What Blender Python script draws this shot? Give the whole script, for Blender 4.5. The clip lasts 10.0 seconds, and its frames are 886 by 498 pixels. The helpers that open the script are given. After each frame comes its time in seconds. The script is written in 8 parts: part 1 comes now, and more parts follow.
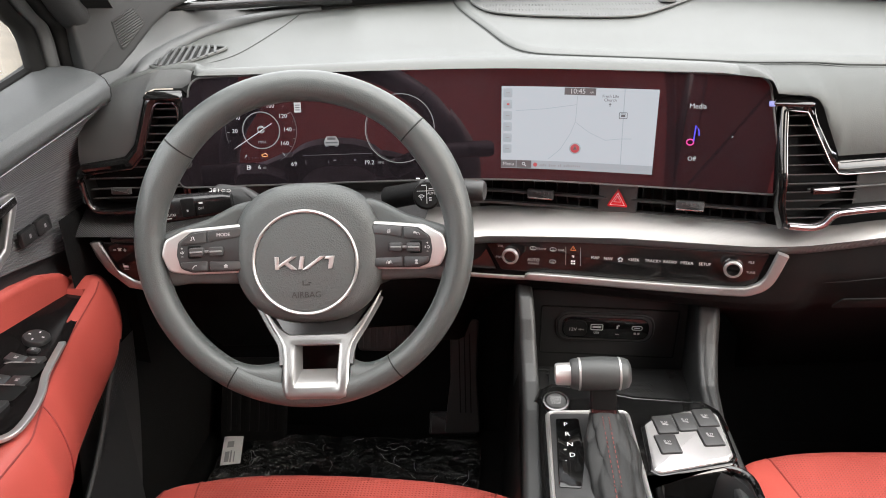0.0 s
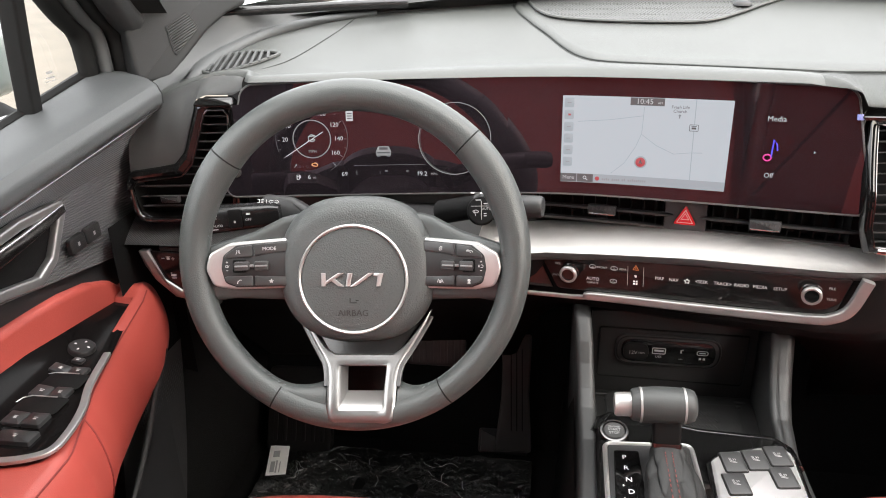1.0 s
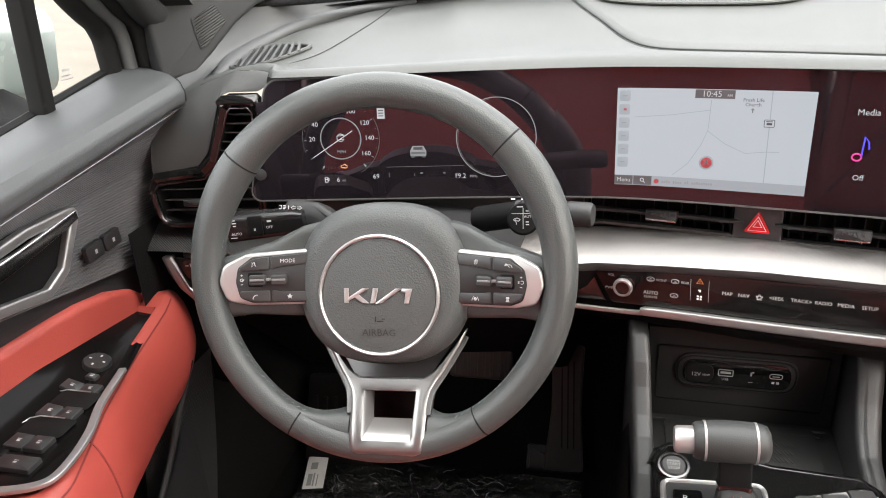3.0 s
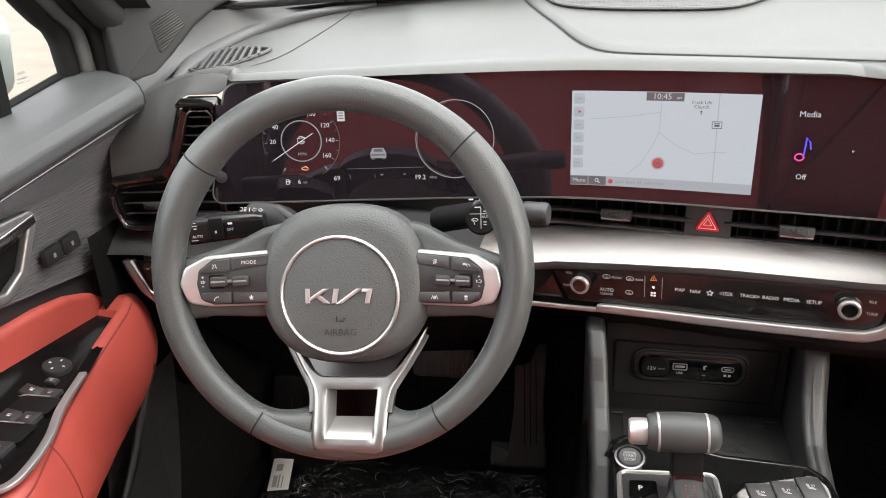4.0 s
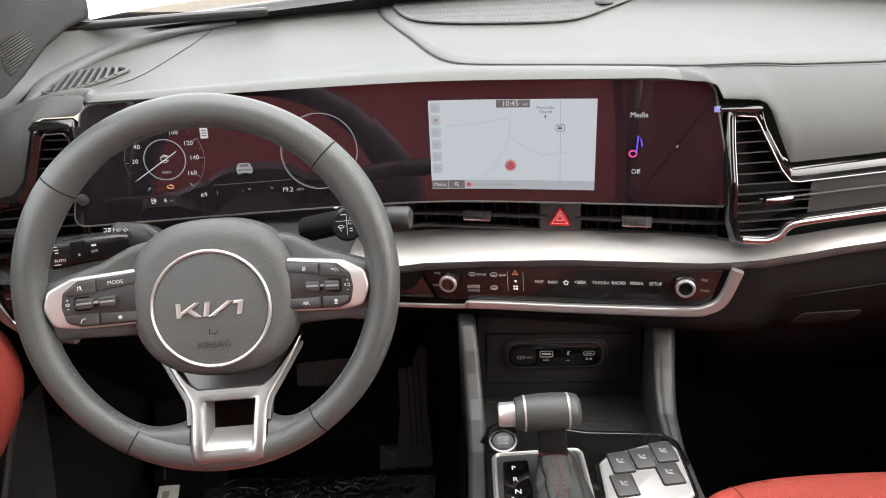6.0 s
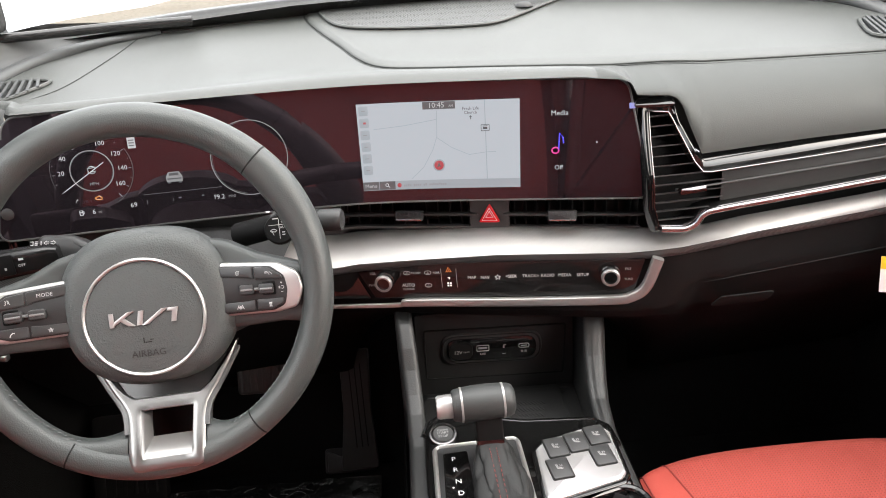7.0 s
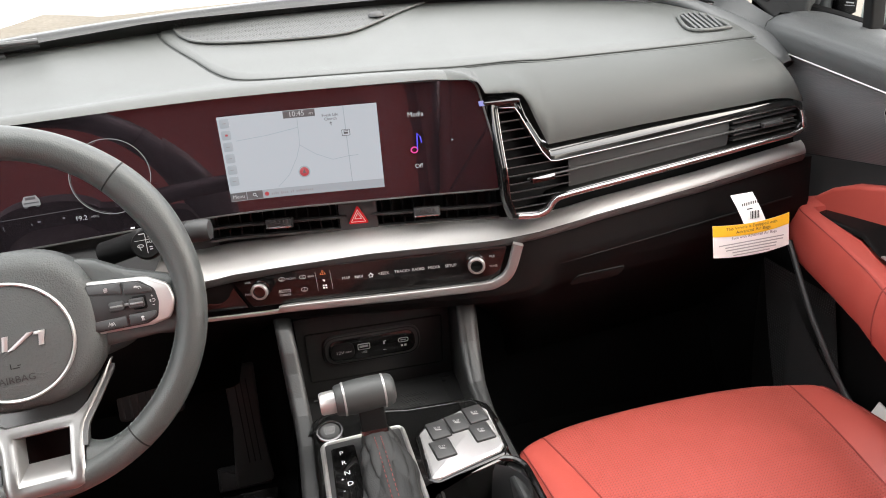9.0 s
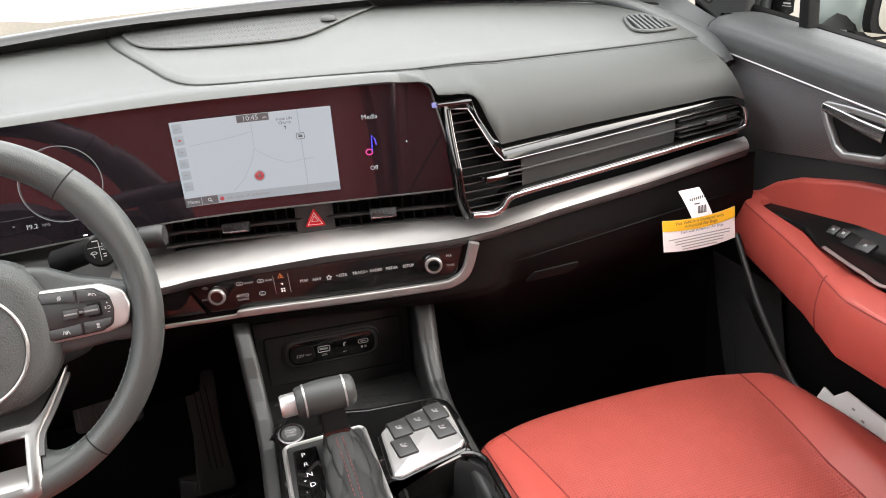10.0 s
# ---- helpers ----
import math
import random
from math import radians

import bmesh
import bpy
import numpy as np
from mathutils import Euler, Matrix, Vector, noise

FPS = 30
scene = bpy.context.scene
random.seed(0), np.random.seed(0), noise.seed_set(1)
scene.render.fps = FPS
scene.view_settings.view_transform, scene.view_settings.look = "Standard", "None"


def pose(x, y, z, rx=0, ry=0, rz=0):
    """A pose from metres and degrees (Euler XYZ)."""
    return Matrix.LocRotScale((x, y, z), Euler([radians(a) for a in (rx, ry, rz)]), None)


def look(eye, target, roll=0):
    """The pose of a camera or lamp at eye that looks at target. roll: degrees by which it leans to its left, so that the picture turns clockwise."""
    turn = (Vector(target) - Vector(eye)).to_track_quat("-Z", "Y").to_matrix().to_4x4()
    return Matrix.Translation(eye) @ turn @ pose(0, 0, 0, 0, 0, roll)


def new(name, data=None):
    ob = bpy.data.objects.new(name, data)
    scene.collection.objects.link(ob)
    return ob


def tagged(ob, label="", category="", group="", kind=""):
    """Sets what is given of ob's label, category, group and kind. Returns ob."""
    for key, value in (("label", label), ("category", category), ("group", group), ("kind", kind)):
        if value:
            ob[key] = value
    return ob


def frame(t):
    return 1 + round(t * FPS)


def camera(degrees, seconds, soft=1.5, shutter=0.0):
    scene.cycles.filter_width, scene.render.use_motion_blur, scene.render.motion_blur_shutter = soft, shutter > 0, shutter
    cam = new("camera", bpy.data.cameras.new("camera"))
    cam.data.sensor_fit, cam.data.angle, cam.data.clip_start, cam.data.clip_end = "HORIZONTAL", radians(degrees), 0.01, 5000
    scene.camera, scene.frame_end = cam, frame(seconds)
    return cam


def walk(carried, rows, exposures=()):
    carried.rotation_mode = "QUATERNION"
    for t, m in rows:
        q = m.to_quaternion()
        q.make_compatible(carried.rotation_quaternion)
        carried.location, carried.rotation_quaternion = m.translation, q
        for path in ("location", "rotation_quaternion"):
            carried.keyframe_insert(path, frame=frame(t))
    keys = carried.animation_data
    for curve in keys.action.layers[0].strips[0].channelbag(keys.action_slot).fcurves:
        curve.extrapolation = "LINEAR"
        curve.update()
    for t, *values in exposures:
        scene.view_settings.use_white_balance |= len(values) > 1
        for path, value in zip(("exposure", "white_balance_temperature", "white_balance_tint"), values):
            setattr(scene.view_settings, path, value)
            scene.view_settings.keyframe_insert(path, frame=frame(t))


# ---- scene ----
cam = camera(61.2, 10.0, soft=1.0)
PATH = [
    (0, (-0.1468, 0.0164, 1.3156), (-0.3159, 1.8437, 0.5204), -1.37),
    (0.5, (-0.1476, 0.0244, 1.3172), (-0.3669, 1.8472, 0.5240), -1.38),
    (1, (-0.1528, 0.0628, 1.3146), (-0.4616, 1.8751, 0.5270), -1.86),
    (1.5, (-0.1530, 0.1057, 1.3087), (-0.5365, 1.9039, 0.5218), -2.24),
    (2, (-0.1511, 0.1415, 1.2996), (-0.5940, 1.9242, 0.5085), -2.79),
    (2.2, (-0.1504, 0.1510, 1.2990), (-0.6073, 1.9269, 0.5007), -3.05),
    (3.3, (-0.1441, 0.1475, 1.2978), (-0.5998, 1.9243, 0.5007), -3.70),
    (3.5, (-0.1427, 0.1461, 1.2980), (-0.5753, 1.9279, 0.4994), -3.29),
    (4, (-0.1363, 0.1377, 1.3023), (-0.5102, 1.9324, 0.5027), -3.00),
    (4.5, (-0.1302, 0.1286, 1.3055), (-0.4323, 1.9384, 0.5097), -2.78),
    (5, (-0.1232, 0.1213, 1.3053), (-0.3524, 1.9442, 0.5149), -2.72),
    (5.5, (-0.1175, 0.1131, 1.3059), (-0.2696, 1.9454, 0.5189), -2.78),
    (5.7, (-0.1151, 0.1089, 1.3061), (-0.2369, 1.9449, 0.5224), -2.84),
    (7, (-0.0997, 0.0803, 1.3072), (-0.0243, 1.9225, 0.5321), -3.47),
    (7.5, (-0.0968, 0.0693, 1.3066), (0.0594, 1.9086, 0.5369), -3.79),
    (8, (-0.0920, 0.0585, 1.3062), (0.1402, 1.8905, 0.5382), -4.14),
    (8.5, (-0.0880, 0.0456, 1.3054), (0.2174, 1.8675, 0.5389), -4.44),
    (9, (-0.0853, 0.0350, 1.3049), (0.2891, 1.8446, 0.5400), -4.71),
    (9.5, (-0.0833, 0.0276, 1.3075), (0.3489, 1.8220, 0.5372), -4.77),
    (10, (-0.0840, 0.0221, 1.3054), (0.3932, 1.8071, 0.5399), -4.85),
]
walk(cam, [(t, look(eye, target, roll)) for t, eye, target, roll in PATH], exposures=((0.0, 2.69), (5.5, 2.66), (10.0, 2.59)))


# ---- world, sun and exposure ----
world = bpy.data.worlds.new("overcast_sky")
scene.world = world
world.use_nodes = True
wn = world.node_tree.nodes
sky = wn.new("ShaderNodeTexSky")
sky.sky_type, sky.sun_disc = "NISHITA", False
sky.sun_elevation, sky.sun_rotation = radians(35), radians(120)
sky.dust_density, sky.air_density = 3.0, 0.8
wn["Background"].inputs["Strength"].default_value = 0.17
sky_pale = wn.new("ShaderNodeMixRGB")
sky_pale.inputs[0].default_value = 0.65
sky_pale.inputs[2].default_value = (6.7, 6.4, 6.0, 1)
world.node_tree.links.new(sky.outputs[0], sky_pale.inputs[1])
world.node_tree.links.new(sky_pale.outputs[0], wn["Background"].inputs["Color"])

sun = new("sun", bpy.data.lights.new("sun", "SUN"))
sun.data.energy, sun.data.angle, sun.data.color = 1.1, radians(90), (1.0, 0.98, 0.95)
sun.matrix_world = look((0.6, -2.2, 4.0), (0, 0, 0))


# ---- materials ----
SCREEN = 0.185  # brightness of the lit displays against daylight

def material(name, base, rough=0.5, metal=0.0, coat=0.0, spec=0.5, vary=0.12, grain=900.0, bump=0.0, blotch=9.0, stretch=(1, 1, 1), rough_vary=0.08):
    """A procedural surface: colour and gloss vary in blotches and in grain, with fine relief."""
    m = bpy.data.materials.new(name)
    m.use_nodes = True
    n, l = m.node_tree.nodes, m.node_tree.links
    b = n["Principled BSDF"]
    b.inputs["Metallic"].default_value = metal
    b.inputs["Coat Weight"].default_value = coat
    b.inputs["Coat Roughness"].default_value = 0.04
    b.inputs["Specular IOR Level"].default_value = spec
    co = n.new("ShaderNodeTexCoord")
    mp = n.new("ShaderNodeMapping")
    mp.inputs["Scale"].default_value = stretch
    l.new(co.outputs["Object"], mp.inputs["Vector"])
    big, fine = n.new("ShaderNodeTexNoise"), n.new("ShaderNodeTexNoise")
    big.inputs["Scale"].default_value, big.inputs["Detail"].default_value = blotch, 5
    fine.inputs["Scale"].default_value, fine.inputs["Detail"].default_value = grain, 2
    for t in (big, fine):
        l.new(mp.outputs[0], t.inputs["Vector"])
    add = n.new("ShaderNodeMath")
    add.operation = "ADD"
    l.new(big.outputs["Fac"], add.inputs[0])
    l.new(fine.outputs["Fac"], add.inputs[1])
    ramp = n.new("ShaderNodeMapRange")
    ramp.inputs["From Min"].default_value, ramp.inputs["From Max"].default_value = 0.6, 1.4
    l.new(add.outputs[0], ramp.inputs["Value"])
    mix = n.new("ShaderNodeMixRGB")
    mix.inputs[1].default_value = (*[c * (1 - vary) for c in base], 1)
    mix.inputs[2].default_value = (*[min(1, c * (1 + vary)) for c in base], 1)
    l.new(ramp.outputs[0], mix.inputs[0])
    l.new(mix.outputs[0], b.inputs["Base Color"])
    rr = n.new("ShaderNodeMapRange")
    rr.inputs["To Min"].default_value, rr.inputs["To Max"].default_value = max(0.0, rough - rough_vary), min(1, rough + rough_vary)
    l.new(big.outputs["Fac"], rr.inputs["Value"])
    l.new(rr.outputs[0], b.inputs["Roughness"])
    if bump:
        bp = n.new("ShaderNodeBump")
        bp.inputs["Strength"].default_value, bp.inputs["Distance"].default_value = bump, 0.0006
        l.new(fine.outputs["Fac"], bp.inputs["Height"])
        l.new(bp.outputs[0], b.inputs["Normal"])
    return m


def relief(m, height_node, strength, distance):
    """Adds the pattern of height_node to the relief of m."""
    n, l = m.node_tree.nodes, m.node_tree.links
    b = n["Principled BSDF"]
    bp = n.new("ShaderNodeBump")
    bp.inputs["Strength"].default_value, bp.inputs["Distance"].default_value = strength, distance
    l.new(height_node, bp.inputs["Height"])
    if b.inputs["Normal"].links:
        l.new(b.inputs["Normal"].links[0].from_socket, bp.inputs["Normal"])
    l.new(bp.outputs[0], b.inputs["Normal"])


def wave_relief(m, direction, scale, strength=0.6, distance=0.0008, turn=(0, 0, 0)):
    n, l = m.node_tree.nodes, m.node_tree.links
    co, mp, wv = n.new("ShaderNodeTexCoord"), n.new("ShaderNodeMapping"), n.new("ShaderNodeTexWave")
    mp.inputs["Rotation"].default_value = [radians(a) for a in turn]
    wv.bands_direction = direction
    wv.inputs["Scale"].default_value = scale
    l.new(co.outputs["Object"], mp.inputs["Vector"])
    l.new(mp.outputs[0], wv.inputs["Vector"])
    relief(m, wv.outputs["Fac"], strength, distance)
    return wv


def dot_relief(m, scale, strength, distance):
    n, l = m.node_tree.nodes, m.node_tree.links
    co, vo = n.new("ShaderNodeTexCoord"), n.new("ShaderNodeTexVoronoi")
    vo.inputs["Scale"].default_value, vo.inputs["Randomness"].default_value = scale, 0.0
    l.new(co.outputs["Object"], vo.inputs["Vector"])
    cut = n.new("ShaderNodeMapRange")
    cut.inputs["From Min"].default_value, cut.inputs["From Max"].default_value = 0.18, 0.34
    l.new(vo.outputs["Distance"], cut.inputs["Value"])
    relief(m, cut.outputs[0], strength, distance)
    return vo, cut


def glowing(name, colour, strength):
    m = bpy.data.materials.new(name)
    m.use_nodes = True
    b = m.node_tree.nodes["Principled BSDF"]
    b.inputs["Base Color"].default_value = (0.02, 0.02, 0.02, 1)
    b.inputs["Roughness"].default_value = 0.12
    b.inputs["Emission Color"].default_value = (*colour, 1)
    b.inputs["Emission Strength"].default_value = strength * SCREEN
    return m


def clear_glass(name, tint=(0.93, 0.96, 0.95)):
    m = bpy.data.materials.new(name)
    m.use_nodes = True
    b = m.node_tree.nodes["Principled BSDF"]
    b.inputs["Base Color"].default_value = (*tint, 1)
    b.inputs["Transmission Weight"].default_value = 1
    b.inputs["Roughness"].default_value = 0.0
    b.inputs["IOR"].default_value = 1.1
    return m


DASH = material("grained_dash_plastic", (0.0460, 0.0490, 0.0470), 0.45, bump=0.5, grain=1500, vary=0.06)
SEAM_DARK = material("sunken_seam", (0.022, 0.024, 0.023), 0.6, spec=0.2)
# Darker copy of the dash plastic: shade of the steep pad is in it.
DASH_SHADE = material("shaded_dash_plastic", (0.0395, 0.0422, 0.0405), 0.54, spec=0.30, bump=0.5, grain=1500, vary=0.08)
PLASTIC = material("black_plastic", (0.013, 0.013, 0.0135), 0.5, bump=0.4, grain=1300)
# Near-black of recesses, holes and gaps, their shade in the colour; seams too.
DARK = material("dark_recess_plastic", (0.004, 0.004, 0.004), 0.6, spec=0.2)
LEATHER = material("black_leather", (0.043, 0.0475, 0.0468), 0.41, bump=0.55, grain=800, vary=0.1)
AIRBAG = material("pebbled_black_cover", (0.052, 0.057, 0.0565), 0.5, bump=0.6, grain=700)
an = AIRBAG.node_tree.nodes
pebble_co, pebble = an.new("ShaderNodeTexCoord"), an.new("ShaderNodeTexVoronoi")
pebble.inputs["Scale"].default_value = 600
AIRBAG.node_tree.links.new(pebble_co.outputs["Object"], pebble.inputs["Vector"])
relief(AIRBAG, pebble.outputs["Distance"], 0.22, 0.0010)
RED = material("red_leather", (0.365, 0.061, 0.047), 0.44, bump=0.4, grain=900, vary=0.09, blotch=14)
RED_PERF = material("perforated_red_leather", (0.365, 0.061, 0.047), 0.5, bump=0.3, grain=900, vary=0.07)
perf_vo, perf_cut = dot_relief(RED_PERF, 235, 0.8, 0.0014)
perf_vo.voronoi_dimensions = "2D"
pn, pl = RED_PERF.node_tree.nodes, RED_PERF.node_tree.links
perf_mix = pn.new("ShaderNodeMixRGB")
perf_mix.inputs[1].default_value = (0.29, 0.048, 0.037, 1)
pl.new(perf_cut.outputs[0], perf_mix.inputs[0])
pl.new(pn["Principled BSDF"].inputs["Base Color"].links[0].from_socket, perf_mix.inputs[2])
pl.new(perf_mix.outputs[0], pn["Principled BSDF"].inputs["Base Color"])
GLOSS = material("piano_black", (0.0035, 0.0035, 0.0035), 0.05, coat=0.2, vary=0.1, rough_vary=0.03)
GLASS_BLACK = material("display_glass", (0.005, 0.004, 0.005), 0.03, spec=0.88, vary=0.05, rough_vary=0.012)
GLASS_BLACK.node_tree.nodes["Principled BSDF"].inputs["Specular Tint"].default_value = (1.0, 0.74, 0.86, 1)
SATIN = material("satin_silver", (0.43, 0.42, 0.415), 0.33, metal=0.7, vary=0.05, grain=1800, bump=0.06)
CHROME = material("dark_chrome", (0.13, 0.126, 0.127), 0.20, metal=1.0, vary=0.04, rough_vary=0.04)
BRIGHT = material("bright_chrome", (0.40, 0.395, 0.395), 0.22, metal=1.0, vary=0.04, rough_vary=0.04)
BAND = material("textured_aluminium", (0.41, 0.40, 0.392), 0.50, metal=0.85, vary=0.05, grain=1600, bump=0.12)
wave_relief(BAND, "X", 300, 0.34, 0.0007, (0, 0, 20))
CARBON = material("fine_woven_trim", (0.042, 0.041, 0.041), 0.36, vary=0.1, bump=0.1)
wave_relief(CARBON, "DIAGONAL", 330, 0.6, 0.0006)
RIBBED = material("ribbed_door_trim", (0.105, 0.107, 0.110), 0.36, vary=0.1, bump=0.1)
WOVEN = material("grey_woven_trim", (0.05, 0.05, 0.05), 0.36, vary=0.1, bump=0.1)
wave_relief(WOVEN, "DIAGONAL", 170, 0.9, 0.0012)
MESH = material("speaker_mesh", (0.05, 0.052, 0.051), 0.5, vary=0.1)
dot_relief(MESH, 210, 0.95, 0.0025)
TWEETER = material("woven_speaker_cloth", (0.013, 0.013, 0.013), 0.5, vary=0.15)
wave_relief(TWEETER, "Z", 110, 0.9, 0.0025, (0, 40, 0))
CARPET = material("black_carpet", (0.0070, 0.0070, 0.0070), 0.95, spec=0.05, bump=1.0, grain=700, vary=0.3)
RUBBER = material("black_rubber", (0.007, 0.007, 0.007), 0.65, spec=0.12)
PAINT_WHITE = material("white_print", (0.8, 0.8, 0.8), 0.5, vary=0.02)
PAINT_GREY = material("grey_print", (0.32, 0.32, 0.32), 0.5, vary=0.02)
ORANGE = material("amber_print", (0.7, 0.2, 0.04), 0.5, vary=0.02)
RED_LENS = material("red_lens", (0.62, 0.02, 0.03), 0.15, coat=0.5, vary=0.05)
THREAD = material("grey_thread", (0.165, 0.175, 0.178), 0.8)
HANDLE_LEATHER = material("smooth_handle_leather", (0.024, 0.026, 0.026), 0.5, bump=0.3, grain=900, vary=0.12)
RED_THREAD = material("red_thread", (0.20, 0.028, 0.024), 0.8)
PAPER = material("white_paper", (0.78, 0.77, 0.75), 0.7, vary=0.03)
YELLOW = material("yellow_print", (0.85, 0.48, 0.02), 0.6, vary=0.03)
INK = material("dark_ink", (0.03, 0.03, 0.03), 0.7)
HEADLINER = material("black_headliner", (0.05, 0.05, 0.05), 0.9, grain=500, bump=0.4)
PILLAR = material("grey_pillar_trim", (0.047, 0.050, 0.0515), 0.55, bump=0.5, grain=1300)
TRIM_DARK = material("dark_pillar_cover", (0.020, 0.0205, 0.021), 0.72, spec=0.3, bump=0.5, grain=1300)
FRAME_SILVER = material("brushed_frame_silver", (0.225, 0.222, 0.220), 0.31, metal=0.85, vary=0.06, grain=1800, bump=0.08)
BRIDGE = material("dark_satin_bridge", (0.016, 0.016, 0.0165), 0.25, metal=0.0)
CHEEK = material("dark_satin_cheek", (0.085, 0.085, 0.086), 0.38, metal=0.6)
BOOT = material("soft_boot_leather", (0.011, 0.0113, 0.0113), 0.52, spec=0.3, bump=0.6, grain=700, vary=0.15)
PANEL_PRINT = material("pale_panel_print", (0.46, 0.46, 0.46), 0.5, vary=0.02)
# Darker copy of black_plastic: the shade on low, sunken parts is in it.
DEEP = material("darkened_black_plastic", (0.0056, 0.0055, 0.0056), 0.55, spec=0.10, bump=0.4, grain=1300)
SWITCH = material("dark_switch_plastic", (0.024, 0.024, 0.0245), 0.40, bump=0.2, grain=1500)
ARM = material("soft_arm_pad", (0.0165, 0.0169, 0.0169), 0.45, bump=0.6, grain=900, vary=0.1)
ARM_DARK = material("dark_tray_plastic", (0.0120, 0.0120, 0.0120), 0.55, spec=0.3, bump=0.5, grain=1200)
SPEAKER_DARK = material("dark_speaker_mesh", (0.018, 0.018, 0.018), 0.4, vary=0.1)
dot_relief(SPEAKER_DARK, 210, 0.9, 0.0020)
PANEL_GLASS = material("dark_touch_panel", (0.005, 0.0045, 0.0045), 0.14, spec=0.45, vary=0.05, rough_vary=0.03)
TRIM_SILVER = material("soft_trim_silver", (0.30, 0.295, 0.29), 0.36, metal=0.8, vary=0.05, grain=1800, bump=0.06)
STALK = material("satin_stalk_plastic", (0.009, 0.009, 0.0092), 0.26, vary=0.1, rough_vary=0.05)
FACE = material("soft_fascia_grey", (0.040, 0.041, 0.041), 0.5, bump=0.5, grain=1500, vary=0.07)
# Pedal rubber, a paler black than black_rubber.
PEDAL = material("grey_pedal_rubber", (0.026, 0.026, 0.026), 0.6, bump=0.3)
# Pale grey of the film's creases: their glints are put into the colour.
CREASE_GLINT = material("film_crease_glint", (0.22, 0.22, 0.22), 0.2, spec=0.8)
TAIL = material("dark_vent_tail", (0.008, 0.008, 0.008), 0.62, bump=0.3, grain=1500)
MIRROR = material("mirror_glass", (0.75, 0.78, 0.77), 0.02, metal=1.0, vary=0.01, rough_vary=0.0)
MIRROR_SHELL = material("pale_green_grey_paint", (0.30, 0.34, 0.32), 0.25, coat=0.5, vary=0.03)
DOOR_GLOSS = material("dark_door_gloss", (0.006, 0.0052, 0.0052), 0.16, spec=0.08, vary=0.1)
TAB = material("grey_vent_tab", (0.15, 0.15, 0.15), 0.32, vary=0.05)
BODY_PAINT = material("pale_car_paint", (0.55, 0.56, 0.56), 0.22, coat=0.7, vary=0.03)
FRIT = material("black_glass_border", (0.01, 0.01, 0.01), 0.25)
LCD = glowing("lit_map", (0.70, 0.77, 0.84), 0.56)
LCD_ROAD = glowing("lit_road_line", (0.48, 0.56, 0.64), 0.55)
LCD_DARK = glowing("lit_dark_bar", (0.13, 0.13, 0.14), 0.5)
LCD_GREY = glowing("lit_grey_key", (0.45, 0.50, 0.55), 0.6)
LCD_KEY = glowing("lit_pale_key", (0.58, 0.64, 0.70), 0.52)
LCD_WHITE = glowing("lit_white", (0.85, 0.87, 0.9), 0.56)
LCD_DIM = glowing("lit_dim_white", (0.5, 0.5, 0.52), 0.45)
LCD_FAINT = glowing("lit_faint_grey", (0.22, 0.22, 0.24), 0.40)
LCD_INK = glowing("lit_dark_text", (0.08, 0.09, 0.11), 0.4)
LCD_BLUE = glowing("lit_blue", (0.08, 0.06, 0.75), 0.9)
LCD_PINK = glowing("lit_pink", (0.85, 0.04, 0.32), 0.8)
LCD_RED = glowing("lit_red", (0.62, 0.05, 0.07), 0.6)
LCD_AMBER = glowing("lit_amber", (0.8, 0.25, 0.03), 0.6)
GLASS = clear_glass("clear_glass")
TINTED = clear_glass("tinted_glass", (0.62, 0.64, 0.63))

FILM = material("wrinkled_clear_film", (0.010, 0.010, 0.010), 0.10, spec=1.0, vary=0.2)
fn, fl = FILM.node_tree.nodes, FILM.node_tree.links
film_co, film_n = fn.new("ShaderNodeTexCoord"), fn.new("ShaderNodeTexNoise")
film_n.inputs["Scale"].default_value, film_n.inputs["Detail"].default_value = 38, 7
film_n.inputs["Distortion"].default_value = 1.6
fl.new(film_co.outputs["Object"], film_n.inputs["Vector"])
relief(FILM, film_n.outputs["Fac"], 1.0, 0.016)

GROUND = material("pale_gravel_lot", (0.095, 0.082, 0.064), 0.95, grain=40, blotch=1.3, vary=0.3, bump=0.8)


# ---- building helpers ----
def ring(verts):
    return [tuple(v) for v in verts]


def link(name, bm, mat, parent, label, sharp=40):
    me = bpy.data.meshes.new(name)
    bmesh.ops.recalc_face_normals(bm, faces=bm.faces)
    bm.to_mesh(me)
    bm.free()
    me.materials.append(mat)
    me.shade_smooth()
    me.set_sharp_from_angle(angle=radians(sharp))
    ob = new(name, me)
    ob.parent = parent
    if label:
        tagged(ob, label)
    return ob


def part(name, bm, mat, parent, label="", sharp=40):
    return link(name, bm, mat, parent, label, sharp)


def thing(name, label, category, group="", kind=""):
    return tagged(new(name), label, category, group, kind)


def setting(name, bm, mat, label, category, sharp=40):
    return tagged(link(name, bm, mat, None, "", sharp), label, category, "", "structure")


def plane_at(origin, normal, up=(0, 0, 1), spin=0.0):
    """Axes of a panel: u to its right as one faces it, v up, w out of it."""
    w = Vector(normal).normalized()
    u = Vector(up).cross(w).normalized()
    v = w.cross(u)
    m = Matrix((u, v, w)).transposed().to_4x4()
    m.translation = Vector(origin)
    return m @ Matrix.Rotation(radians(spin), 4, "Z")


def grid(nu, nv, f):
    bm = bmesh.new()
    vs = [[bm.verts.new(f(i / nu, j / nv)) for j in range(nv + 1)] for i in range(nu + 1)]
    for i in range(nu):
        for j in range(nv):
            bm.faces.new((vs[i][j], vs[i + 1][j], vs[i + 1][j + 1], vs[i][j + 1]))
    return bm


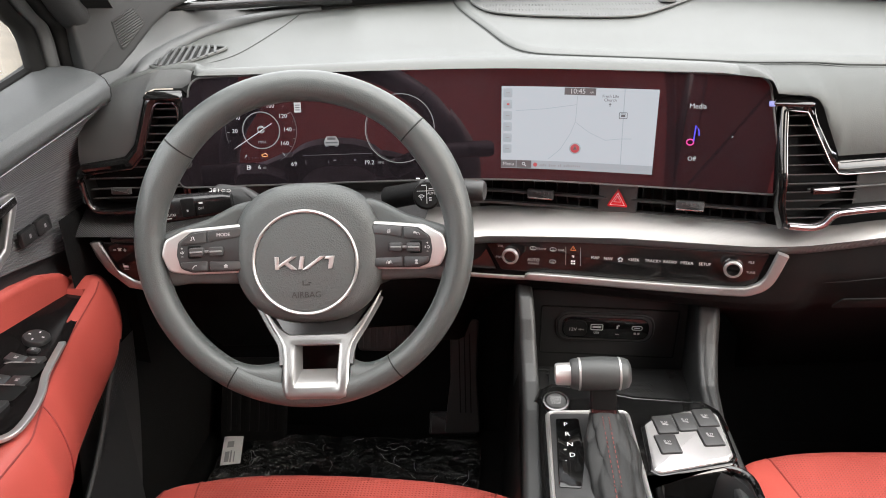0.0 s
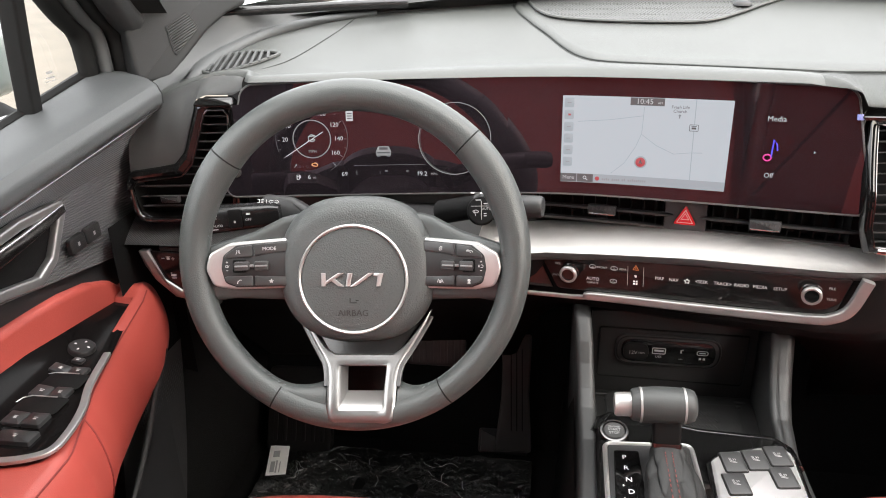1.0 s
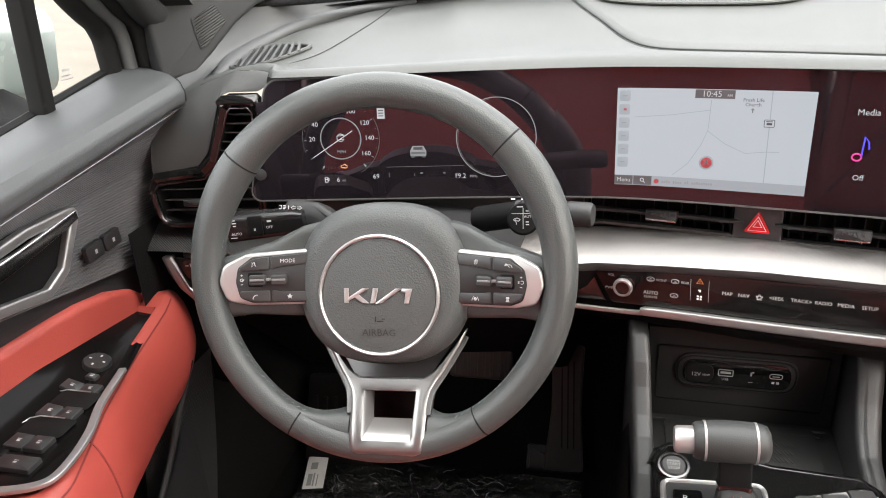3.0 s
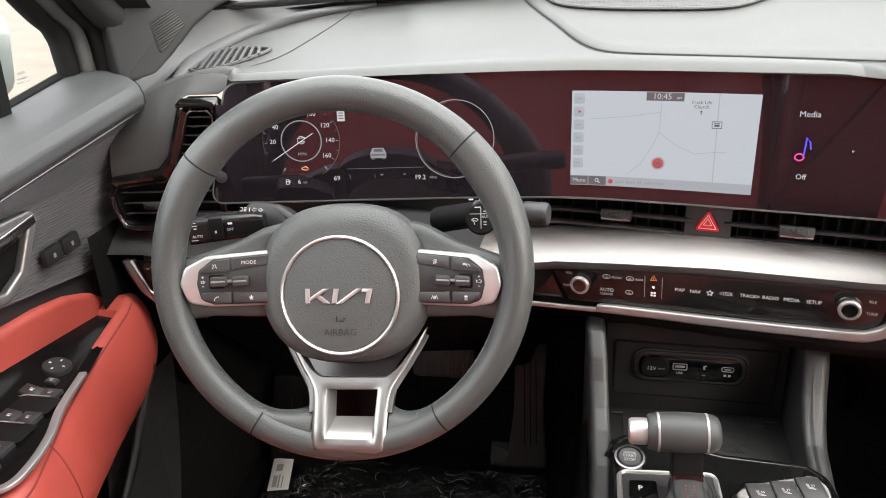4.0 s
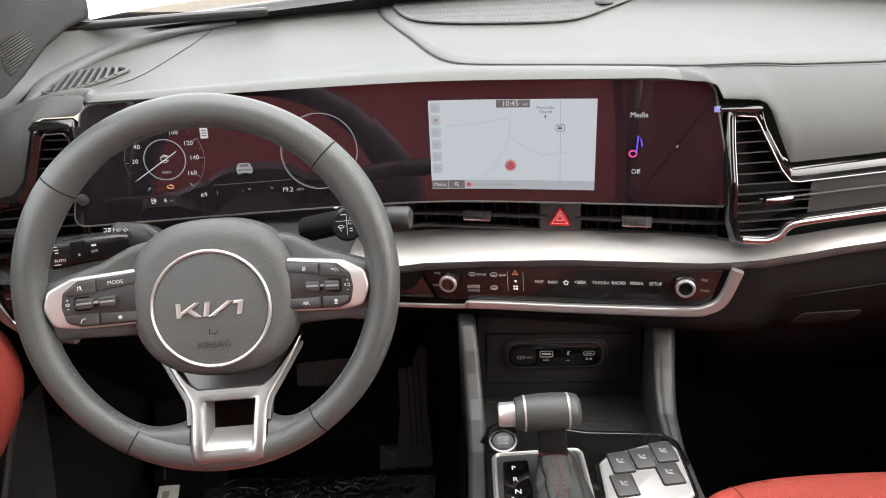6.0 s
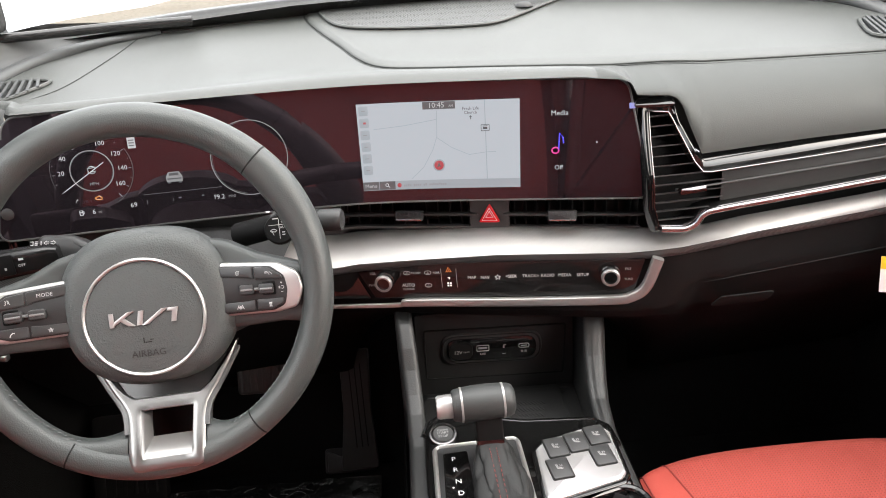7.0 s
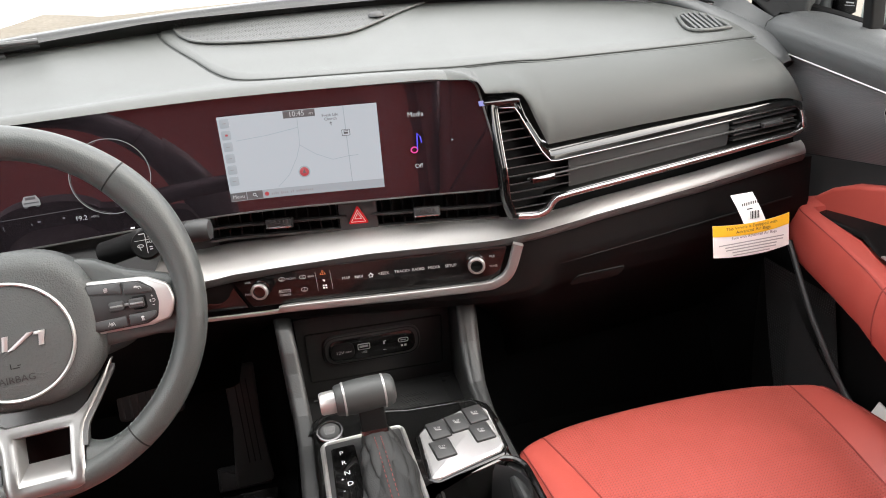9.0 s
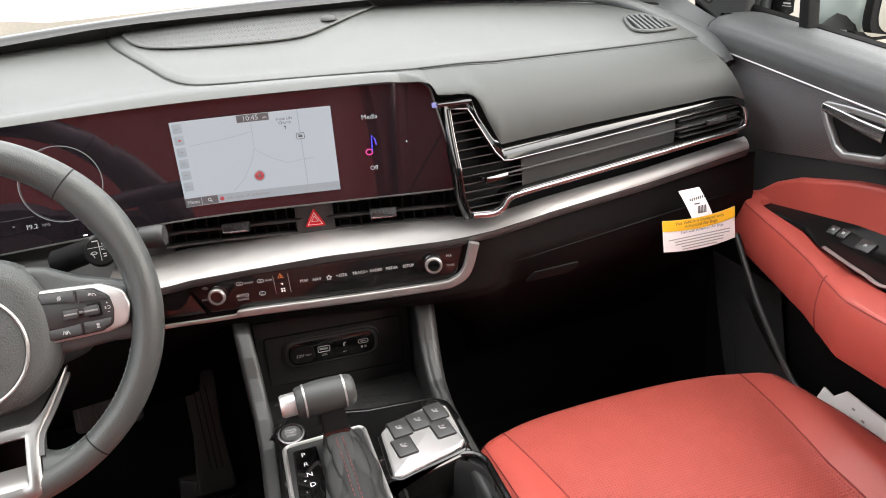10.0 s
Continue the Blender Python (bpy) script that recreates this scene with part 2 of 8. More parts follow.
def loft(rings, cap=True, loop=False):
    bm = bmesh.new()
    rows = [[bm.verts.new(p) for p in r] for r in rings]
    n = len(rows[0])
    pairs = list(zip(rows, rows[1:])) + ([(rows[-1], rows[0])] if loop else [])
    for a, b in pairs:
        for i in range(n):
            bm.faces.new((a[i], a[(i + 1) % n], b[(i + 1) % n], b[i]))
    if cap and not loop:
        bm.faces.new(rows[0])
        bm.faces.new(list(reversed(rows[-1])))
    return bm


def rounded(points, r, n=5):
    """A 2D outline with its corners rounded; r is one radius or one for each corner."""
    out, k = [], len(points)
    for i, p in enumerate(points):
        rad = r[i] if isinstance(r, (list, tuple)) else r
        p = Vector(p)
        a, b = Vector(points[i - 1]) - p, Vector(points[(i + 1) % k]) - p
        la, lb = a.length, b.length
        a.normalize(), b.normalize()
        half = math.acos(max(-1, min(1, a.dot(b)))) / 2
        d = min(rad / max(0.05, math.tan(half)), la * 0.49, lb * 0.49)
        s, e = p + a * d, p + b * d
        for j in range(n + 1):
            t = j / n
            out.append(tuple(s * (1 - t) ** 2 + p * 2 * t * (1 - t) + e * t * t))
    return out


def slab(outline, m, depth, bevel=0.001, base=0.0, bend=None, rows=2):
    """An outline in u, v, raised from w = base by depth, its front edge rounded. bend(u, v) adds to w."""
    c = Vector((sum(p[0] for p in outline) / len(outline), sum(p[1] for p in outline) / len(outline)))

    def inset(d):
        out, k = [], len(outline)
        for i in range(k):
            p, q, r = Vector(outline[i - 1]), Vector(outline[i]), Vector(outline[(i + 1) % k])
            t = (r - p)
            if t.length < 1e-9:
                t = Vector((1, 0))
            nrm = Vector((-t.y, t.x)).normalized()
            if SIGN < 0:
                nrm = -nrm
            out.append(q + nrm * d)
        return out

    area = sum(outline[i - 1][0] * outline[i][1] - outline[i][0] * outline[i - 1][1] for i in range(len(outline)))
    SIGN = 1 if area > 0 else -1
    lift = bend or (lambda u, v: 0.0)
    rings = []
    levels = [(0, base), (0, base + depth - bevel)]
    for k in range(1, rows + 1):
        a = math.pi / 2 * k / rows
        levels.append((bevel * (1 - math.cos(a)), base + depth - bevel + bevel * math.sin(a)))
    for d, w in levels:
        rings.append([m @ Vector((p[0], p[1], w + lift(p[0], p[1]))) for p in (inset(d) if d else [Vector(q) for q in outline])])
    return loft(rings)


def box(m, su, sv, sw, bevel=0.001, r=0.0):
    o = [(-su / 2, -sv / 2), (su / 2, -sv / 2), (su / 2, sv / 2), (-su / 2, sv / 2)]
    return slab(rounded(o, r, 4) if r else o, m, sw, bevel)


def disc(r, n=32, ru=None):
    return [(r * math.cos(2 * math.pi * i / n), (ru or r) * math.sin(2 * math.pi * i / n)) for i in range(n)]


def lathe(profile, m, n=40, cap=True):
    """profile: pairs of radius and w, turned round the panel's w axis."""
    return loft([[m @ Vector((r * math.cos(2 * math.pi * i / n), r * math.sin(2 * math.pi * i / n), w)) for i in range(n)] for r, w in profile], cap)


def smooth_path(points, n=8):
    """Catmull-Rom through the points."""
    p = [Vector(q) for q in points]
    p = [p[0] * 2 - p[1]] + p + [p[-1] * 2 - p[-2]]
    out = []
    for i in range(1, len(p) - 2):
        for j in range(n):
            t = j / n
            out.append(0.5 * (2 * p[i] + (p[i + 1] - p[i - 1]) * t + (2 * p[i - 1] - 5 * p[i] + 4 * p[i + 1] - p[i + 2]) * t * t + (3 * p[i] - p[i - 1] - 3 * p[i + 1] + p[i + 2]) * t ** 3))
    return out + [p[-2]]


def sweep(path, profile, up=(0, 0, 1), loop=False, scale=None):
    """Moves a closed 2D profile (side, up) along a path."""
    path = [Vector(p) for p in path]
    k, rings = len(path), []
    for i, p in enumerate(path):
        a = path[(i - 1) % k] if loop else path[max(0, i - 1)]
        b = path[(i + 1) % k] if loop else path[min(k - 1, i + 1)]
        t = (b - a).normalized()
        side = t.cross(Vector(up))
        side = side.normalized() if side.length > 1e-5 else Vector((1, 0, 0))
        over = side.cross(t)
        s = scale(i / (k - 1)) if scale else 1.0
        rings.append([p + (side * q[0] + over * q[1]) * s for q in profile])
    return loft(rings, loop=loop)


def tube(path, r, n=8, up=(0, 0, 1), loop=False):
    return sweep(path, disc(r, n), up, loop)


def join(*parts):
    out = parts[0]
    for b in parts[1:]:
        me = bpy.data.meshes.new("joined")
        b.to_mesh(me)
        b.free()
        out.from_mesh(me)
        bpy.data.meshes.remove(me)
    return out


def writing(body, size, m, mat, parent, name="text", align="CENTER", depth=0.0, squash=1.0, label=""):
    cu = bpy.data.curves.new(name, "FONT")
    cu.body, cu.size, cu.align_x, cu.align_y, cu.extrude = body, size, align, "CENTER", depth
    cu.resolution_u = 2
    tmp = bpy.data.objects.new(name, cu)
    scene.collection.objects.link(tmp)
    me = bpy.data.meshes.new_from_object(tmp.evaluated_get(bpy.context.evaluated_depsgraph_get()))
    bpy.data.objects.remove(tmp)
    me.transform(m @ Matrix.Diagonal((squash, 1, 1, 1)))
    me.materials.clear()
    me.materials.append(mat)
    ob = new(name, me)
    ob.parent = parent
    if label:
        tagged(ob, label)
    return ob


def bars(spots, m, mat, parent, name="print_bars", w=0.0):
    """Small flat bars: u, v, width, height."""
    bm = bmesh.new()
    for u, v, a, b in spots:
        bm.faces.new([bm.verts.new(m @ Vector((u + su * a / 2, v + sv * b / 2, w))) for su, sv in ((-1, -1), (1, -1), (1, 1), (-1, 1))])
    return tagged(part(name, bm, mat, parent), kind="stuff")


def strokes(lines, m, mat, parent, name="symbol", r=0.0003, w=0.0):
    """A small printed sign drawn with thin lines."""
    up = m.col[2].to_3d()
    bm = None
    for line in lines:
        b = tube([m @ Vector((u, v, w)) for u, v in line], r, 4, up=up)
        bm = join(bm, b) if bm else b
    return tagged(part(name, bm, mat, parent), kind="stuff")


def arc(cx, cy, r, a0, a1, n=10, k=1.0):
    return [(cx + r * math.cos(radians(a0 + (a1 - a0) * i / n)), cy + k * r * math.sin(radians(a0 + (a1 - a0) * i / n))) for i in range(n + 1)]


def lerp(xs, ys, x):
    return float(np.interp(x, xs, ys))


# ---- shapes of the dashboard ----
def top_z(x, y):
    """Height of the dashboard's top."""
    return 1.150 + 0.23 * (y - 0.955) - 0.07 * x * x


def screen_y(x, z):
    """The curved display's face: two turned wings, leaning back a little."""
    k = 0.20 if x > -0.17 else 0.13
    return 0.9516 - k * (math.hypot(x + 0.17, 0.08) - 0.08) + 0.10 * (z - 1.08)


def face_y(x):
    """The fascia's line in plan at the height of the vents."""
    return lerp((-0.75, -0.45, -0.24, -0.17, -0.10, 0.15, 0.21, 0.27, 0.70), (0.925, 0.952, 0.976, 0.979, 0.966, 0.912, 0.902, 0.905, 0.957), x)


def rise(x):
    """How far the silver band's lower edge lies above its height at the middle."""
    return lerp((-0.7, -0.45, -0.2, 0.0, 0.15, 0.20, 0.30, 0.46, 0.65), (0.004, -0.005, -0.009, 0.0065, 0.0105, 0.0145, 0.0200, 0.0260, 0.0420), x)


def rise_top(x):
    """The same for its upper edge."""
    return lerp((-0.7, -0.2, 0.0, 0.15, 0.22, 0.30, 0.46, 0.65), (-0.004, -0.012, 0.0, -0.003, -0.009, 0.0, 0.0095, 0.0255), x)


def back_y(x):
    return 1.236 - (0.20 if x > 0 else 0.06) * x * x


# ---- outside ----
bm = grid(60, 60, lambda u, v: ((u - 0.5) * 600 * abs(2 * u - 1) ** 1.5, (v - 0.5) * 600 * abs(2 * v - 1) ** 1.5, 0.03 * noise.noise(Vector((u * 40, v * 40, 0)))))
setting("ground", bm, GROUND, "pale beige gravel lot round the car", "ground")

# ---- car shell ----
shell = thing("car_shell", "pale painted car body round the cabin, seen from inside", "car body", kind="structure")


def hood(u, v):
    x = (u - 0.5) * 1.7
    y = 1.42 + 0.95 * v - 0.12 * (2 * u - 1) ** 2
    return (x, y, 1.172 - 0.03 * v ** 2 - 0.05 * (2 * u - 1) ** 4 + 0.012 * math.exp(-((abs(x) - 0.42) / 0.05) ** 2))


part("hood", grid(40, 16, hood), BODY_PAINT, shell, "pale painted bonnet beyond the windscreen")
part("cowl", grid(30, 4, lambda u, v: ((u - 0.5) * 1.55, 1.24 + 0.2 * v - 0.2 * (u - 0.5) ** 2, 1.13 + 0.02 * math.sin(v * 3))), RUBBER, shell, "black plastic cowl below the windscreen")


def windscreen(u, v, off=0.0):
    x = (u - 0.5) * lerp((0, 1), (1.50, 1.16), v)
    base = 1.278 - 0.16 * x * x
    return (x, base - 0.80 * v + off, 1.185 + 0.50 * v - 0.04 * v * v)


glass = part("windscreen", grid(24, 12, windscreen), GLASS, shell, "clear windscreen glass")
glass.visible_shadow = False
part("windscreen_border", grid(24, 3, lambda u, v: windscreen(u, v * lerp((0, 0.12, 0.35, 1), (0.012, 0.03, 0.085, 0.085), u), -0.004)), FRIT, shell, "black border along the windscreen's lower edge")


def roof_p(x, y, up=0.0):
    return (x, y, 1.66 + up + 0.05 * math.sin(math.pi * (0.48 - y) / 2.4) - 0.06 * (x / 0.62) ** 2)


part("roof", join(grid(12, 16, lambda u, v: roof_p(-0.62 + 1.24 * u, 0.48 - 2.38 * v)), grid(12, 16, lambda u, v: roof_p(-0.64 + 1.28 * u, 0.50 - 2.42 * v, 0.04))), HEADLINER, shell, "black headliner")
part("tail_glass", grid(6, 4, lambda u, v: ((u - 0.5) * 1.3, -1.98 + 0.16 * v, 1.08 + 0.6 * v)), TINTED, shell, "dark tinted rear screen")
part("tailgate", box(plane_at((0, -2.0, 0.3), (0, 1, 0)) @ pose(0, 0.4, 0), 1.5, 0.8, 0.05), PLASTIC, shell)
part("floor_pan", grid(6, 16, lambda u, v: ((u - 0.5) * 1.46, 1.45 - 3.4 * v, 0.405)), CARPET, shell, "black carpeted floor")
part("toe_board", grid(8, 8, lambda u, v: ((u - 0.5) * 1.46, 1.22 + 0.20 * v, 0.405 + 0.55 * v ** 1.2)), CARPET, shell, "black carpeted toe board")
part("firewall", box(plane_at((0, 1.40, 0.74), (0, -1, 0)), 1.56, 0.72, 0.01), DARK, shell)
for s in (-1, 1):
    # roof rail and pillars behind the camera
    part("roof_rail", tube(smooth_path([(s * 0.63, 0.50, 1.63), (s * 0.64, -0.3, 1.67), (s * 0.63, -1.2, 1.66), (s * 0.60, -1.9, 1.55)]), 0.045), HEADLINER, shell)
    part("centre_pillar", tube(smooth_path([(s * 0.74, -0.10, 0.5), (s * 0.74, -0.12, 1.1), (s * 0.64, -0.16, 1.66)]), 0.06), PILLAR, shell)
    part("rear_pillar", tube(smooth_path([(s * 0.74, -1.55, 0.7), (s * 0.72, -1.6, 1.15), (s * 0.60, -1.75, 1.62)]), 0.12), PILLAR, shell)
    part("kick_panel", grid(4, 4, lambda u, v: (s * (0.715 + 0.01 * math.sin(u * 3)), 0.86 + 0.60 * u, 0.40 + 0.58 * v)), CARPET, shell, "black kick panel")
    rg = part("rear_side_glass", grid(6, 4, lambda u, v: (s * (0.76 - 0.12 * v * v), -0.14 - 1.5 * u, 1.09 + 0.56 * v)), TINTED, shell, "dark tinted rear window")
    part("rear_side_wall", box(plane_at((s * 0.76, -1.05, 0.72), (-s, 0, 0)), 1.9, 0.75, 0.03), PLASTIC, shell)
    # windscreen pillar: cabin trim, seal and body strip, each following the screen's edge
    trim = [(s * 0.712, 1.13, 1.225), (s * 0.705, 1.06, 1.27), (s * 0.675, 0.92, 1.35), (s * 0.64, 0.70, 1.50), (s * 0.60, 0.46, 1.64)]
    part("pillar_trim", sweep(smooth_path(trim, 6), rounded([(-0.035, -0.02), (0.035, -0.02), (0.035, 0.02), (-0.035, 0.02)], 0.015), up=(s * 0.9, 0, 0.4)), PILLAR, shell, "dark grey pillar trim")
    edge_path = [(0.998, 1.06), (0.999, 1.16), (0.990, 1.206), (0.945, 1.24), (0.80, 1.345), (0.55, 1.52)]
    ep = smooth_path([(0, y, z) for y, z in edge_path], 6)
    part("pillar_body", grid(len(ep) - 1, 6, lambda u, v: (s * ((0.80 - 0.11 * v if s > 0 else 0.774 - 0.084 * v) - 0.12 * max(0.0, ep[int(round(u * (len(ep) - 1)))].z - 1.22) / 0.3), ep[int(round(u * (len(ep) - 1)))].y + (0.101 + 0.06 * v if s > 0 else -0.020 + 0.096 * v), ep[int(round(u * (len(ep) - 1)))].z)), RUBBER, shell, "black inner face of the pillar")
    seals = ((0.772, -0.026, 0.013, RUBBER), (0.760, -0.006, 0.010, PILLAR), (0.748, 0.014, 0.012, RUBBER), (0.730, 0.034, 0.021, PLASTIC)) if s < 0 else ((0.797, 0.014, 0.014, RUBBER), (0.777, 0.030, 0.010, PILLAR), (0.758, 0.032, 0.012, RUBBER), (0.733, 0.034, 0.021, PLASTIC))
    for x, dy, r, mat in seals:
        part("door_seal", tube(smooth_path([(s * (x - 0.12 * max(0.0, z - 1.22) / 0.3), y + dy + (0.085 if s > 0 else 0), z) for y, z in edge_path], 6), r, 12), mat, shell)

# ---- dashboard ----
dash = thing("dashboard", "dark grey soft-touch dashboard with a silver band", "dashboard")


def front_edge(x):
    edge = screen_y(x, 1.157) - 0.006
    return lerp((-0.72, -0.66, -0.62, -0.595, -0.572, -0.546, -0.533, 0.120, 0.150, 0.185, 0.225, 0.30, 0.45, 0.66), (0.976, 0.974, 0.972, 0.970, 0.963, 0.952, screen_y(-0.533, 1.157) - 0.006, screen_y(0.120, 1.157) - 0.006, 0.905, 0.916, 0.934, 0.947, 0.962, 0.992), x) if x < -0.533 or x > 0.120 else edge


def top_surface(x, y):
    """Height of the dashboard's top with the lip over the display."""
    y0 = front_edge(x)
    lift = max(0.0, 1.161 - top_z(x, y0)) * lerp((-0.690, -0.600, -0.560, 0.10, 0.15, 0.26), (0, 0.75, 1, 1, 0.75, 0), x)
    z = top_z(x, y) + lift * math.exp(-((y - y0) / 0.04) ** 2)
    return z - 0.0095 * math.exp(-(y - y0) / 0.010) * lerp((-0.60, -0.55), (0.25, 1), x)


def dash_top(u, v):
    x = -0.70 + 0.818 * u
    y0, y1 = front_edge(x), back_y(x)
    y = y0 + (y1 - y0) * v ** 1.3
    return (x, y, top_surface(x, y))


def dash_top_passenger(u, v):
    """Before the passenger the top runs under the seam of the pad."""
    x = 0.118 + 0.490 * u
    y0, y1 = seam_y(x) - 0.001, back_y(x)
    y = y0 + (y1 - y0) * v
    return (x, y, top_surface(x, y) - 0.0006)


def lip_z(x):
    """Height of the top's front edge."""
    return top_surface(x, front_edge(x))


SEAM = smooth_path([(-0.236, 1.232, 0), (-0.2245, 1.1913, 0), (-0.2020, 1.142, 0), (-0.1800, 1.099, 0), (-0.152, 1.042, 0), (-0.1255, 1.0075, 0), (-0.0945, 0.9915, 0), (-0.034, 0.9805, 0), (0.053, 0.9737, 0), (0.150, 0.9700, 0), (0.2435, 0.9728, 0), (0.3635, 0.982, 0), (0.4932, 0.9985, 0), (0.62, 1.024, 0)], 8)
SEAM_X, SEAM_Y = [p.x for p in SEAM], [p.y for p in SEAM]


def seam_y(x):
    return lerp(SEAM_X, SEAM_Y, x)


part("top_pad", join(grid(100, 40, dash_top), grid(50, 12, dash_top_passenger)), DASH, dash, "grey grained top pad")


def raised(u, v):
    """The raised passenger half of the top, its edge rolled down."""
    x = -0.228 + 0.828 * u
    y0, y1 = seam_y(x) + 0.003, back_y(x) - 0.001
    y = y0 + (y1 - y0) * v ** 1.5
    return (x, y, top_surface(x, y) + 0.0045 * min(1.0, max(0.0, (y - y0) / 0.016)) ** 0.5 - 0.001)


part("raised_pad", grid(160, 36, raised), DASH, dash, "grey raised top pad on the passenger side")
seam = [(x, seam_y(x) - 0.0015, top_surface(x, seam_y(x)) + 0.0004) for x in np.linspace(-0.234, 0.600, 140)]
part("seam_piping", tube(seam, 0.0011, 6), SEAM_DARK, dash, "dark seam along the raised pad")
part("seam_stitch_line", tube([(x, y - 0.0055, top_surface(x, y - 0.0055) + 0.0001) for x, y, z in seam], 0.0005, 5), SEAM_DARK, dash)
left_seam = [(-0.4673, 1.2252), (-0.478, 1.180), (-0.4907, 1.1401), (-0.5209, 1.0680), (-0.5493, 1.0400), (-0.5964, 1.0222), (-0.650, 1.0145)]
part("seam_piping", tube([(p.x, p.y, top_z(p.x, p.y) + 0.0002) for p in smooth_path([(x, y, 0) for x, y in left_seam])], 0.0008, 6), SEAM_DARK, dash)


for s, pts in ((-1, [(-0.44, 1.222, 1.198), (-0.53, 1.203, 1.188), (-0.605, 1.163, 1.172), (-0.646, 1.10, 1.154), (-0.657, 1.04, 1.139), (-0.666, 1.005, 1.122)]),
               (1, [(0.44, 1.213, 1.199), (0.54, 1.19, 1.186), (0.598, 1.14, 1.164), (0.626, 1.07, 1.137), (0.640, 1.022, 1.112), (0.648, 1.004, 1.096)])):
    part("shoulder_roll", sweep(smooth_path(pts, 8), disc(0.017 if s < 0 else 0.030, 18, 0.011 if s < 0 else 0.015), up=(0, 0.3, 1), scale=lambda t: lerp((0, 0.3, 0.7, 1), (0.5, 0.9, 1.0, 0.25 if s < 0 else 0.6), t)), PILLAR, dash, "grey outer roll beside the door")
foot = smooth_path([(-0.705, 0.985, 1.135), (-0.690, 1.02, 1.143), (-0.672, 1.055, 1.163), (-0.660, 1.105, 1.203), (-0.640, 1.145, 1.206), (-0.608, 1.175, 1.206), (-0.558, 1.205, 1.206), (-0.44, 1.228, 1.206)], 6)
crest = smooth_path([(-0.662, 0.975, 1.125), (-0.660, 1.005, 1.138), (-0.658, 1.04, 1.148), (-0.648, 1.10, 1.163), (-0.625, 1.140, 1.175), (-0.590, 1.175, 1.185), (-0.53, 1.203, 1.194), (-0.44, 1.222, 1.202)], 6)
part("pillar_foot", grid(len(foot) - 1, 4, lambda u, v: foot[int(round(u * (len(foot) - 1)))].lerp(crest[int(round(u * (len(foot) - 1)))], v) - Vector((0, 0, 0.008 * math.sin(math.pi * v)))), PILLAR, dash, "grey trim at the foot of the pillar")
foot = smooth_path([(0.712, 1.045, 1.140), (0.690, 1.085, 1.150), (0.672, 1.110, 1.165), (0.650, 1.150, 1.190), (0.625, 1.185, 1.204), (0.58, 1.200, 1.206), (0.44, 1.226, 1.206)], 6)
crest = smooth_path([(0.640, 1.005, 1.112), (0.627, 1.055, 1.133), (0.622, 1.100, 1.150), (0.610, 1.135, 1.163), (0.585, 1.165, 1.175), (0.53, 1.190, 1.187), (0.44, 1.215, 1.200)], 6)
part("pillar_foot", grid(len(foot) - 1, 4, lambda u, v: foot[int(round(u * (len(foot) - 1)))].lerp(crest[int(round(u * (len(foot) - 1)))], v) - Vector((0, 0, 0.006 * math.sin(math.pi * v)))), PILLAR, dash, "grey trim at the foot of the pillar")
part("back_roll", tube([(x, back_y(x) + 0.006, top_z(x, back_y(x)) - 0.002) for x in np.linspace(-0.70, 0.67, 50)], 0.012, 10), FRIT, dash, "black strip at the foot of the windscreen")

part("windscreen_seal", tube(smooth_path([(-0.678, 1.143, 1.212), (-0.642, 1.155, 1.210), (-0.580, 1.166, 1.211), (-0.488, 1.177, 1.214), (-0.385, 1.190, 1.215)], 6), 0.0065, 10), FRIT, dash, "black seal at the foot of the windscreen")

# speaker grille with its sensor in the middle of the top
def grille_outline():
    front = [(-0.209, 1.212), (-0.196, 1.176), (-0.172, 1.146), (-0.126, 1.1285), (-0.065, 1.118), (-0.005, 1.1135), (0.035, 1.120), (0.074, 1.149), (0.118, 1.188), (0.168, 1.226)]
    return [(p.x, p.y) for p in smooth_path([(x, y, 0) for x, y in front], 5)]


def on_top(x, y, off):
    return Vector((x, y, top_z(x, y) + 0.0055 + off))


edge = grille_outline()
bm = bmesh.new()
n_e = len(edge)
rows_g = [[bm.verts.new(on_top(x, y + (back_y(x) - 0.012 - y) * k / 8, 0.002)) for k in range(9)] for x, y in edge]
for i in range(n_e - 1):
    for k in range(8):
        bm.faces.new((rows_g[i][k], rows_g[i + 1][k], rows_g[i + 1][k + 1], rows_g[i][k + 1]))
grille = part("speaker_grille", bm, MESH, dash, "perforated grey speaker grille")
part("grille_rim", tube([on_top(x, y, 0.001) for x, y in edge], 0.002, 6), DASH, grille)
# holes of the grille: flat near-black diamonds in staggered rows, hole shade in the colour
pits = bmesh.new()
for r in range(34):
    for c in range(76):
        px, py = -0.205 + 0.0050 * c + (0.0025 if r % 2 else 0), 1.108 + 0.0037 * r
        if px > 0.165 or py > back_y(px) - 0.016 or py < lerp([e[0] for e in edge], [e[1] for e in edge], px) + 0.003:
            continue
        pits.faces.new([pits.verts.new(on_top(px + du, py + dv, 0.0026)) for du, dv in ((-0.0012, 0), (0, -0.0009), (0.0012, 0), (0, 0.0009))])
tagged(part("perforation", pits, DARK, grille), kind="stuff")
part("light_sensor", lathe([(0.0, 0.0065), (0.007, 0.006), (0.0115, 0.003), (0.0125, 0.0)], Matrix.Translation(on_top(0.079, 1.172, 0.002)), 24), PLASTIC, grille, "small round light sensor")


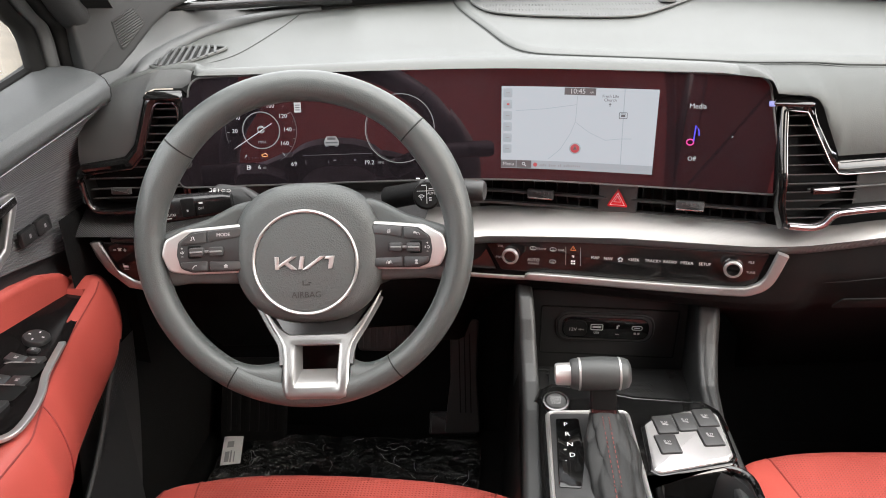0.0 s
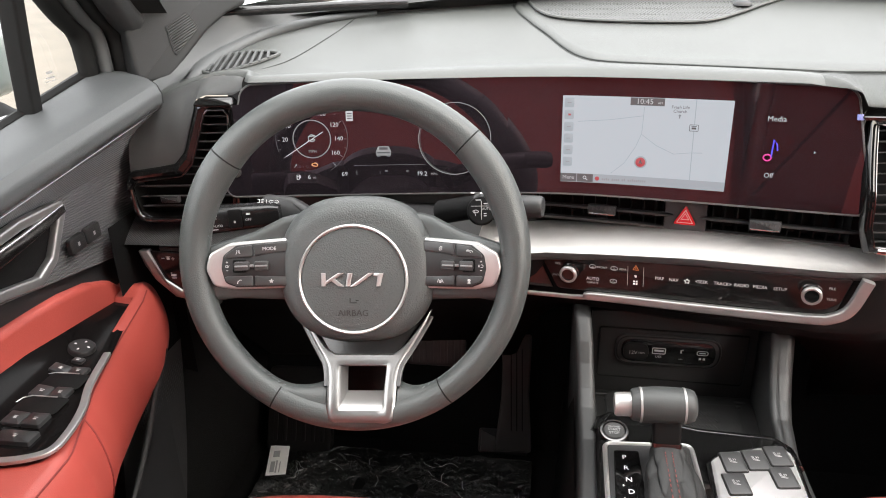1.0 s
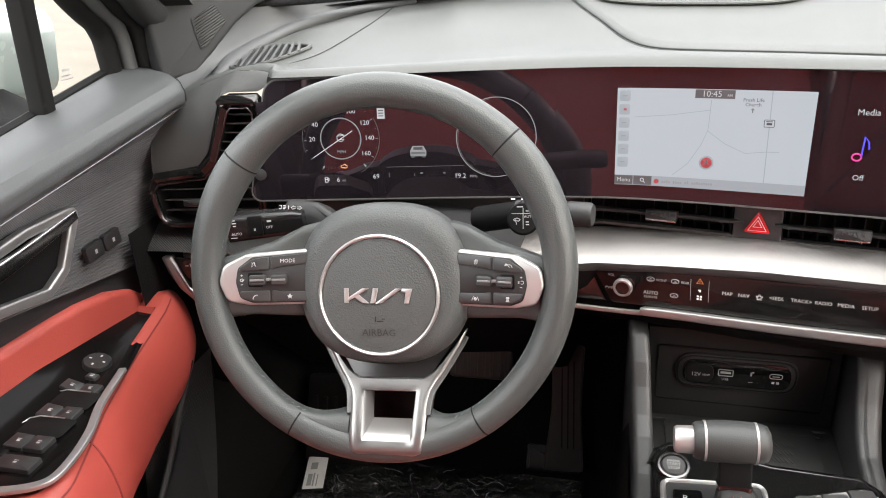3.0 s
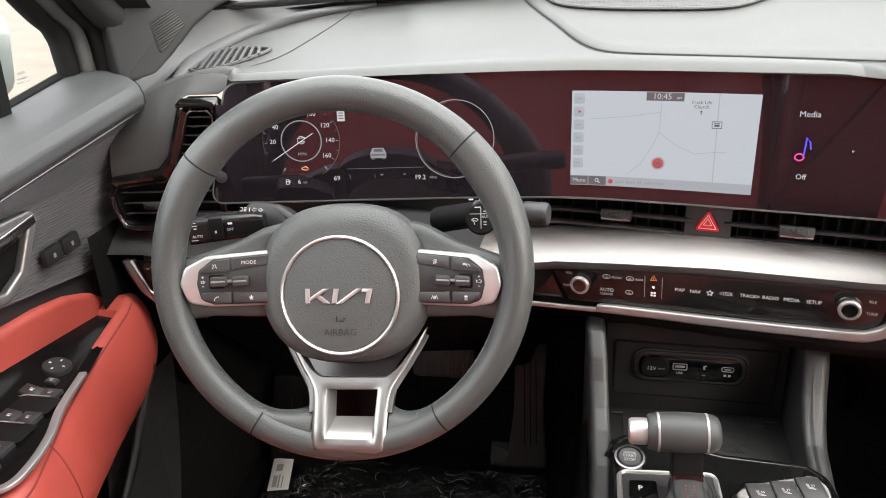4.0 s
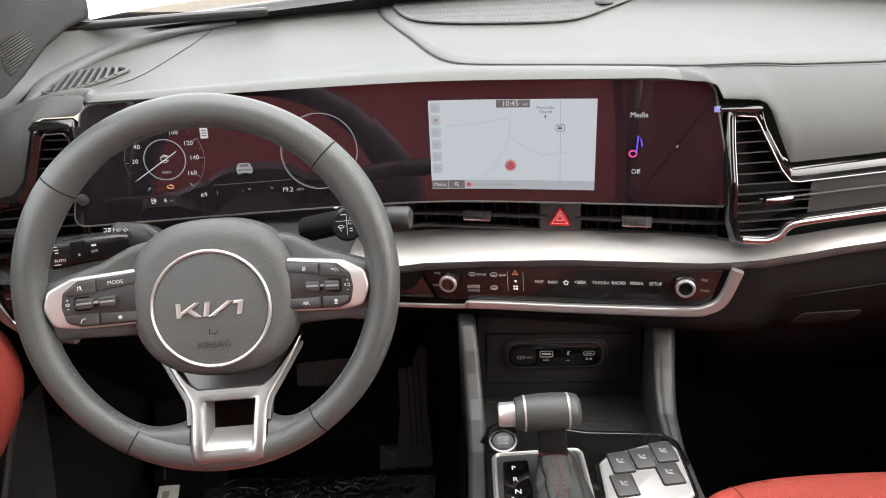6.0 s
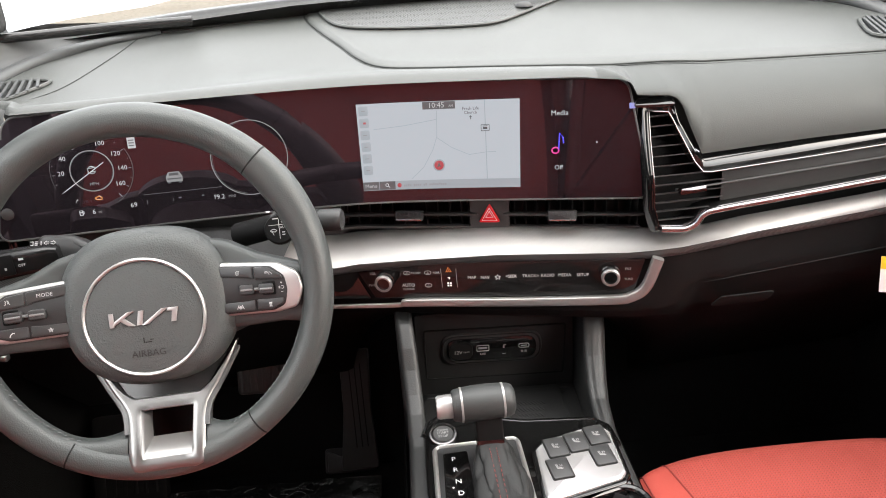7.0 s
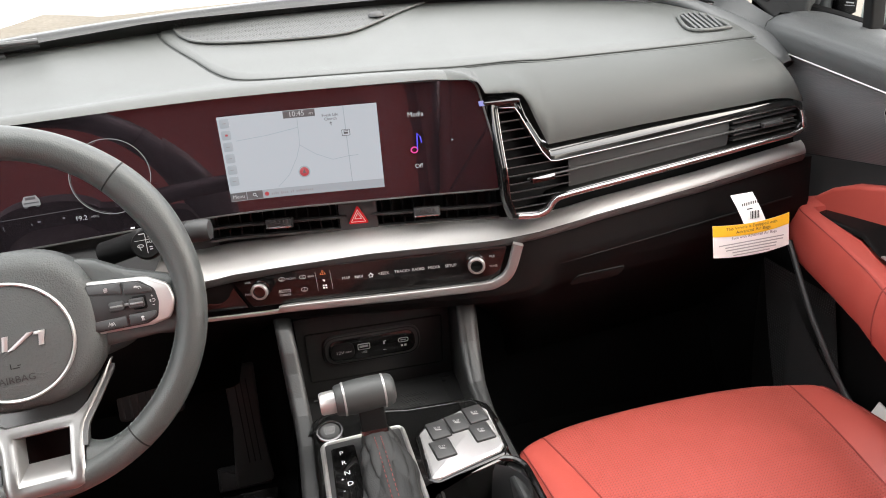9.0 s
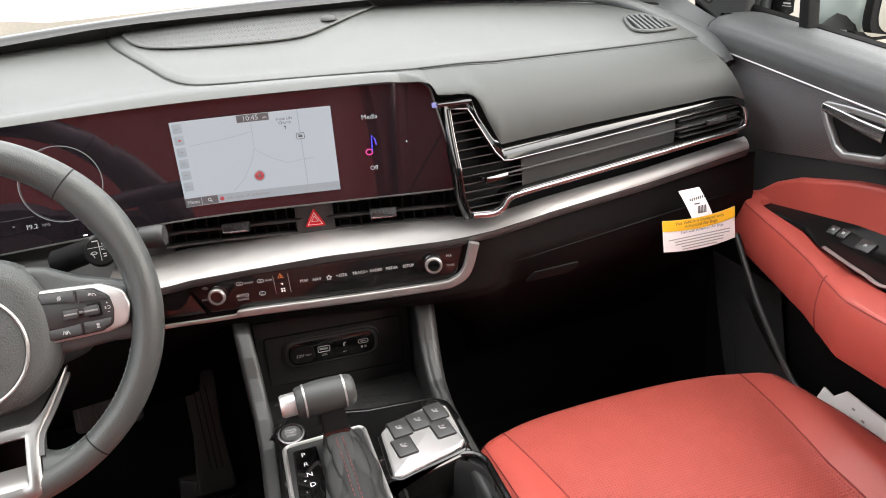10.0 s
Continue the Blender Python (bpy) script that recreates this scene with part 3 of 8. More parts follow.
def defroster(side):
    """A leaf-shaped side vent in the dashboard's top, with slanting slats."""
    pts = [(0.655, 1.046), (0.652, 1.077), (0.632, 1.095), (0.597, 1.0985), (0.551, 1.0845), (0.566, 1.0615), (0.597, 1.0395), (0.627, 1.0305)] if side < 0 else [(0.579, 1.0445), (0.577, 1.080), (0.559, 1.101), (0.541, 1.1025), (0.522, 1.094), (0.509, 1.040), (0.541, 1.0345)]
    o = [(side * x, y) for x, y in pts]
    loop_pts = [(p.x, p.y) for p in smooth_path([(x, y, 0) for x, y in o + [o[0]]], 5)][:-1]
    h = 0.006 if side > 0 else 0.002
    bm2 = bmesh.new()
    bm2.faces.new([bm2.verts.new((x, y, top_z(x, y) + h - 0.001)) for x, y in loop_pts])
    vent = part("defroster_vent", bm2, DARK, dash, "leaf-shaped defroster vent with slanting slats")
    part("vent_rim", tube([(x, y, top_z(x, y) + h) for x, y in loop_pts], 0.0028, 8, loop=True), DASH, vent)
    x0, x1 = min(p[0] for p in o) + 0.008, max(p[0] for p in o) - 0.008
    count = 9 if side < 0 else 6
    for k in range(count):
        x = x0 + (x1 - x0) * (k + 0.5) / count
        ys = []
        for (xa, ya), (xb, yb) in zip(loop_pts, loop_pts[1:] + loop_pts[:1]):
            if (xa - x) * (xb - x) <= 0 and xa != xb:
                ys.append(ya + (yb - ya) * (x - xa) / (xb - xa))
        if len(ys) < 2 or max(ys) - min(ys) < 0.008:
            continue
        a, b = min(ys) + 0.001, max(ys) - 0.001
        part("slat", sweep([(x - side * 0.004, a, top_z(x, a) + h), (x + side * 0.004, b, top_z(x, b) + h)], [(-0.0014, -0.005), (0.0022, -0.005), (0.0022, 0.0035), (-0.0014, 0.0035)]), PILLAR, vent)
    return vent


defroster(-1)
defroster(1)

# passenger pad below the seam, down to the chrome line
def chrome_y(x):
    return 0.884 + 0.125 * (x - 0.235)


PAD_FOOT_X = (0.118, 0.140, 0.152, 0.160, 0.180, 0.198, 0.2075, 0.2135, 0.2195, 0.2345, 0.2450, 0.3655, 0.536, 0.6085, 0.64)
PAD_FOOT_Y = (0.9020, 0.8976, 0.8972, 0.8985, 0.9000, 0.9020, 0.9020, 0.9005, 0.8950, 0.8890, 0.8910, 0.9063, 0.9276, 0.9367, 0.9406)
PAD_FOOT_Z = (1.1500, 1.1500, 1.1440, 1.1300, 1.1280, 1.1265, 1.1220, 1.1130, 1.0950, 1.0600, 1.0600, 1.0640, 1.0662, 1.0690, 1.0660)


def passenger_pad(u, v):
    """A soft roll from the seam: it faces up first, then turns down to the corner vent and its tail."""
    if u < 0.4:
        x = 0.118 + 0.132 * u / 0.4
    else:
        x = 0.250 + (0.590 + 0.042 * v ** 1.25 - 0.250) * (u - 0.4) / 0.6
    ys = seam_y(x) - 0.0005
    zs = top_surface(x, ys)
    yb, zb = lerp(PAD_FOOT_X, PAD_FOOT_Y, x), lerp(PAD_FOOT_X, PAD_FOOT_Z, x)
    a = 0.5 * math.pi * v
    run, fall = ys - yb, zs - zb
    steep = 0.23 * min(1.0, fall / 0.03)
    y = ys - run * (math.sin(a) + 0.05 * math.sin(2 * a) ** 2)
    z = zs - steep * (ys - y) - (fall - steep * run) * (1 - math.cos(a)) ** 1.05
    end = min(1.0, max(0.0, (x - 0.565) / 0.06)) ** 2
    z -= 0.010 * end * math.sin(a)
    lap = min(1.0, max(0.0, (x - 0.124) / 0.034))
    lap = lap * lap * (3 - 2 * lap)
    y0 = ys + (front_edge(x) - ys) * v ** 0.8
    return (x, y0 * (1 - lap) + y * lap, top_surface(x, y0) * (1 - lap) + z * lap)


part("passenger_pad", grid(150, 30, passenger_pad), DASH_SHADE, dash, "soft pad over the glovebox, darkened with the shade on its face")
mark_a, mark_b, mark_c = (Vector(passenger_pad(u, v)) for u, v in ((0.945, 0.42), (0.955, 0.42), (0.945, 0.47)))
mark_n = (mark_b - mark_a).cross(mark_a - mark_c).normalized()
mark_plane = plane_at(mark_a - mark_n * 0.0006 * (1 if mark_n.y > 0 else -1), mark_n * (-1 if mark_n.y > 0 else 1))
bars([(-0.013, 0, 0.005, 0.0022), (-0.006, 0, 0.005, 0.0022), (0.001, 0, 0.005, 0.0022), (0.008, 0, 0.005, 0.0022)], mark_plane, PILLAR, dash, "embossed_mark", 0.0015)


# driver-side face left of the display, down to the corner vent
def driver_face(u, v):
    """It leaves the top's edge facing up and rolls down to the vent's frame."""
    x = -0.704 + 0.156 * u
    yt, zt = front_edge(max(x, -0.699)) - 0.0002, lip_z(max(x, -0.699)) - 0.0003
    zb = lerp((-0.704, -0.644, -0.630, -0.608, -0.596, -0.560, -0.545, -0.54), (1.036, 1.047, 1.062, 1.127, 1.132, 1.132, 1.140, 1.146), x)
    yb = 0.926 + 0.10 * (x + 0.6) + 0.10 * max(0.0, zb - 1.03)
    yb = min(yb, yt - 0.012)
    a = 0.5 * math.pi * v
    run, fall = yt - yb, zt - zb
    y = yt - run * math.sin(a)
    return (x, y, zt - 0.35 * (yt - y) - (fall - 0.35 * run) * (1 - math.cos(a)))


# Added dark sheet that stops daylight showing round the corner vent.
part("vent_backing", grid(6, 6, lambda u, v: (-0.712 + 0.180 * u, 0.953 + 0.018 * u, 0.955 + 0.165 * v)), DARK, dash, "added dark sheet closing off daylight behind the corner vent")
part("driver_face", grid(60, 16, driver_face), FACE, dash, "dark face round the corner vent")


# Near-black sheets give the door gap its shade and shut out daylight.
part("gap_shade_sheet", join(grid(3, 4, lambda u, v: (-0.708, 0.96 + 0.11 * u, 0.88 + 0.25 * v)), grid(3, 4, lambda u, v: (-0.695 - 0.11 * u, 0.972 + 0.03 * u, 0.70 + 0.42 * v))), DARK, dash, "near-black sheets standing in for the shade between dashboard and door")


# fascia behind the vents and below the display
def fascia(u, v):
    x = -0.69 + 1.35 * u
    return (x, face_y(x) + 0.042 - 0.012 * v, 1.04 - 0.09 * v)


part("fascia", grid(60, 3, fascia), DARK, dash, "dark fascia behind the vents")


def under_screen(u, v):
    x = -0.57 + 0.385 * u
    return (x, face_y(x) + 0.022 - 0.005 * v, 1.012 - 0.055 * v + rise(x) * v)


part("lower_bezel", grid(30, 4, under_screen), PLASTIC, dash, "dark strip below the display")

def forward(x):
    """The band leans out over the middle and stands steeper before the passenger."""
    return lerp((0.18, 0.30, 0.45, 0.66), (1.0, 0.62, 0.45, 0.36), x)


BAND_ROWS = ((0.018, 0.966), (0.006, 0.9645), (-0.014, 0.954), (-0.030, 0.944), (-0.036, 0.939))


def band(u, v):
    x = -0.672 + 1.315 * u
    dy, z = lerp((0, 0.25, 0.5, 0.75, 1), [r[0] for r in BAND_ROWS], v), lerp((0, 0.25, 0.5, 0.75, 1), [r[1] for r in BAND_ROWS], v)
    bulge = (1 - forward(x)) * math.sin(math.pi * v)
    return (x, face_y(x) + dy * forward(x) - 0.005 * bulge, z + 0.008 * bulge + rise(x) * v + rise_top(x) * (1 - v))


part("silver_band", grid(110, 12, band), BAND, dash, "textured aluminium band across the dashboard")


def woven_end(u, v):
    x = -0.728 + 0.20 * u
    dy, z = lerp((0, 0.25, 0.5, 0.75, 1), [r[0] for r in BAND_ROWS], v), lerp((0, 0.25, 0.5, 0.75, 1), [r[1] for r in BAND_ROWS], v)
    return (x, face_y(x) + dy - 0.003, z + rise(max(x, -0.70)) + 0.003)


part("woven_end", grid(20, 12, woven_end), WOVEN, dash, "dark woven end of the band beside the door")


def band_lip(u, v):
    x = -0.672 + 1.315 * u
    return (x, face_y(x) - 0.0365 * forward(x) + 0.0045 * v * v, 0.9385 - 0.011 * v + rise(x))


part("band_lip", grid(110, 3, band_lip), CARBON, dash, "dark woven lip below the band")


# lower dashboard: one skin whose foot runs back under the band
def lower_skin(u, v):
    x = -0.672 + 1.335 * u
    mid = max(0.0, 1 - (abs(x - 0.01) / 0.235) ** 6) if abs(x - 0.01) < 0.235 else 0.0
    out = [(-0.0365 * forward(x) + 0.0085, 0.929 + rise(x)), (-0.022 * forward(x), 0.905), (-0.002, 0.88), (0.015, 0.85), (0.07, 0.79), (0.16, 0.70), (0.26, 0.60)]
    inn = [(-0.028, 0.929 + rise(x)), (-0.026, 0.90), (-0.028, 0.868), (-0.016, 0.853), (0.02, 0.835), (0.06, 0.815), (0.10, 0.80)]
    t = v * 6
    a, b = int(min(5, t)), t - int(min(5, t))
    mix = [[(1 - mid) * o[i] + mid * n_[i] for i in (0, 1)] for o, n_ in zip(out, inn)]
    return (x, face_y(x) + mix[a][0] * (1 - b) + mix[a + 1][0] * b, mix[a][1] * (1 - b) + mix[a + 1][1] * b)


part("lower_dash", grid(110, 24, lower_skin), DEEP, dash, "lower dashboard, its shade put into near-black plastic")
part("glovebox_line", tube([(x, face_y(x) - 0.010 + 0.0, lerp((0.22, 0.64), (0.893, 0.917), x)) for x in np.linspace(0.24, 0.63, 30)], 0.0012, 6), DARK, dash, "gap above the glovebox lid")
part("glovebox_handle", slab(rounded([(-0.042, -0.008), (0.03, -0.008), (0.042, 0.009), (-0.028, 0.009)], 0.005), plane_at((0.302, 0.893, 0.868), (0.0, -0.9, -0.35), spin=3), 0.002, 0.001), DEEP, dash, "glovebox handle, its shade put into near-black plastic")


# ---- curved display ----
display = thing("curved_display", "wide curved twin display, dark glass reflecting red seats", "display")


def screen_point(x, z, off=0.0):
    return Vector((x, screen_y(x, z) - off * 0.99, z + off * 0.10))


def screen_plane(x, z, off=0.0008):
    t = screen_point(x + 0.004, z) - screen_point(x - 0.004, z)
    up = screen_point(x, z + 0.004) - screen_point(x, z - 0.004)
    return plane_at(screen_point(x, z, off), t.cross(up), up)


def screen_shape(u, v, grow=0.0, off=0.0):
    """The glass: slanting ends, rounded corners and a top edge that falls a little towards both ends."""
    h = 0.0695 + grow
    dz = (v - 0.5) * 2 * h
    r = 0.013 + grow
    cut = r - math.sqrt(max(0.0, r * r - max(0.0, abs(dz) - (h - r)) ** 2))
    left, right = -0.5695 + 0.031 * v - grow + cut, 0.1785 - 0.0285 * v + grow - cut
    x = left + (right - left) * u
    return screen_point(x, 1.0818 + dz - v * 0.0045 * ((x + 0.19) / 0.34) ** 2, off)


def edge_rows(n):
    return [0.5 - 0.5 * math.cos(math.pi * k / n) for k in range(n + 1)]


vr = edge_rows(28)
part("glass", grid(90, 28, lambda u, v: screen_shape(u, vr[int(round(v * 28))], 0.0, 0.0)), GLASS_BLACK, display, "glossy black display glass")
rim_pts = [(u, v) for u in [0] for v in vr] + [(u, 1) for u in np.linspace(0, 1, 60)] + [(1, v) for v in reversed(vr)] + [(u, 0) for u in np.linspace(1, 0, 60)]
rim_line = []
for u, v in rim_pts:
    p = screen_shape(u, v, 0.0012, -0.001)
    if not rim_line or (p - rim_line[-1]).length > 0.0012:
        rim_line.append(p)
part("rim", tube(rim_line, 0.0014, 6, up=(0, -1, 0.3), loop=True), material("dark_display_rim", (0.05, 0.05, 0.05), 0.35), display, "thin grey rim")
part("housing", grid(60, 28, lambda u, v: screen_shape(u, vr[int(round(v * 28))], 0.003, -0.012)), PLASTIC, display)


def on_screen(x0, x1, z0, z1, off, mat, name, parent, label=""):
    return part(name, grid(12, 2, lambda u, v: screen_point(x0 + (x1 - x0) * u, z0 + (z1 - z0) * v, off)), mat, parent, label)


def screen_line(points, width, off, mat, name, parent):
    bm3 = bmesh.new()
    pts = [Vector((x, z)) for x, z in points]
    ls, rs = [], []
    for i, p in enumerate(pts):
        t = (pts[min(i + 1, len(pts) - 1)] - pts[max(0, i - 1)]).normalized()
        n_ = Vector((-t.y, t.x)) * width / 2
        ls.append(bm3.verts.new(screen_point(p.x + n_.x, p.y + n_.y, off)))
        rs.append(bm3.verts.new(screen_point(p.x - n_.x, p.y - n_.y, off)))
    for i in range(len(pts) - 1):
        bm3.faces.new((ls[i], ls[i + 1], rs[i + 1], rs[i]))
    return part(name, bm3, mat, parent)


# navigation map, laid out on the lit panel's own rectangle
def panel_xz(x, z):
    return -0.1555 + (x + 0.1555) * (0.979 + 0.12 * (z - 1.0245)), 1.0265 + 1.0168 * (z - 1.0245)


def map_plane(x, z, off=0.0008):
    return screen_plane(*panel_xz(x, z), off)


def on_map(x0, x1, z0, z1, off, mat, name, parent, label=""):
    return part(name, grid(12, 2, lambda u, v: screen_point(*panel_xz(x0 + (x1 - x0) * u, z0 + (z1 - z0) * v), off)), mat, parent, label)


def map_line(points, width, off, mat, name, parent):
    return screen_line([panel_xz(*p) for p in points], width, off, mat, name, parent)


MX0, MX1, MZ0, MZ1 = -0.1555, 0.0345, 1.0245, 1.1255
map_panel = on_map(MX0, MX1, MZ0, MZ1, 0.0006, LCD, "map_screen", display, "pale lit navigation map")
on_map(MX0, MX1, MZ0, MZ0 + 0.0105, 0.0009, LCD_GREY, "status_bar", map_panel)
on_map(MX0, MX0 + 0.0195, MZ0 + 0.0006, MZ0 + 0.0102, 0.0011, LCD_DARK, "menu_key", map_panel)
on_map(MX0 + 0.0203, MX0 + 0.0395, MZ0 + 0.0006, MZ0 + 0.0102, 0.0011, LCD_DARK, "search_key", map_panel)
writing("Menu", 0.0064, map_plane(MX0 + 0.0098, MZ0 + 0.0054, 0.0014), LCD_WHITE, map_panel)
mag = map_plane(MX0 + 0.030, MZ0 + 0.0054, 0.0014)
part("search_icon", join(tube([mag @ Vector((0.0017 * math.cos(a) - 0.0006, 0.0017 * math.sin(a) + 0.0006, 0)) for a in np.linspace(0, 6.28, 16)], 0.0004, 4, up=(0, -1, 0.3)), tube([mag @ Vector((0.0006, -0.0006, 0)), mag @ Vector((0.0026, -0.0026, 0))], 0.0005, 4)), LCD_WHITE, map_panel)
bars([(-0.0345 + 0.00235 * k, 0.0002 if k in (4, 13, 17, 20) else -0.0003, 0.0015, 0.0030 if k in (0, 4, 7, 13, 17) else 0.0022) for k in range(24) if k not in (6, 11, 14)], map_plane(MX0 + 0.081, MZ0 + 0.0053, 0.0013), LCD_DIM, map_panel, "street_line")
part("place_dot", slab(disc(0.0026, 20), map_plane(MX0 + 0.0445, MZ0 + 0.0053, 0.0013), 0.0002, 0.0001), LCD_RED, map_panel)
on_map(-0.0775, -0.0395, 1.1165, 1.1250, 0.0009, LCD_DARK, "clock_box", map_panel)
writing("10:45", 0.0088, map_plane(-0.0615, 1.1207, 0.0013), LCD_WHITE, map_panel)
writing("AM", 0.0036, map_plane(-0.0445, 1.1197, 0.0013), LCD_WHITE, map_panel)
writing("Fresh Life", 0.0050, map_plane(-0.022, 1.1160, 0.0011), LCD_INK, map_panel)
writing("Church", 0.0050, map_plane(-0.022, 1.1115, 0.0011), LCD_INK, map_panel)
bars([(0, 0, 0.0008, 0.0046), (0, 0.0007, 0.0030, 0.0008)], map_plane(-0.022, 1.1060, 0.0011), LCD_INK, map_panel, "cross_mark")
map_line([(-0.0055, 1.1255), (-0.0050, 1.075), (-0.0045, 1.035)], 0.0009, 0.0008, LCD_ROAD, "road", map_panel)
map_line([(-0.0060, 1.066), (0.0065, 1.0665)], 0.0007, 0.0008, LCD_ROAD, "road", map_panel)
map_line([(-0.0615, 1.115), (-0.0620, 1.095), (-0.0625, 1.085), (-0.068, 1.070), (-0.080, 1.050), (-0.095, 1.037)], 0.0006, 0.0008, LCD_ROAD, "road", map_panel)
map_line([(-0.0625, 1.084), (-0.045, 1.072), (-0.025, 1.0635), (-0.006, 1.066)], 0.0006, 0.0008, LCD_ROAD, "road", map_panel)
map_line([(-0.137, 1.096), (-0.10, 1.099), (-0.0615, 1.105)], 0.0006, 0.0008, LCD_ROAD, "road", map_panel)
shield = map_plane(-0.0055, 1.0940, 0.0011)
part("road_sign", slab(rounded([(-0.005, -0.0038), (0.005, -0.0038), (0.005, 0.0038), (-0.005, 0.0038)], 0.001), shield, 0.0003, 0.0001), LCD_INK, map_panel)
part("road_sign_face", slab(rounded([(-0.0044, -0.0032), (0.0044, -0.0032), (0.0044, 0.0032), (-0.0044, 0.0032)], 0.0008), shield, 0.0005, 0.0001), LCD, map_panel)
bars([(0, -0.0004, 0.005, 0.0022), (0, 0.0020, 0.006, 0.0008)], shield, LCD_INK, map_panel, "sign_bars", 0.0007)
pos = map_plane(-0.0615, 1.0520, 0.0010)
part("position_halo", slab(disc(0.0072, 28), pos, 0.0003, 0.0001), LCD_GREY, map_panel)
part("position_disc", slab(disc(0.0056, 28), pos, 0.0005, 0.0001), LCD_RED, map_panel)
part("position_arrow", slab([(-0.0024, -0.0022), (0, -0.0012), (0.0024, -0.0022), (0, 0.0036)], pos, 0.0007, 0.0001), LCD_DARK, map_panel)
for k in range(6):
    kp = map_plane(-0.1475, 1.1175 - 0.0137 * k, 0.0010)
    part("map_key", slab(rounded([(-0.0055, -0.0055), (0.0055, -0.0055), (0.0055, 0.0055), (-0.0055, 0.0055)], 0.002), kp, 0.0004, 0.0001), LCD_KEY, map_panel)
    bars([(0, 0, 0.0046, 0.0008)] if k != 1 else [(0.0005, 0, 0.003, 0.0022)], kp, LCD_RED if k == 1 else LCD_DIM, map_panel, "key_mark", 0.0007)
# media tile
writing("Media", 0.0086, map_plane(0.0795, 1.1080), LCD_WHITE, display, squash=0.95)
writing("Off", 0.0078, map_plane(0.0790, 1.0463), LCD_WHITE, display, squash=0.95)
nt = map_plane(0.0790, 1.0745, 0.001)
part("music_note_stem", tube([nt @ Vector(p) for p in ((-0.0005, -0.0085, 0), (0.0010, 0.0115, 0), (0.0045, 0.0065, 0), (0.0055, -0.0005, 0))], 0.0009, 6, up=(0, -1, 0.3)), LCD_BLUE, display)
part("music_note_head", tube([nt @ Vector((-0.0042 + 0.0040 * math.cos(a), -0.0085 + 0.0034 * math.sin(a), 0)) for a in np.linspace(0, 6.28, 20)], 0.0009, 6, up=(0, -1, 0.3)), LCD_PINK, display)
part("next_arrow", slab([(-0.001, -0.0014), (0.0014, 0), (-0.001, 0.0014)], map_plane(0.122, 1.0745), 0.0003, 0.0001), LCD_WHITE, display)

# instrument cluster
cluster = on_screen(-0.552, -0.22, 1.030, 1.125, 0.0004, GLASS_BLACK, "driver_screen", display, "lit driver screen with a round speedometer")


def screen_ring(cx, cz, r, a0, a1, width, mat, name, n=40):
    return screen_line([(cx + r * math.cos(radians(a)), cz + r * math.sin(radians(a))) for a in np.linspace(a0, a1, n)], width, 0.0009, mat, name, cluster)


GX, GZ = -0.4578, 1.0815
screen_ring(GX, GZ, 0.0231, 0, 360, 0.0010, LCD_DIM, "gauge_ring")
screen_ring(GX, GZ, 0.0222, 0, 360, 0.0003, LCD_FAINT, "gauge_ring")
screen_ring(GX, GZ, 0.0440, -62, 30, 0.0005, LCD_FAINT, "gauge_scale")
screen_ring(GX, GZ, 0.0440, 152, 200, 0.0005, LCD_FAINT, "gauge_scale")
for k in range(17):
    a = radians(212 - 15.2 * k)
    screen_line([(GX + r * math.cos(a), GZ + r * math.sin(a)) for r in ((0.0395, 0.0425) if k % 2 == 0 else (0.041, 0.0425))], 0.0006, 0.0009, LCD_DIM, "tick", cluster)
for body, a in (("20", 180), ("40", 150), ("60", 122), ("80", 96), ("100", 66), ("120", 31), ("140", 0), ("160", -32)):
    writing(body, 0.0074, screen_plane(GX + 0.0328 * math.cos(radians(a)), GZ + 0.0328 * math.sin(radians(a)), 0.001), LCD_WHITE, cluster)
writing("MPH", 0.0050, screen_plane(GX, 1.0665, 0.001), LCD_DIM, cluster)
screen_line([(-0.4440, 1.0900), (-0.4911, 1.0606)], 0.0010, 0.0012, LCD_WHITE, "needle", cluster)
strokes([arc(0, 0, 0.0042, 20, 340, 16), [(-0.0046, 0.0018), (0.0046, 0.0030)], [(-0.0046, -0.0028), (0.0040, -0.0016)]], screen_plane(GX, GZ + 0.001, 0.001), LCD_DIM, cluster, "hub_icon", 0.0006)
screen_ring(-0.2840, 1.0785, 0.0436, 0, 360, 0.0010, LCD_DIM, "right_gauge_ring", 60)
screen_ring(-0.2840, 1.0785, 0.0420, 100, 260, 0.0004, LCD_FAINT, "right_gauge_scale", 40)
car = screen_plane(-0.3708, 1.0655, 0.001)
part("car_icon", slab(rounded([(-0.0090, -0.0060), (0.0090, -0.0060), (0.0092, 0.0000), (0.0062, 0.0058), (-0.0062, 0.0058), (-0.0092, 0.0000)], 0.001), car, 0.0003, 0.0001), LCD_DIM, cluster)
bars([(0, 0.0030, 0.0105, 0.0030), (0, -0.0022, 0.0160, 0.0014), (-0.0060, -0.0068, 0.0040, 0.0014), (0.0060, -0.0068, 0.0040, 0.0014)], car, LCD_INK, cluster, "car_icon_bars", 0.0005)
screen_line([(-0.408, 1.0480), (-0.32, 1.0480)], 0.0005, 0.0009, LCD_FAINT, "trip_line", cluster)
for x, z, body, s in ((-0.4199, 1.0374, "69", 0.0078), (-0.3245, 1.0362, "19.2", 0.0078), (-0.4640, 1.0345, "6", 0.0076)):
    writing(body, s, screen_plane(x, z, 0.001), LCD_WHITE, cluster)
writing("MPG", 0.0042, screen_plane(-0.3095, 1.0356, 0.001), LCD_DIM, cluster)
writing("mi", 0.0042, screen_plane(-0.4575, 1.0338, 0.001), LCD_DIM, cluster)
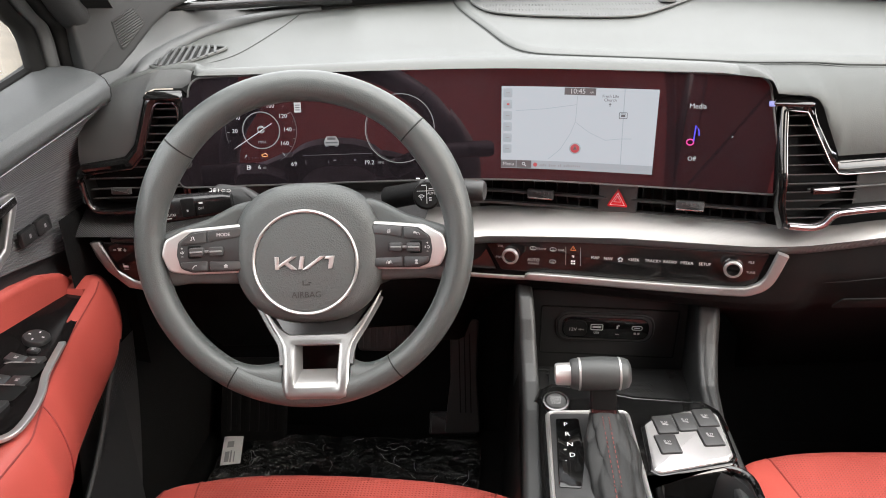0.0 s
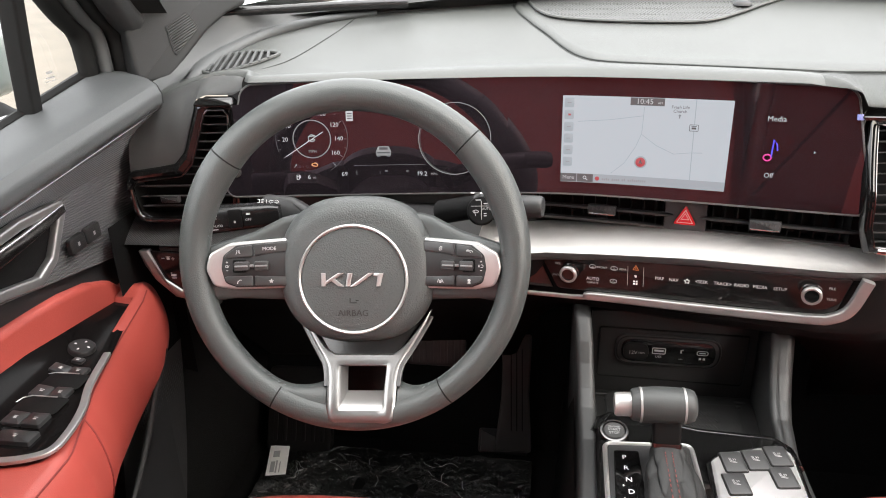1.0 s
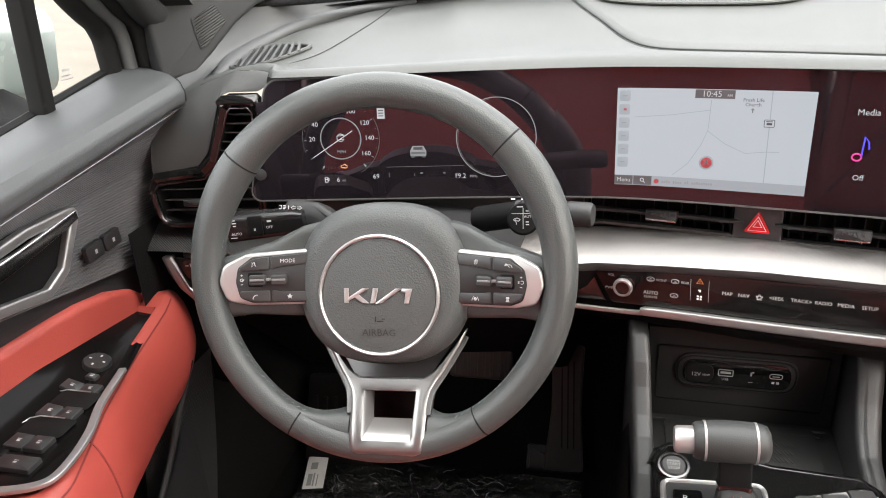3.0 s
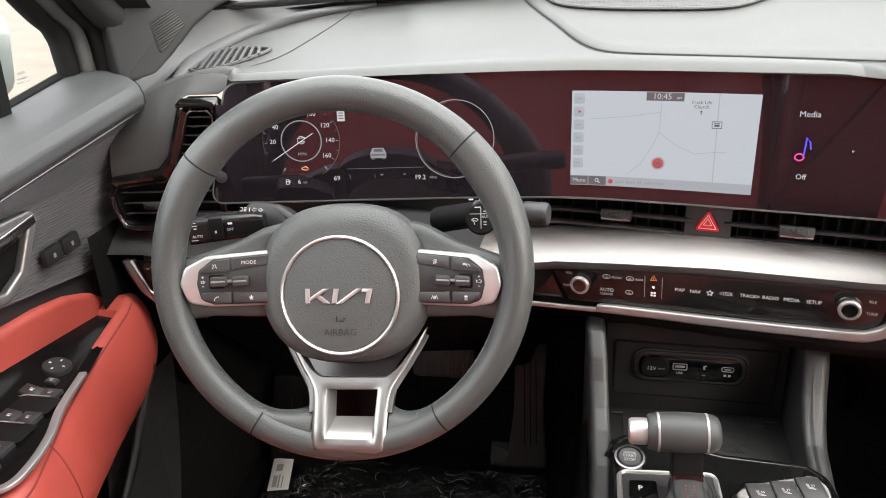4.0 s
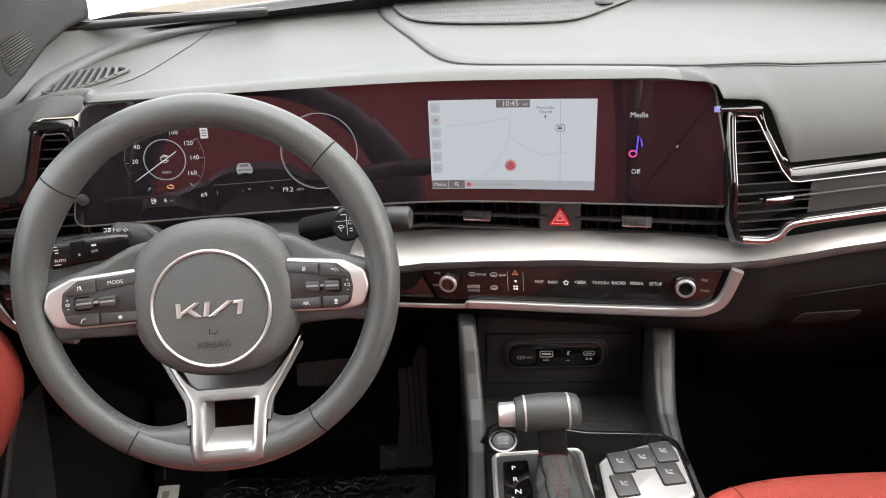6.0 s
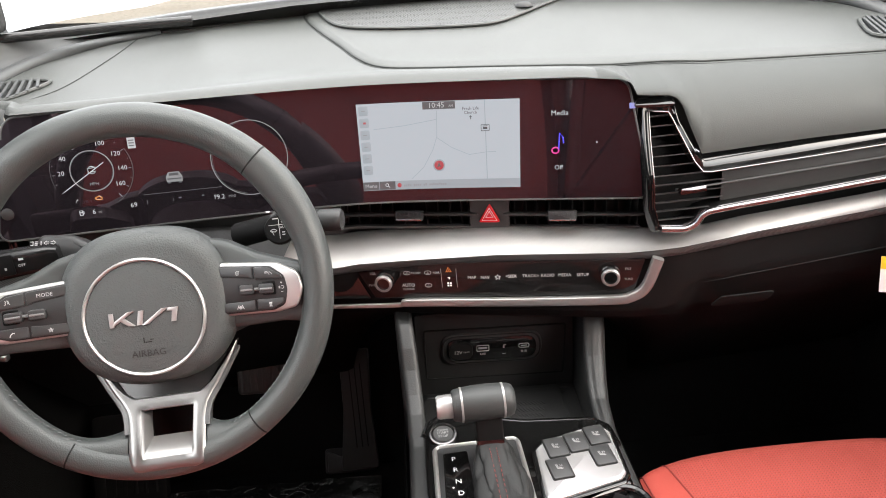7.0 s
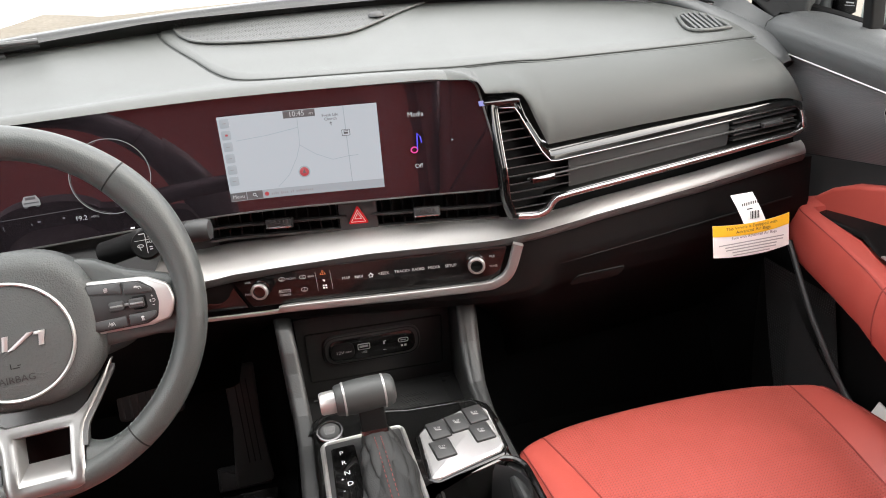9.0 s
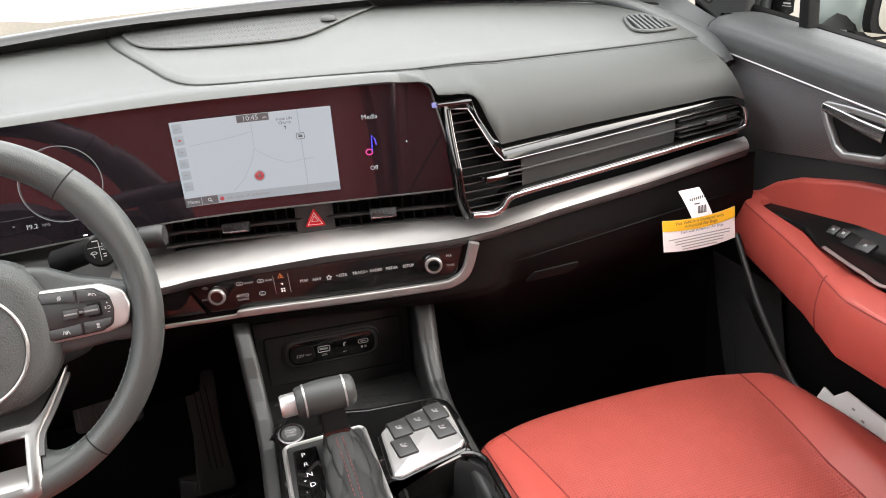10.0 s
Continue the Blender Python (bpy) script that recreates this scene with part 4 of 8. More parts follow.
strokes([[(-0.002, -0.0028), (-0.002, 0.0026), (0.0012, 0.0026), (0.0012, -0.0028), (-0.002, -0.0028)], [(-0.002, 0.0004), (0.0012, 0.0004)], [(0.0012, -0.001), (0.0024, -0.001), (0.0024, 0.0022)]], screen_plane(-0.4774, 1.0348, 0.001), LCD_WHITE, cluster, "fuel_icon", 0.0005)
strokes([[(-0.003, -0.0014), (-0.003, 0.0012), (-0.0012, 0.0012), (-0.0004, 0.002), (0.0014, 0.002), (0.0024, 0.0008), (0.0034, 0.0008), (0.0034, -0.0016), (0.001, -0.002), (-0.003, -0.0014)], [(-0.0036, 0.001), (-0.0036, -0.001)]], screen_plane(-0.4561, 1.0500, 0.001), LCD_AMBER, cluster, "warning_lamp", 0.0007)
for x, z, turn in ((-0.4800, 1.0490, 55), (-0.4320, 1.0505, -55)):
    strokes([[(-0.0026, 0), (0.0026, 0)], [(0.0010, -0.0010), (0.0010, 0.0010)]], screen_plane(x, z, 0.001) @ Matrix.Rotation(radians(turn), 4, "Z"), LCD_DIM, cluster, "scale_mark", 0.0004)
bars([(-0.033, 0, 0.0008, 0.005), (-0.004, 0, 0.0008, 0.003), (0.004, 0.002, 0.0034, 0.0018), (0.044, 0, 0.0022, 0.003), (0.030, 0.002, 0.0026, 0.0018)], screen_plane(-0.372, 1.0385, 0.001), LCD_FAINT, cluster, "trip_marks")
ic = screen_plane(-0.4106, 1.1086, 0.001)
bars([(0, 0, 0.0086, 0.0124)], ic, LCD_WHITE, cluster, "document_icon")
bars([(0, 0.003, 0.006, 0.0012), (0, 0, 0.006, 0.0012), (0, -0.003, 0.006, 0.0012)], ic, LCD_INK, cluster, "document_lines", 0.0004)
part("cluster_button", lathe([(0.0068, 0.0), (0.0068, 0.002), (0.0055, 0.0026), (0.0, 0.0026)], screen_plane(-0.5550, 1.0425, 0.0), 24), PLASTIC, cluster, "small round button")

# ---- air vents ----
def vent_at(x, z, off=0.0):
    return Vector((x, face_y(x) + off, z))


def centre_vent(x0, x1, tab_x):
    v = thing("centre_air_vent", "slim black air vent with one cross bar and a tab", "air vent", "centre air vents")
    zt, zb = 1.0035, 0.9665
    g = lambda z, o: (lambda u, w: vent_at(x0 + (x1 - x0) * u, z, o[0] + (o[1] - o[0]) * w))
    part("recess", join(grid(16, 1, lambda u, w: vent_at(x0 + (x1 - x0) * u, zb + (zt - zb) * w, 0.034)), grid(16, 1, g(zb, (0.008, 0.034))), grid(16, 1, g(zt, (0.008, 0.034)))), DARK, v)
    for x in (x0, x1):
        part("end_wall", grid(1, 1, lambda u, w, x=x: vent_at(x, zb + (zt - zb) * u, 0.006 + 0.03 * w)), PLASTIC, v)
    n_f = 11
    for k in range(n_f):
        x = x0 + (x1 - x0) * (k + 0.5) / n_f
        part("fin", sweep([vent_at(x, zb + 0.001, 0.022), vent_at(x, zt - 0.001, 0.022)], [(-0.0009, -0.009), (0.0009, -0.009), (0.0009, 0.009), (-0.0009, 0.009)], up=(0, 1, 0)), DEEP, v)
    part("cross_bar", sweep([vent_at(x, 0.9858, -0.001) for x in np.linspace(x0 - 0.010, x1 + 0.010, 16)], rounded([(-0.004, -0.0019), (0.004, -0.0019), (0.004, 0.0019), (-0.004, 0.0019)], 0.0015, 3), scale=lambda t: lerp((0, 0.05, 0.95, 1), (0.45, 1, 1, 0.45), t)), PLASTIC, v, "slim black cross bar")
    tab = plane_at(vent_at(tab_x, 0.9855, -0.004), (-0.2, -0.95, 0.25))
    tb = part("tab", slab(rounded([(-0.0165, -0.0068), (0.0165, -0.0068), (0.0175, 0.0062), (-0.0175, 0.0062)], 0.002), tab, 0.010, 0.002), PLASTIC, v, "black adjusting tab")
    part("tab_edge", slab(rounded([(-0.0158, -0.0066), (0.0158, -0.0066), (0.0158, -0.0042), (-0.0158, -0.0042)], 0.001), tab, 0.0012, 0.0005, base=0.0095), BRIGHT, tb, "bright tab edge")
    for k in range(5):
        part("tab_rib", slab(rounded([(-0.0012, -0.002), (0.0012, -0.002), (0.0012, 0.002), (-0.0012, 0.002)], 0.0005, 2), tab @ Matrix.Translation((-0.010 + 0.005 * k, 0.002, 0.0098)), 0.0008, 0.0003), SWITCH, tb)
    for z, o in ((0.9655, 0.010), (1.0045, 0.012)):
        part("frame_strip", sweep([vent_at(x, z, o) for x in np.linspace(x0 - 0.003, x1 + 0.003, 14)], [(-0.004, -0.0015), (0.004, -0.0015), (0.004, 0.0015), (-0.004, 0.0015)]), FACE, v)
    return v


centre_vent(-0.190, -0.029, -0.1022)
centre_vent(0.0215, 0.172, 0.0816)

hz = thing("hazard_button", "red triangular hazard button on a black block", "button")
hm = plane_at(vent_at(-0.0036, 0.9845, 0.006), (-0.2, -0.97, 0.06))
part("block", slab(rounded([(-0.0245, -0.020), (0.0245, -0.020), (0.0245, 0.020), (-0.0245, 0.020)], 0.002), hm, 0.006, 0.001, base=-0.006), FACE, hz)
part("triangle", slab(rounded([(-0.0138, -0.0115), (0.0138, -0.0115), (0.0, 0.0132)], 0.0022), hm, 0.0035, 0.001), RED_LENS, hz, "red triangular lens")
tri = [(-0.0092, -0.0078), (0.0092, -0.0078), (0.0, 0.0080)]
for k, s in enumerate((1.0, 0.48)):
    c = [(p[0] * s, p[1] * s - 0.0008) for p in tri]
    part("white_triangle", tube([hm @ Vector((*p, 0.0036)) for p in c], 0.0006, 4, up=(0, -1, 0), loop=True), PAINT_WHITE, hz)


# L-shaped corner vents beside the display
def passenger_vent_y(x, z):
    return chrome_y(x) + (0.03 * (0.235 - x) if x < 0.235 else 0) + 0.40 * max(0.0, z - 1.035)


pv = thing("passenger_air_vent", "black corner vent with a long chrome-edged tail", "air vent")


def pv_p(x, z, off=0.0):
    return Vector((x, passenger_vent_y(x, z) + off, z))


SUR = [(0.1640, 1.1180), (0.1980, 1.1235), (0.2095, 1.1150), (0.2150, 1.0950), (0.2310, 1.0640), (0.2380, 1.0585), (0.2480, 1.0595), (0.3685, 1.0645), (0.5427, 1.0665), (0.6150, 1.0690), (0.6340, 1.0580), (0.6360, 1.0300), (0.6250, 1.0090), (0.5428, 1.0045), (0.3689, 0.9930), (0.2660, 0.9870), (0.2450, 0.9830), (0.2350, 0.9710), (0.2160, 0.9665), (0.1790, 0.9690), (0.1690, 0.9990), (0.1660, 1.0525), (0.1645, 1.0812)]
INN = [(0.1755, 1.1095), (0.1985, 1.1070), (0.2035, 1.0985), (0.2073, 1.0899), (0.2259, 1.0521), (0.2352, 1.0405), (0.2450, 1.0393), (0.3685, 1.0435), (0.5427, 1.0505), (0.6152, 1.0526), (0.6245, 1.0464), (0.6240, 1.0300), (0.6166, 1.0195), (0.5428, 1.0141), (0.3689, 1.0032), (0.2600, 0.9970), (0.2361, 0.9928), (0.2261, 0.9811), (0.2130, 0.9774), (0.1849, 0.9807), (0.1780, 1.0040), (0.1756, 1.0525), (0.1750, 1.0812)]


def ring_surface(outer, inner, f_out, f_in, n=4):
    bm4 = bmesh.new()
    rows = []
    for k in range(n + 1):
        t = k / n
        rows.append([bm4.verts.new(f_out(Vector(o) * (1 - t) + Vector(i) * t, t)) for o, i in zip(outer, inner)])
    m_ = len(outer)
    for a, b in zip(rows, rows[1:]):
        for i in range(m_):
            bm4.faces.new((a[i], a[(i + 1) % m_], b[(i + 1) % m_], b[i]))
    return bm4


def dense(points, n=5):
    out = []
    for a, b in zip(points, points[1:] + points[:1]):
        out += [(a[0] + (b[0] - a[0]) * k / n, a[1] + (b[1] - a[1]) * k / n) for k in range(n)]
    return out


def vent_body(owner, outer, inner, at):
    o, i = dense(outer), dense(inner)
    part("surround", ring_surface(o, i, lambda p, t: at(p.x, p.y, 0.014 * (1 - 2 * min(t, 0.5)) ** 2 - 0.004 + 0.004 * t), None), GLOSS, owner, "piano black surround")
    part("chrome_edge", tube([at(x, z, -0.003) for x, z in i], 0.0012, 8, up=(0, -1, 0), loop=True), CHROME, owner, "dark chrome edge")
    bm5 = bmesh.new()
    bm5.faces.new([bm5.verts.new(at(x, z, 0.026)) for x, z in i])
    part("recess", join(bm5, ring_surface(i, i, lambda p, t: at(p.x, p.y, 0.026 * t), None, 2)), DARK, owner)


def span_at(inner, z, lo, hi):
    xs = []
    for (xa, za), (xb, zb) in zip(inner, inner[1:] + inner[:1]):
        if (za - z) * (zb - z) <= 0 and za != zb:
            xs.append(xa + (xb - xa) * (z - za) / (zb - za))
    xs = sorted(x for x in xs if lo <= x <= hi)
    return (xs[0], xs[-1]) if len(xs) > 1 else None


vent_body(pv, SUR, INN, pv_p)
for k in range(12):
    z = 1.1010 - 0.0107 * k
    w = span_at(INN, z, 0.17, 0.27)
    lo = w[0] if w else 0.178
    hi = w[1] if w and z > 1.042 else (0.263 if z > 0.999 else lerp((0.980, 0.999), (0.224, 0.255), z))
    part("slat", sweep([pv_p(x, z, 0.010) for x in np.linspace(lo + 0.001, hi, 6)], [(-0.008, -0.0040), (0.008, 0.0012), (0.008, 0.0024), (-0.008, -0.0026)]), SWITCH, pv)


def tail_low(x):
    return lerp((0.2635, 0.3689, 0.5428), (0.9985, 1.0042, 1.0152), x)


def tail_high(x):
    return lerp((0.2635, 0.3685, 0.5427), (1.0385, 1.0428, 1.0498), x)


part("tail_panel", grid(24, 3, lambda u, v: pv_p(0.264 + (0.508 - 0.264 + 0.004 * v) * u, tail_low(0.264 + 0.244 * u) * (1 - v) + tail_high(0.264 + 0.244 * u) * v, 0.009)), TAIL, pv, "dark grey tail panel")
for k in range(4):
    part("end_slat", sweep([pv_p(x, 1.022 + 0.0075 * k + 0.04 * (x - 0.56), 0.008) for x in np.linspace(0.513, 0.620, 6)], [(-0.006, -0.0015), (0.006, -0.001), (0.006, 0.001), (-0.006, 0.0015)]), PLASTIC, pv)
part("tail_bar", tube([pv_p(x, lerp((0.2171, 0.5771), (1.0205, 1.0355), x), 0.003) for x in np.linspace(0.205, 0.615, 30)], 0.0016, 8), PLASTIC, pv)
for x, z in ((0.2230, 1.0208), (0.5730, 1.0355)):
    part("tab", slab(rounded([(-0.0165, -0.0040), (0.0165, -0.0040), (0.0165, 0.0040), (-0.0165, 0.0040)], 0.002), plane_at(pv_p(x, z, -0.001), (0.12, -1, 0.1), spin=3), 0.006, 0.002), CHROME if x < 0.4 else SWITCH, pv, "dark chrome adjusting tab")
LOW = [(0.6250, 1.0464), (0.6262, 1.0300), (0.6185, 1.0172), (0.5428, 1.0112), (0.3689, 1.0000), (0.2620, 0.9940), (0.2395, 0.9898), (0.2290, 0.9783), (0.2140, 0.9742), (0.1870, 0.9772)]
part("chrome_bar", sweep(smooth_path([pv_p(x, z, -0.005) for x, z in LOW], 6), rounded([(-0.0034, -0.0034), (0.0034, -0.0034), (0.0034, 0.0034), (-0.0034, 0.0034)], 0.0024, 3), up=(0, -1, 0)), BRIGHT, pv, "bright satin bar along the lower edge")
part("cap", slab(rounded([(-0.026, -0.0060), (0.024, -0.0075), (0.021, 0.0050), (-0.018, 0.0060)], 0.004), plane_at((0.1815, 0.9075, 1.1180), (0, -0.55, 0.83)), 0.004, 0.002), GLOSS, pv, "piano black cap over the vent")
film_tab = part("film_tab", slab(rounded([(-0.0040, -0.0030), (0.0030, -0.0042), (0.0042, 0.0018), (-0.0030, 0.0034)], 0.0012), plane_at((0.1560, 0.9035, 1.1180), (0.1, -0.9, 0.3), spin=8), 0.0008, 0.0003), material("pale_blue_film", (0.11, 0.12, 0.30), 0.4, vary=0.3), display, "pale blue tab of the display's protective film")

dv = thing("driver_air_vent", "black corner vent with a dark chrome edge", "air vent")


def dv_p(x, z, off=0.0):
    return Vector((x, 0.918 + 0.10 * (x + 0.6) + 0.10 * max(0.0, z - 1.03) + off, z))


DS = [(-0.6080, 1.1240), (-0.5960, 1.1305), (-0.5620, 1.1300), (-0.5540, 1.1220), (-0.5560, 1.0400), (-0.5540, 0.9700), (-0.6850, 0.9650), (-0.7060, 0.9760), (-0.7120, 1.0260), (-0.7020, 1.0390), (-0.6440, 1.0470), (-0.6300, 1.0620)]
DI = [(-0.5950, 1.1110), (-0.5900, 1.1160), (-0.5700, 1.1155), (-0.5650, 1.1100), (-0.5680, 1.0400), (-0.5700, 0.9800), (-0.6800, 0.9770), (-0.6940, 0.9850), (-0.6990, 1.0180), (-0.6930, 1.0270), (-0.6320, 1.0340), (-0.6170, 1.0500)]
vent_body(dv, DS, DI, dv_p)
for k in range(8):
    z = 1.106 - 0.0105 * k
    w = span_at(DI, z, -0.8, -0.5)
    if w:
        part("slat", sweep([dv_p(x, z, 0.010) for x in np.linspace(w[0] + 0.001, w[1] - 0.001, 5)], [(-0.008, -0.0035), (0.008, 0.0015), (0.008, 0.0030), (-0.008, -0.0018)]), SWITCH, dv)
for z in (1.018, 1.004, 0.991):
    part("slat", sweep([dv_p(x, z, 0.008) for x in np.linspace(-0.692, -0.575, 8)], [(-0.008, -0.0025), (0.008, 0.0015), (0.008, 0.0030), (-0.008, -0.0012)]), SWITCH, dv)
part("chrome_bar", sweep(smooth_path([dv_p(x, z, -0.005) for x, z in ((-0.6995, 1.018), (-0.6955, 0.986), (-0.682, 0.9765), (-0.64, 0.9765), (-0.57, 0.979))], 5), disc(0.0040, 10), up=(0, -1, 0)), CHROME, dv, "dark chrome lower bar")
part("tab", slab(rounded([(-0.013, -0.0045), (0.013, -0.0045), (0.013, 0.0045), (-0.013, 0.0045)], 0.002), plane_at(dv_p(-0.650, 1.0045, -0.003), (0, -1, 0.1)), 0.006, 0.002), SWITCH, dv, "dark chrome adjusting tab")
part("cap", slab(rounded([(-0.027, -0.0075), (0.025, -0.0075), (0.021, 0.006), (-0.021, 0.006)], 0.004), plane_at((-0.5770, 0.9215, 1.1265), (0.05, -0.55, 0.83)), 0.003, 0.002), GLOSS, dv, "bright cap over the vent")

# ---- climate and media panel ----
def clim_p(x, z, off=0.0):
    return Vector((x, 0.911 - 0.22 * x - off, z))


clim = thing("climate_panel", "piano black touch strip with two silver knobs", "control panel")
CN = Vector((-0.215, -0.976, 0.0))
cm = plane_at(clim_p(0, 0, 0), CN)


def clim_m(x, z, off=0.0015, spin=2.0):
    return plane_at(clim_p(x - 0.0018, z + 0.0026, off), CN, spin=spin)


def clim_uv(x, z):
    return (cm.inverted() @ clim_p(x, z)).xy


part("glass_strip", slab(rounded([tuple(clim_uv(x, z)) for x, z in ((-0.154, 0.8820), (0.142, 0.8935), (0.160, 0.9005), (0.1715, 0.9430), (-0.1790, 0.9280))], (0.008, 0.006, 0.012, 0.004, 0.002)), cm, 0.006, 0.002, base=-0.005), PANEL_GLASS, clim, "glossy black touch strip")
for x, z in ((-0.138, 0.9055), (0.133, 0.9185)):
    km = clim_m(x, z, 0.001) @ Matrix.Scale(0.86, 4)
    knob = part("knob", lathe([(0.0125, 0.0), (0.0125, 0.010), (0.0115, 0.013), (0.0088, 0.0135), (0.0082, 0.0115), (0.0, 0.0115)], km), GLOSS, clim, "round knob")
    part("knob_ring", lathe([(0.0128, 0.009), (0.0128, 0.0128), (0.0112, 0.0142), (0.0090, 0.0140), (0.0090, 0.009)], km), TRIM_SILVER, knob, "satin silver ring")
    part("knob_collar", lathe([(0.0142, 0.0), (0.0142, 0.003), (0.0130, 0.0036), (0.0130, 0.0)], km), CHROME, knob)
for body, x, z, s in (("MAP", -0.0302, 0.9115, 0.0060), ("NAV", -0.0141, 0.912, 0.0060), ("<SEEK", 0.0172, 0.9140, 0.0057), ("TRACK>", 0.0403, 0.9150, 0.0057), ("RADIO", 0.0605, 0.9160, 0.0057), ("MEDIA", 0.0803, 0.9168, 0.0057), ("SETUP", 0.1012, 0.9175, 0.0057),
                      ("AUTO", -0.109, 0.8995, 0.0064), ("CLIMATE", -0.109, 0.8942, 0.0040), ("VOL", -0.153, 0.9150, 0.0046), ("PWR", -0.155, 0.8985, 0.0046), ("FILE", 0.153, 0.9260, 0.0044), ("TUNE", 0.154, 0.9125, 0.0044), ("FRONT", -0.0985, 0.9165, 0.0040), ("REAR", -0.0735, 0.9175, 0.0040)):
    writing(body, s, clim_m(x, z), PANEL_PRINT if s > 0.005 else PAINT_GREY, clim, squash=0.92)
sm = clim_m(0.001, 0.9125)
part("star_icon", tube([sm @ Vector(((0.0036 if k % 2 == 0 else 0.0017) * math.sin(k * math.pi / 5), (0.0036 if k % 2 == 0 else 0.0017) * math.cos(k * math.pi / 5), 0)) for k in range(10)], 0.0003, 4, up=(0, -1, 0), loop=True), PAINT_WHITE, clim)
for x, z in ((-0.110, 0.9165), (-0.084, 0.9175), (-0.084, 0.9000)):
    im = clim_m(x, z)
    part("defrost_icon", tube([im @ Vector((0.0042 * math.cos(a), 0.0026 * math.sin(a), 0)) for a in np.linspace(0, 5.9, 14)], 0.0003, 4, up=(0, -1, 0), loop=True), PAINT_GREY, clim)
    bars([(0, -0.0012, 0.004, 0.0006), (0, 0.0006, 0.002, 0.0006)], im, PAINT_GREY, clim, "icon_bars")
wm = clim_m(-0.0585, 0.9215)
part("warning_icon", tube([wm @ Vector(p) for p in ((-0.0034, -0.0024, 0), (0.0034, -0.0024, 0), (0, 0.0036, 0))], 0.0004, 4, up=(0, -1, 0), loop=True), ORANGE, clim)
bars([(0, 0, 0.0006, 0.0024)], wm, ORANGE, clim, "icon_bars")
bars([(-0.0095, -0.011, 0.0004, 0.026), (0.0095, -0.011, 0.0004, 0.026)], wm, PAINT_GREY, clim, "divider_lines")
bars([(0, -0.0105, 0.0030, 0.0016), (0.0004, -0.0120, 0.0016, 0.0014), (-0.0016, -0.0180, 0.0022, 0.0022), (0.0016, -0.0180, 0.0022, 0.0022), (-0.0016, -0.0212, 0.0022, 0.0022), (0.0016, -0.0212, 0.0022, 0.0022)], wm, PAINT_WHITE, clim, "mode_icons")
TRIM = [(-0.30, 0.8665), (-0.20, 0.8715), (-0.125, 0.8755), (-0.108, 0.8795), (0.02, 0.8835), (0.130, 0.8885), (0.156, 0.8935), (0.172, 0.9080), (0.1835, 0.9440)]
part("silver_trim", sweep(smooth_path([clim_p(x, z, 0.004) for x, z in TRIM], 6), rounded([(-0.0064, -0.005), (0.0064, -0.005), (0.0064, 0.005), (-0.0064, 0.005)], 0.0028, 3), up=CN, scale=lambda t: lerp((0, 0.3, 0.36, 0.8, 1), (0.40, 0.45, 0.80, 0.95, 1.05), t)), TRIM_SILVER, clim, "satin silver trim turning up at its end")
part("end_panel", slab(rounded([tuple(clim_uv(x, z)) for x, z in ((-0.30, 0.874), (-0.160, 0.8800), (-0.1835, 0.9280), (-0.30, 0.923))], 0.002), cm, 0.004, 0.001, base=-0.007), GLOSS, clim, "black end panel")

# small switch panel on the driver's far side
sp = thing("side_switch_panel", "small black switch panel in a silver frame", "control panel")
smm = plane_at((-0.655, 0.892, 0.905), (0, -1, 0.08))
part("panel", slab(rounded([(-0.031, 0.032), (0.06, 0.028), (0.06, -0.034), (0.009, -0.022), (-0.014, -0.007)], 0.003), smm, 0.005, 0.001, base=-0.004), PANEL_GLASS, sp)
part("frame", slab(rounded([(-0.046, 0.032), (-0.032, 0.033), (-0.014, -0.006), (0.009, -0.021), (0.06, -0.033), (0.06, -0.041), (0.0, -0.032), (-0.011, -0.022), (-0.026, -0.009), (-0.039, 0.012)], 0.002), smm, 0.010, 0.003, base=-0.006, rows=3), TRIM_SILVER, sp, "satin silver frame")
bars([(-0.012, 0.022, 0.004, 0.0010), (-0.005, 0.022, 0.004, 0.0030), (-0.005, 0.0245, 0.006, 0.0008), (0.002, 0.022, 0.004, 0.0010), (0.002, 0.022, 0.0010, 0.004), (0.000, -0.001, 0.007, 0.0030), (0.000, -0.005, 0.007, 0.0008), (-0.003, 0.002, 0.002, 0.0010)], smm, PANEL_PRINT, sp, "switch_icons", 0.002)


# ---- steering wheel ----
wheel = thing("steering_wheel", "black leather steering wheel with satin silver trim", "steering wheel")
RAKE, SWING = radians(18), radians(6.4)
WM = plane_at((-0.3604, 0.737, 1.0076), (math.sin(SWING) * math.cos(RAKE), -math.cos(SWING) * math.cos(RAKE), math.sin(RAKE)), spin=-0.4) @ Matrix.Scale(1.023, 4)
RR = 0.1611


def wp(u, v, w=0.0):
    return WM @ Vector((u, v, w))


def rim_ring(a, grow=0.0):
    up, grip = math.sin(a), math.exp(-((abs(math.degrees(math.atan2(math.sin(a), abs(math.cos(a)))) - 33) / 16) ** 2)) if math.sin(a) > 0 else 0.0
    half, lean = 0.0150 + 0.0008 * up + 0.0014 * grip, -0.0012 * grip
    out = []
    for i in range(18):
        b = 2 * math.pi * i / 18
        r = RR + lean * (1 - math.cos(b)) * 0.5 + (half + grow) * math.cos(b)
        out.append(wp(r * math.cos(a), r * math.sin(a), (0.0155 + grow) * math.sin(b)))
    return out


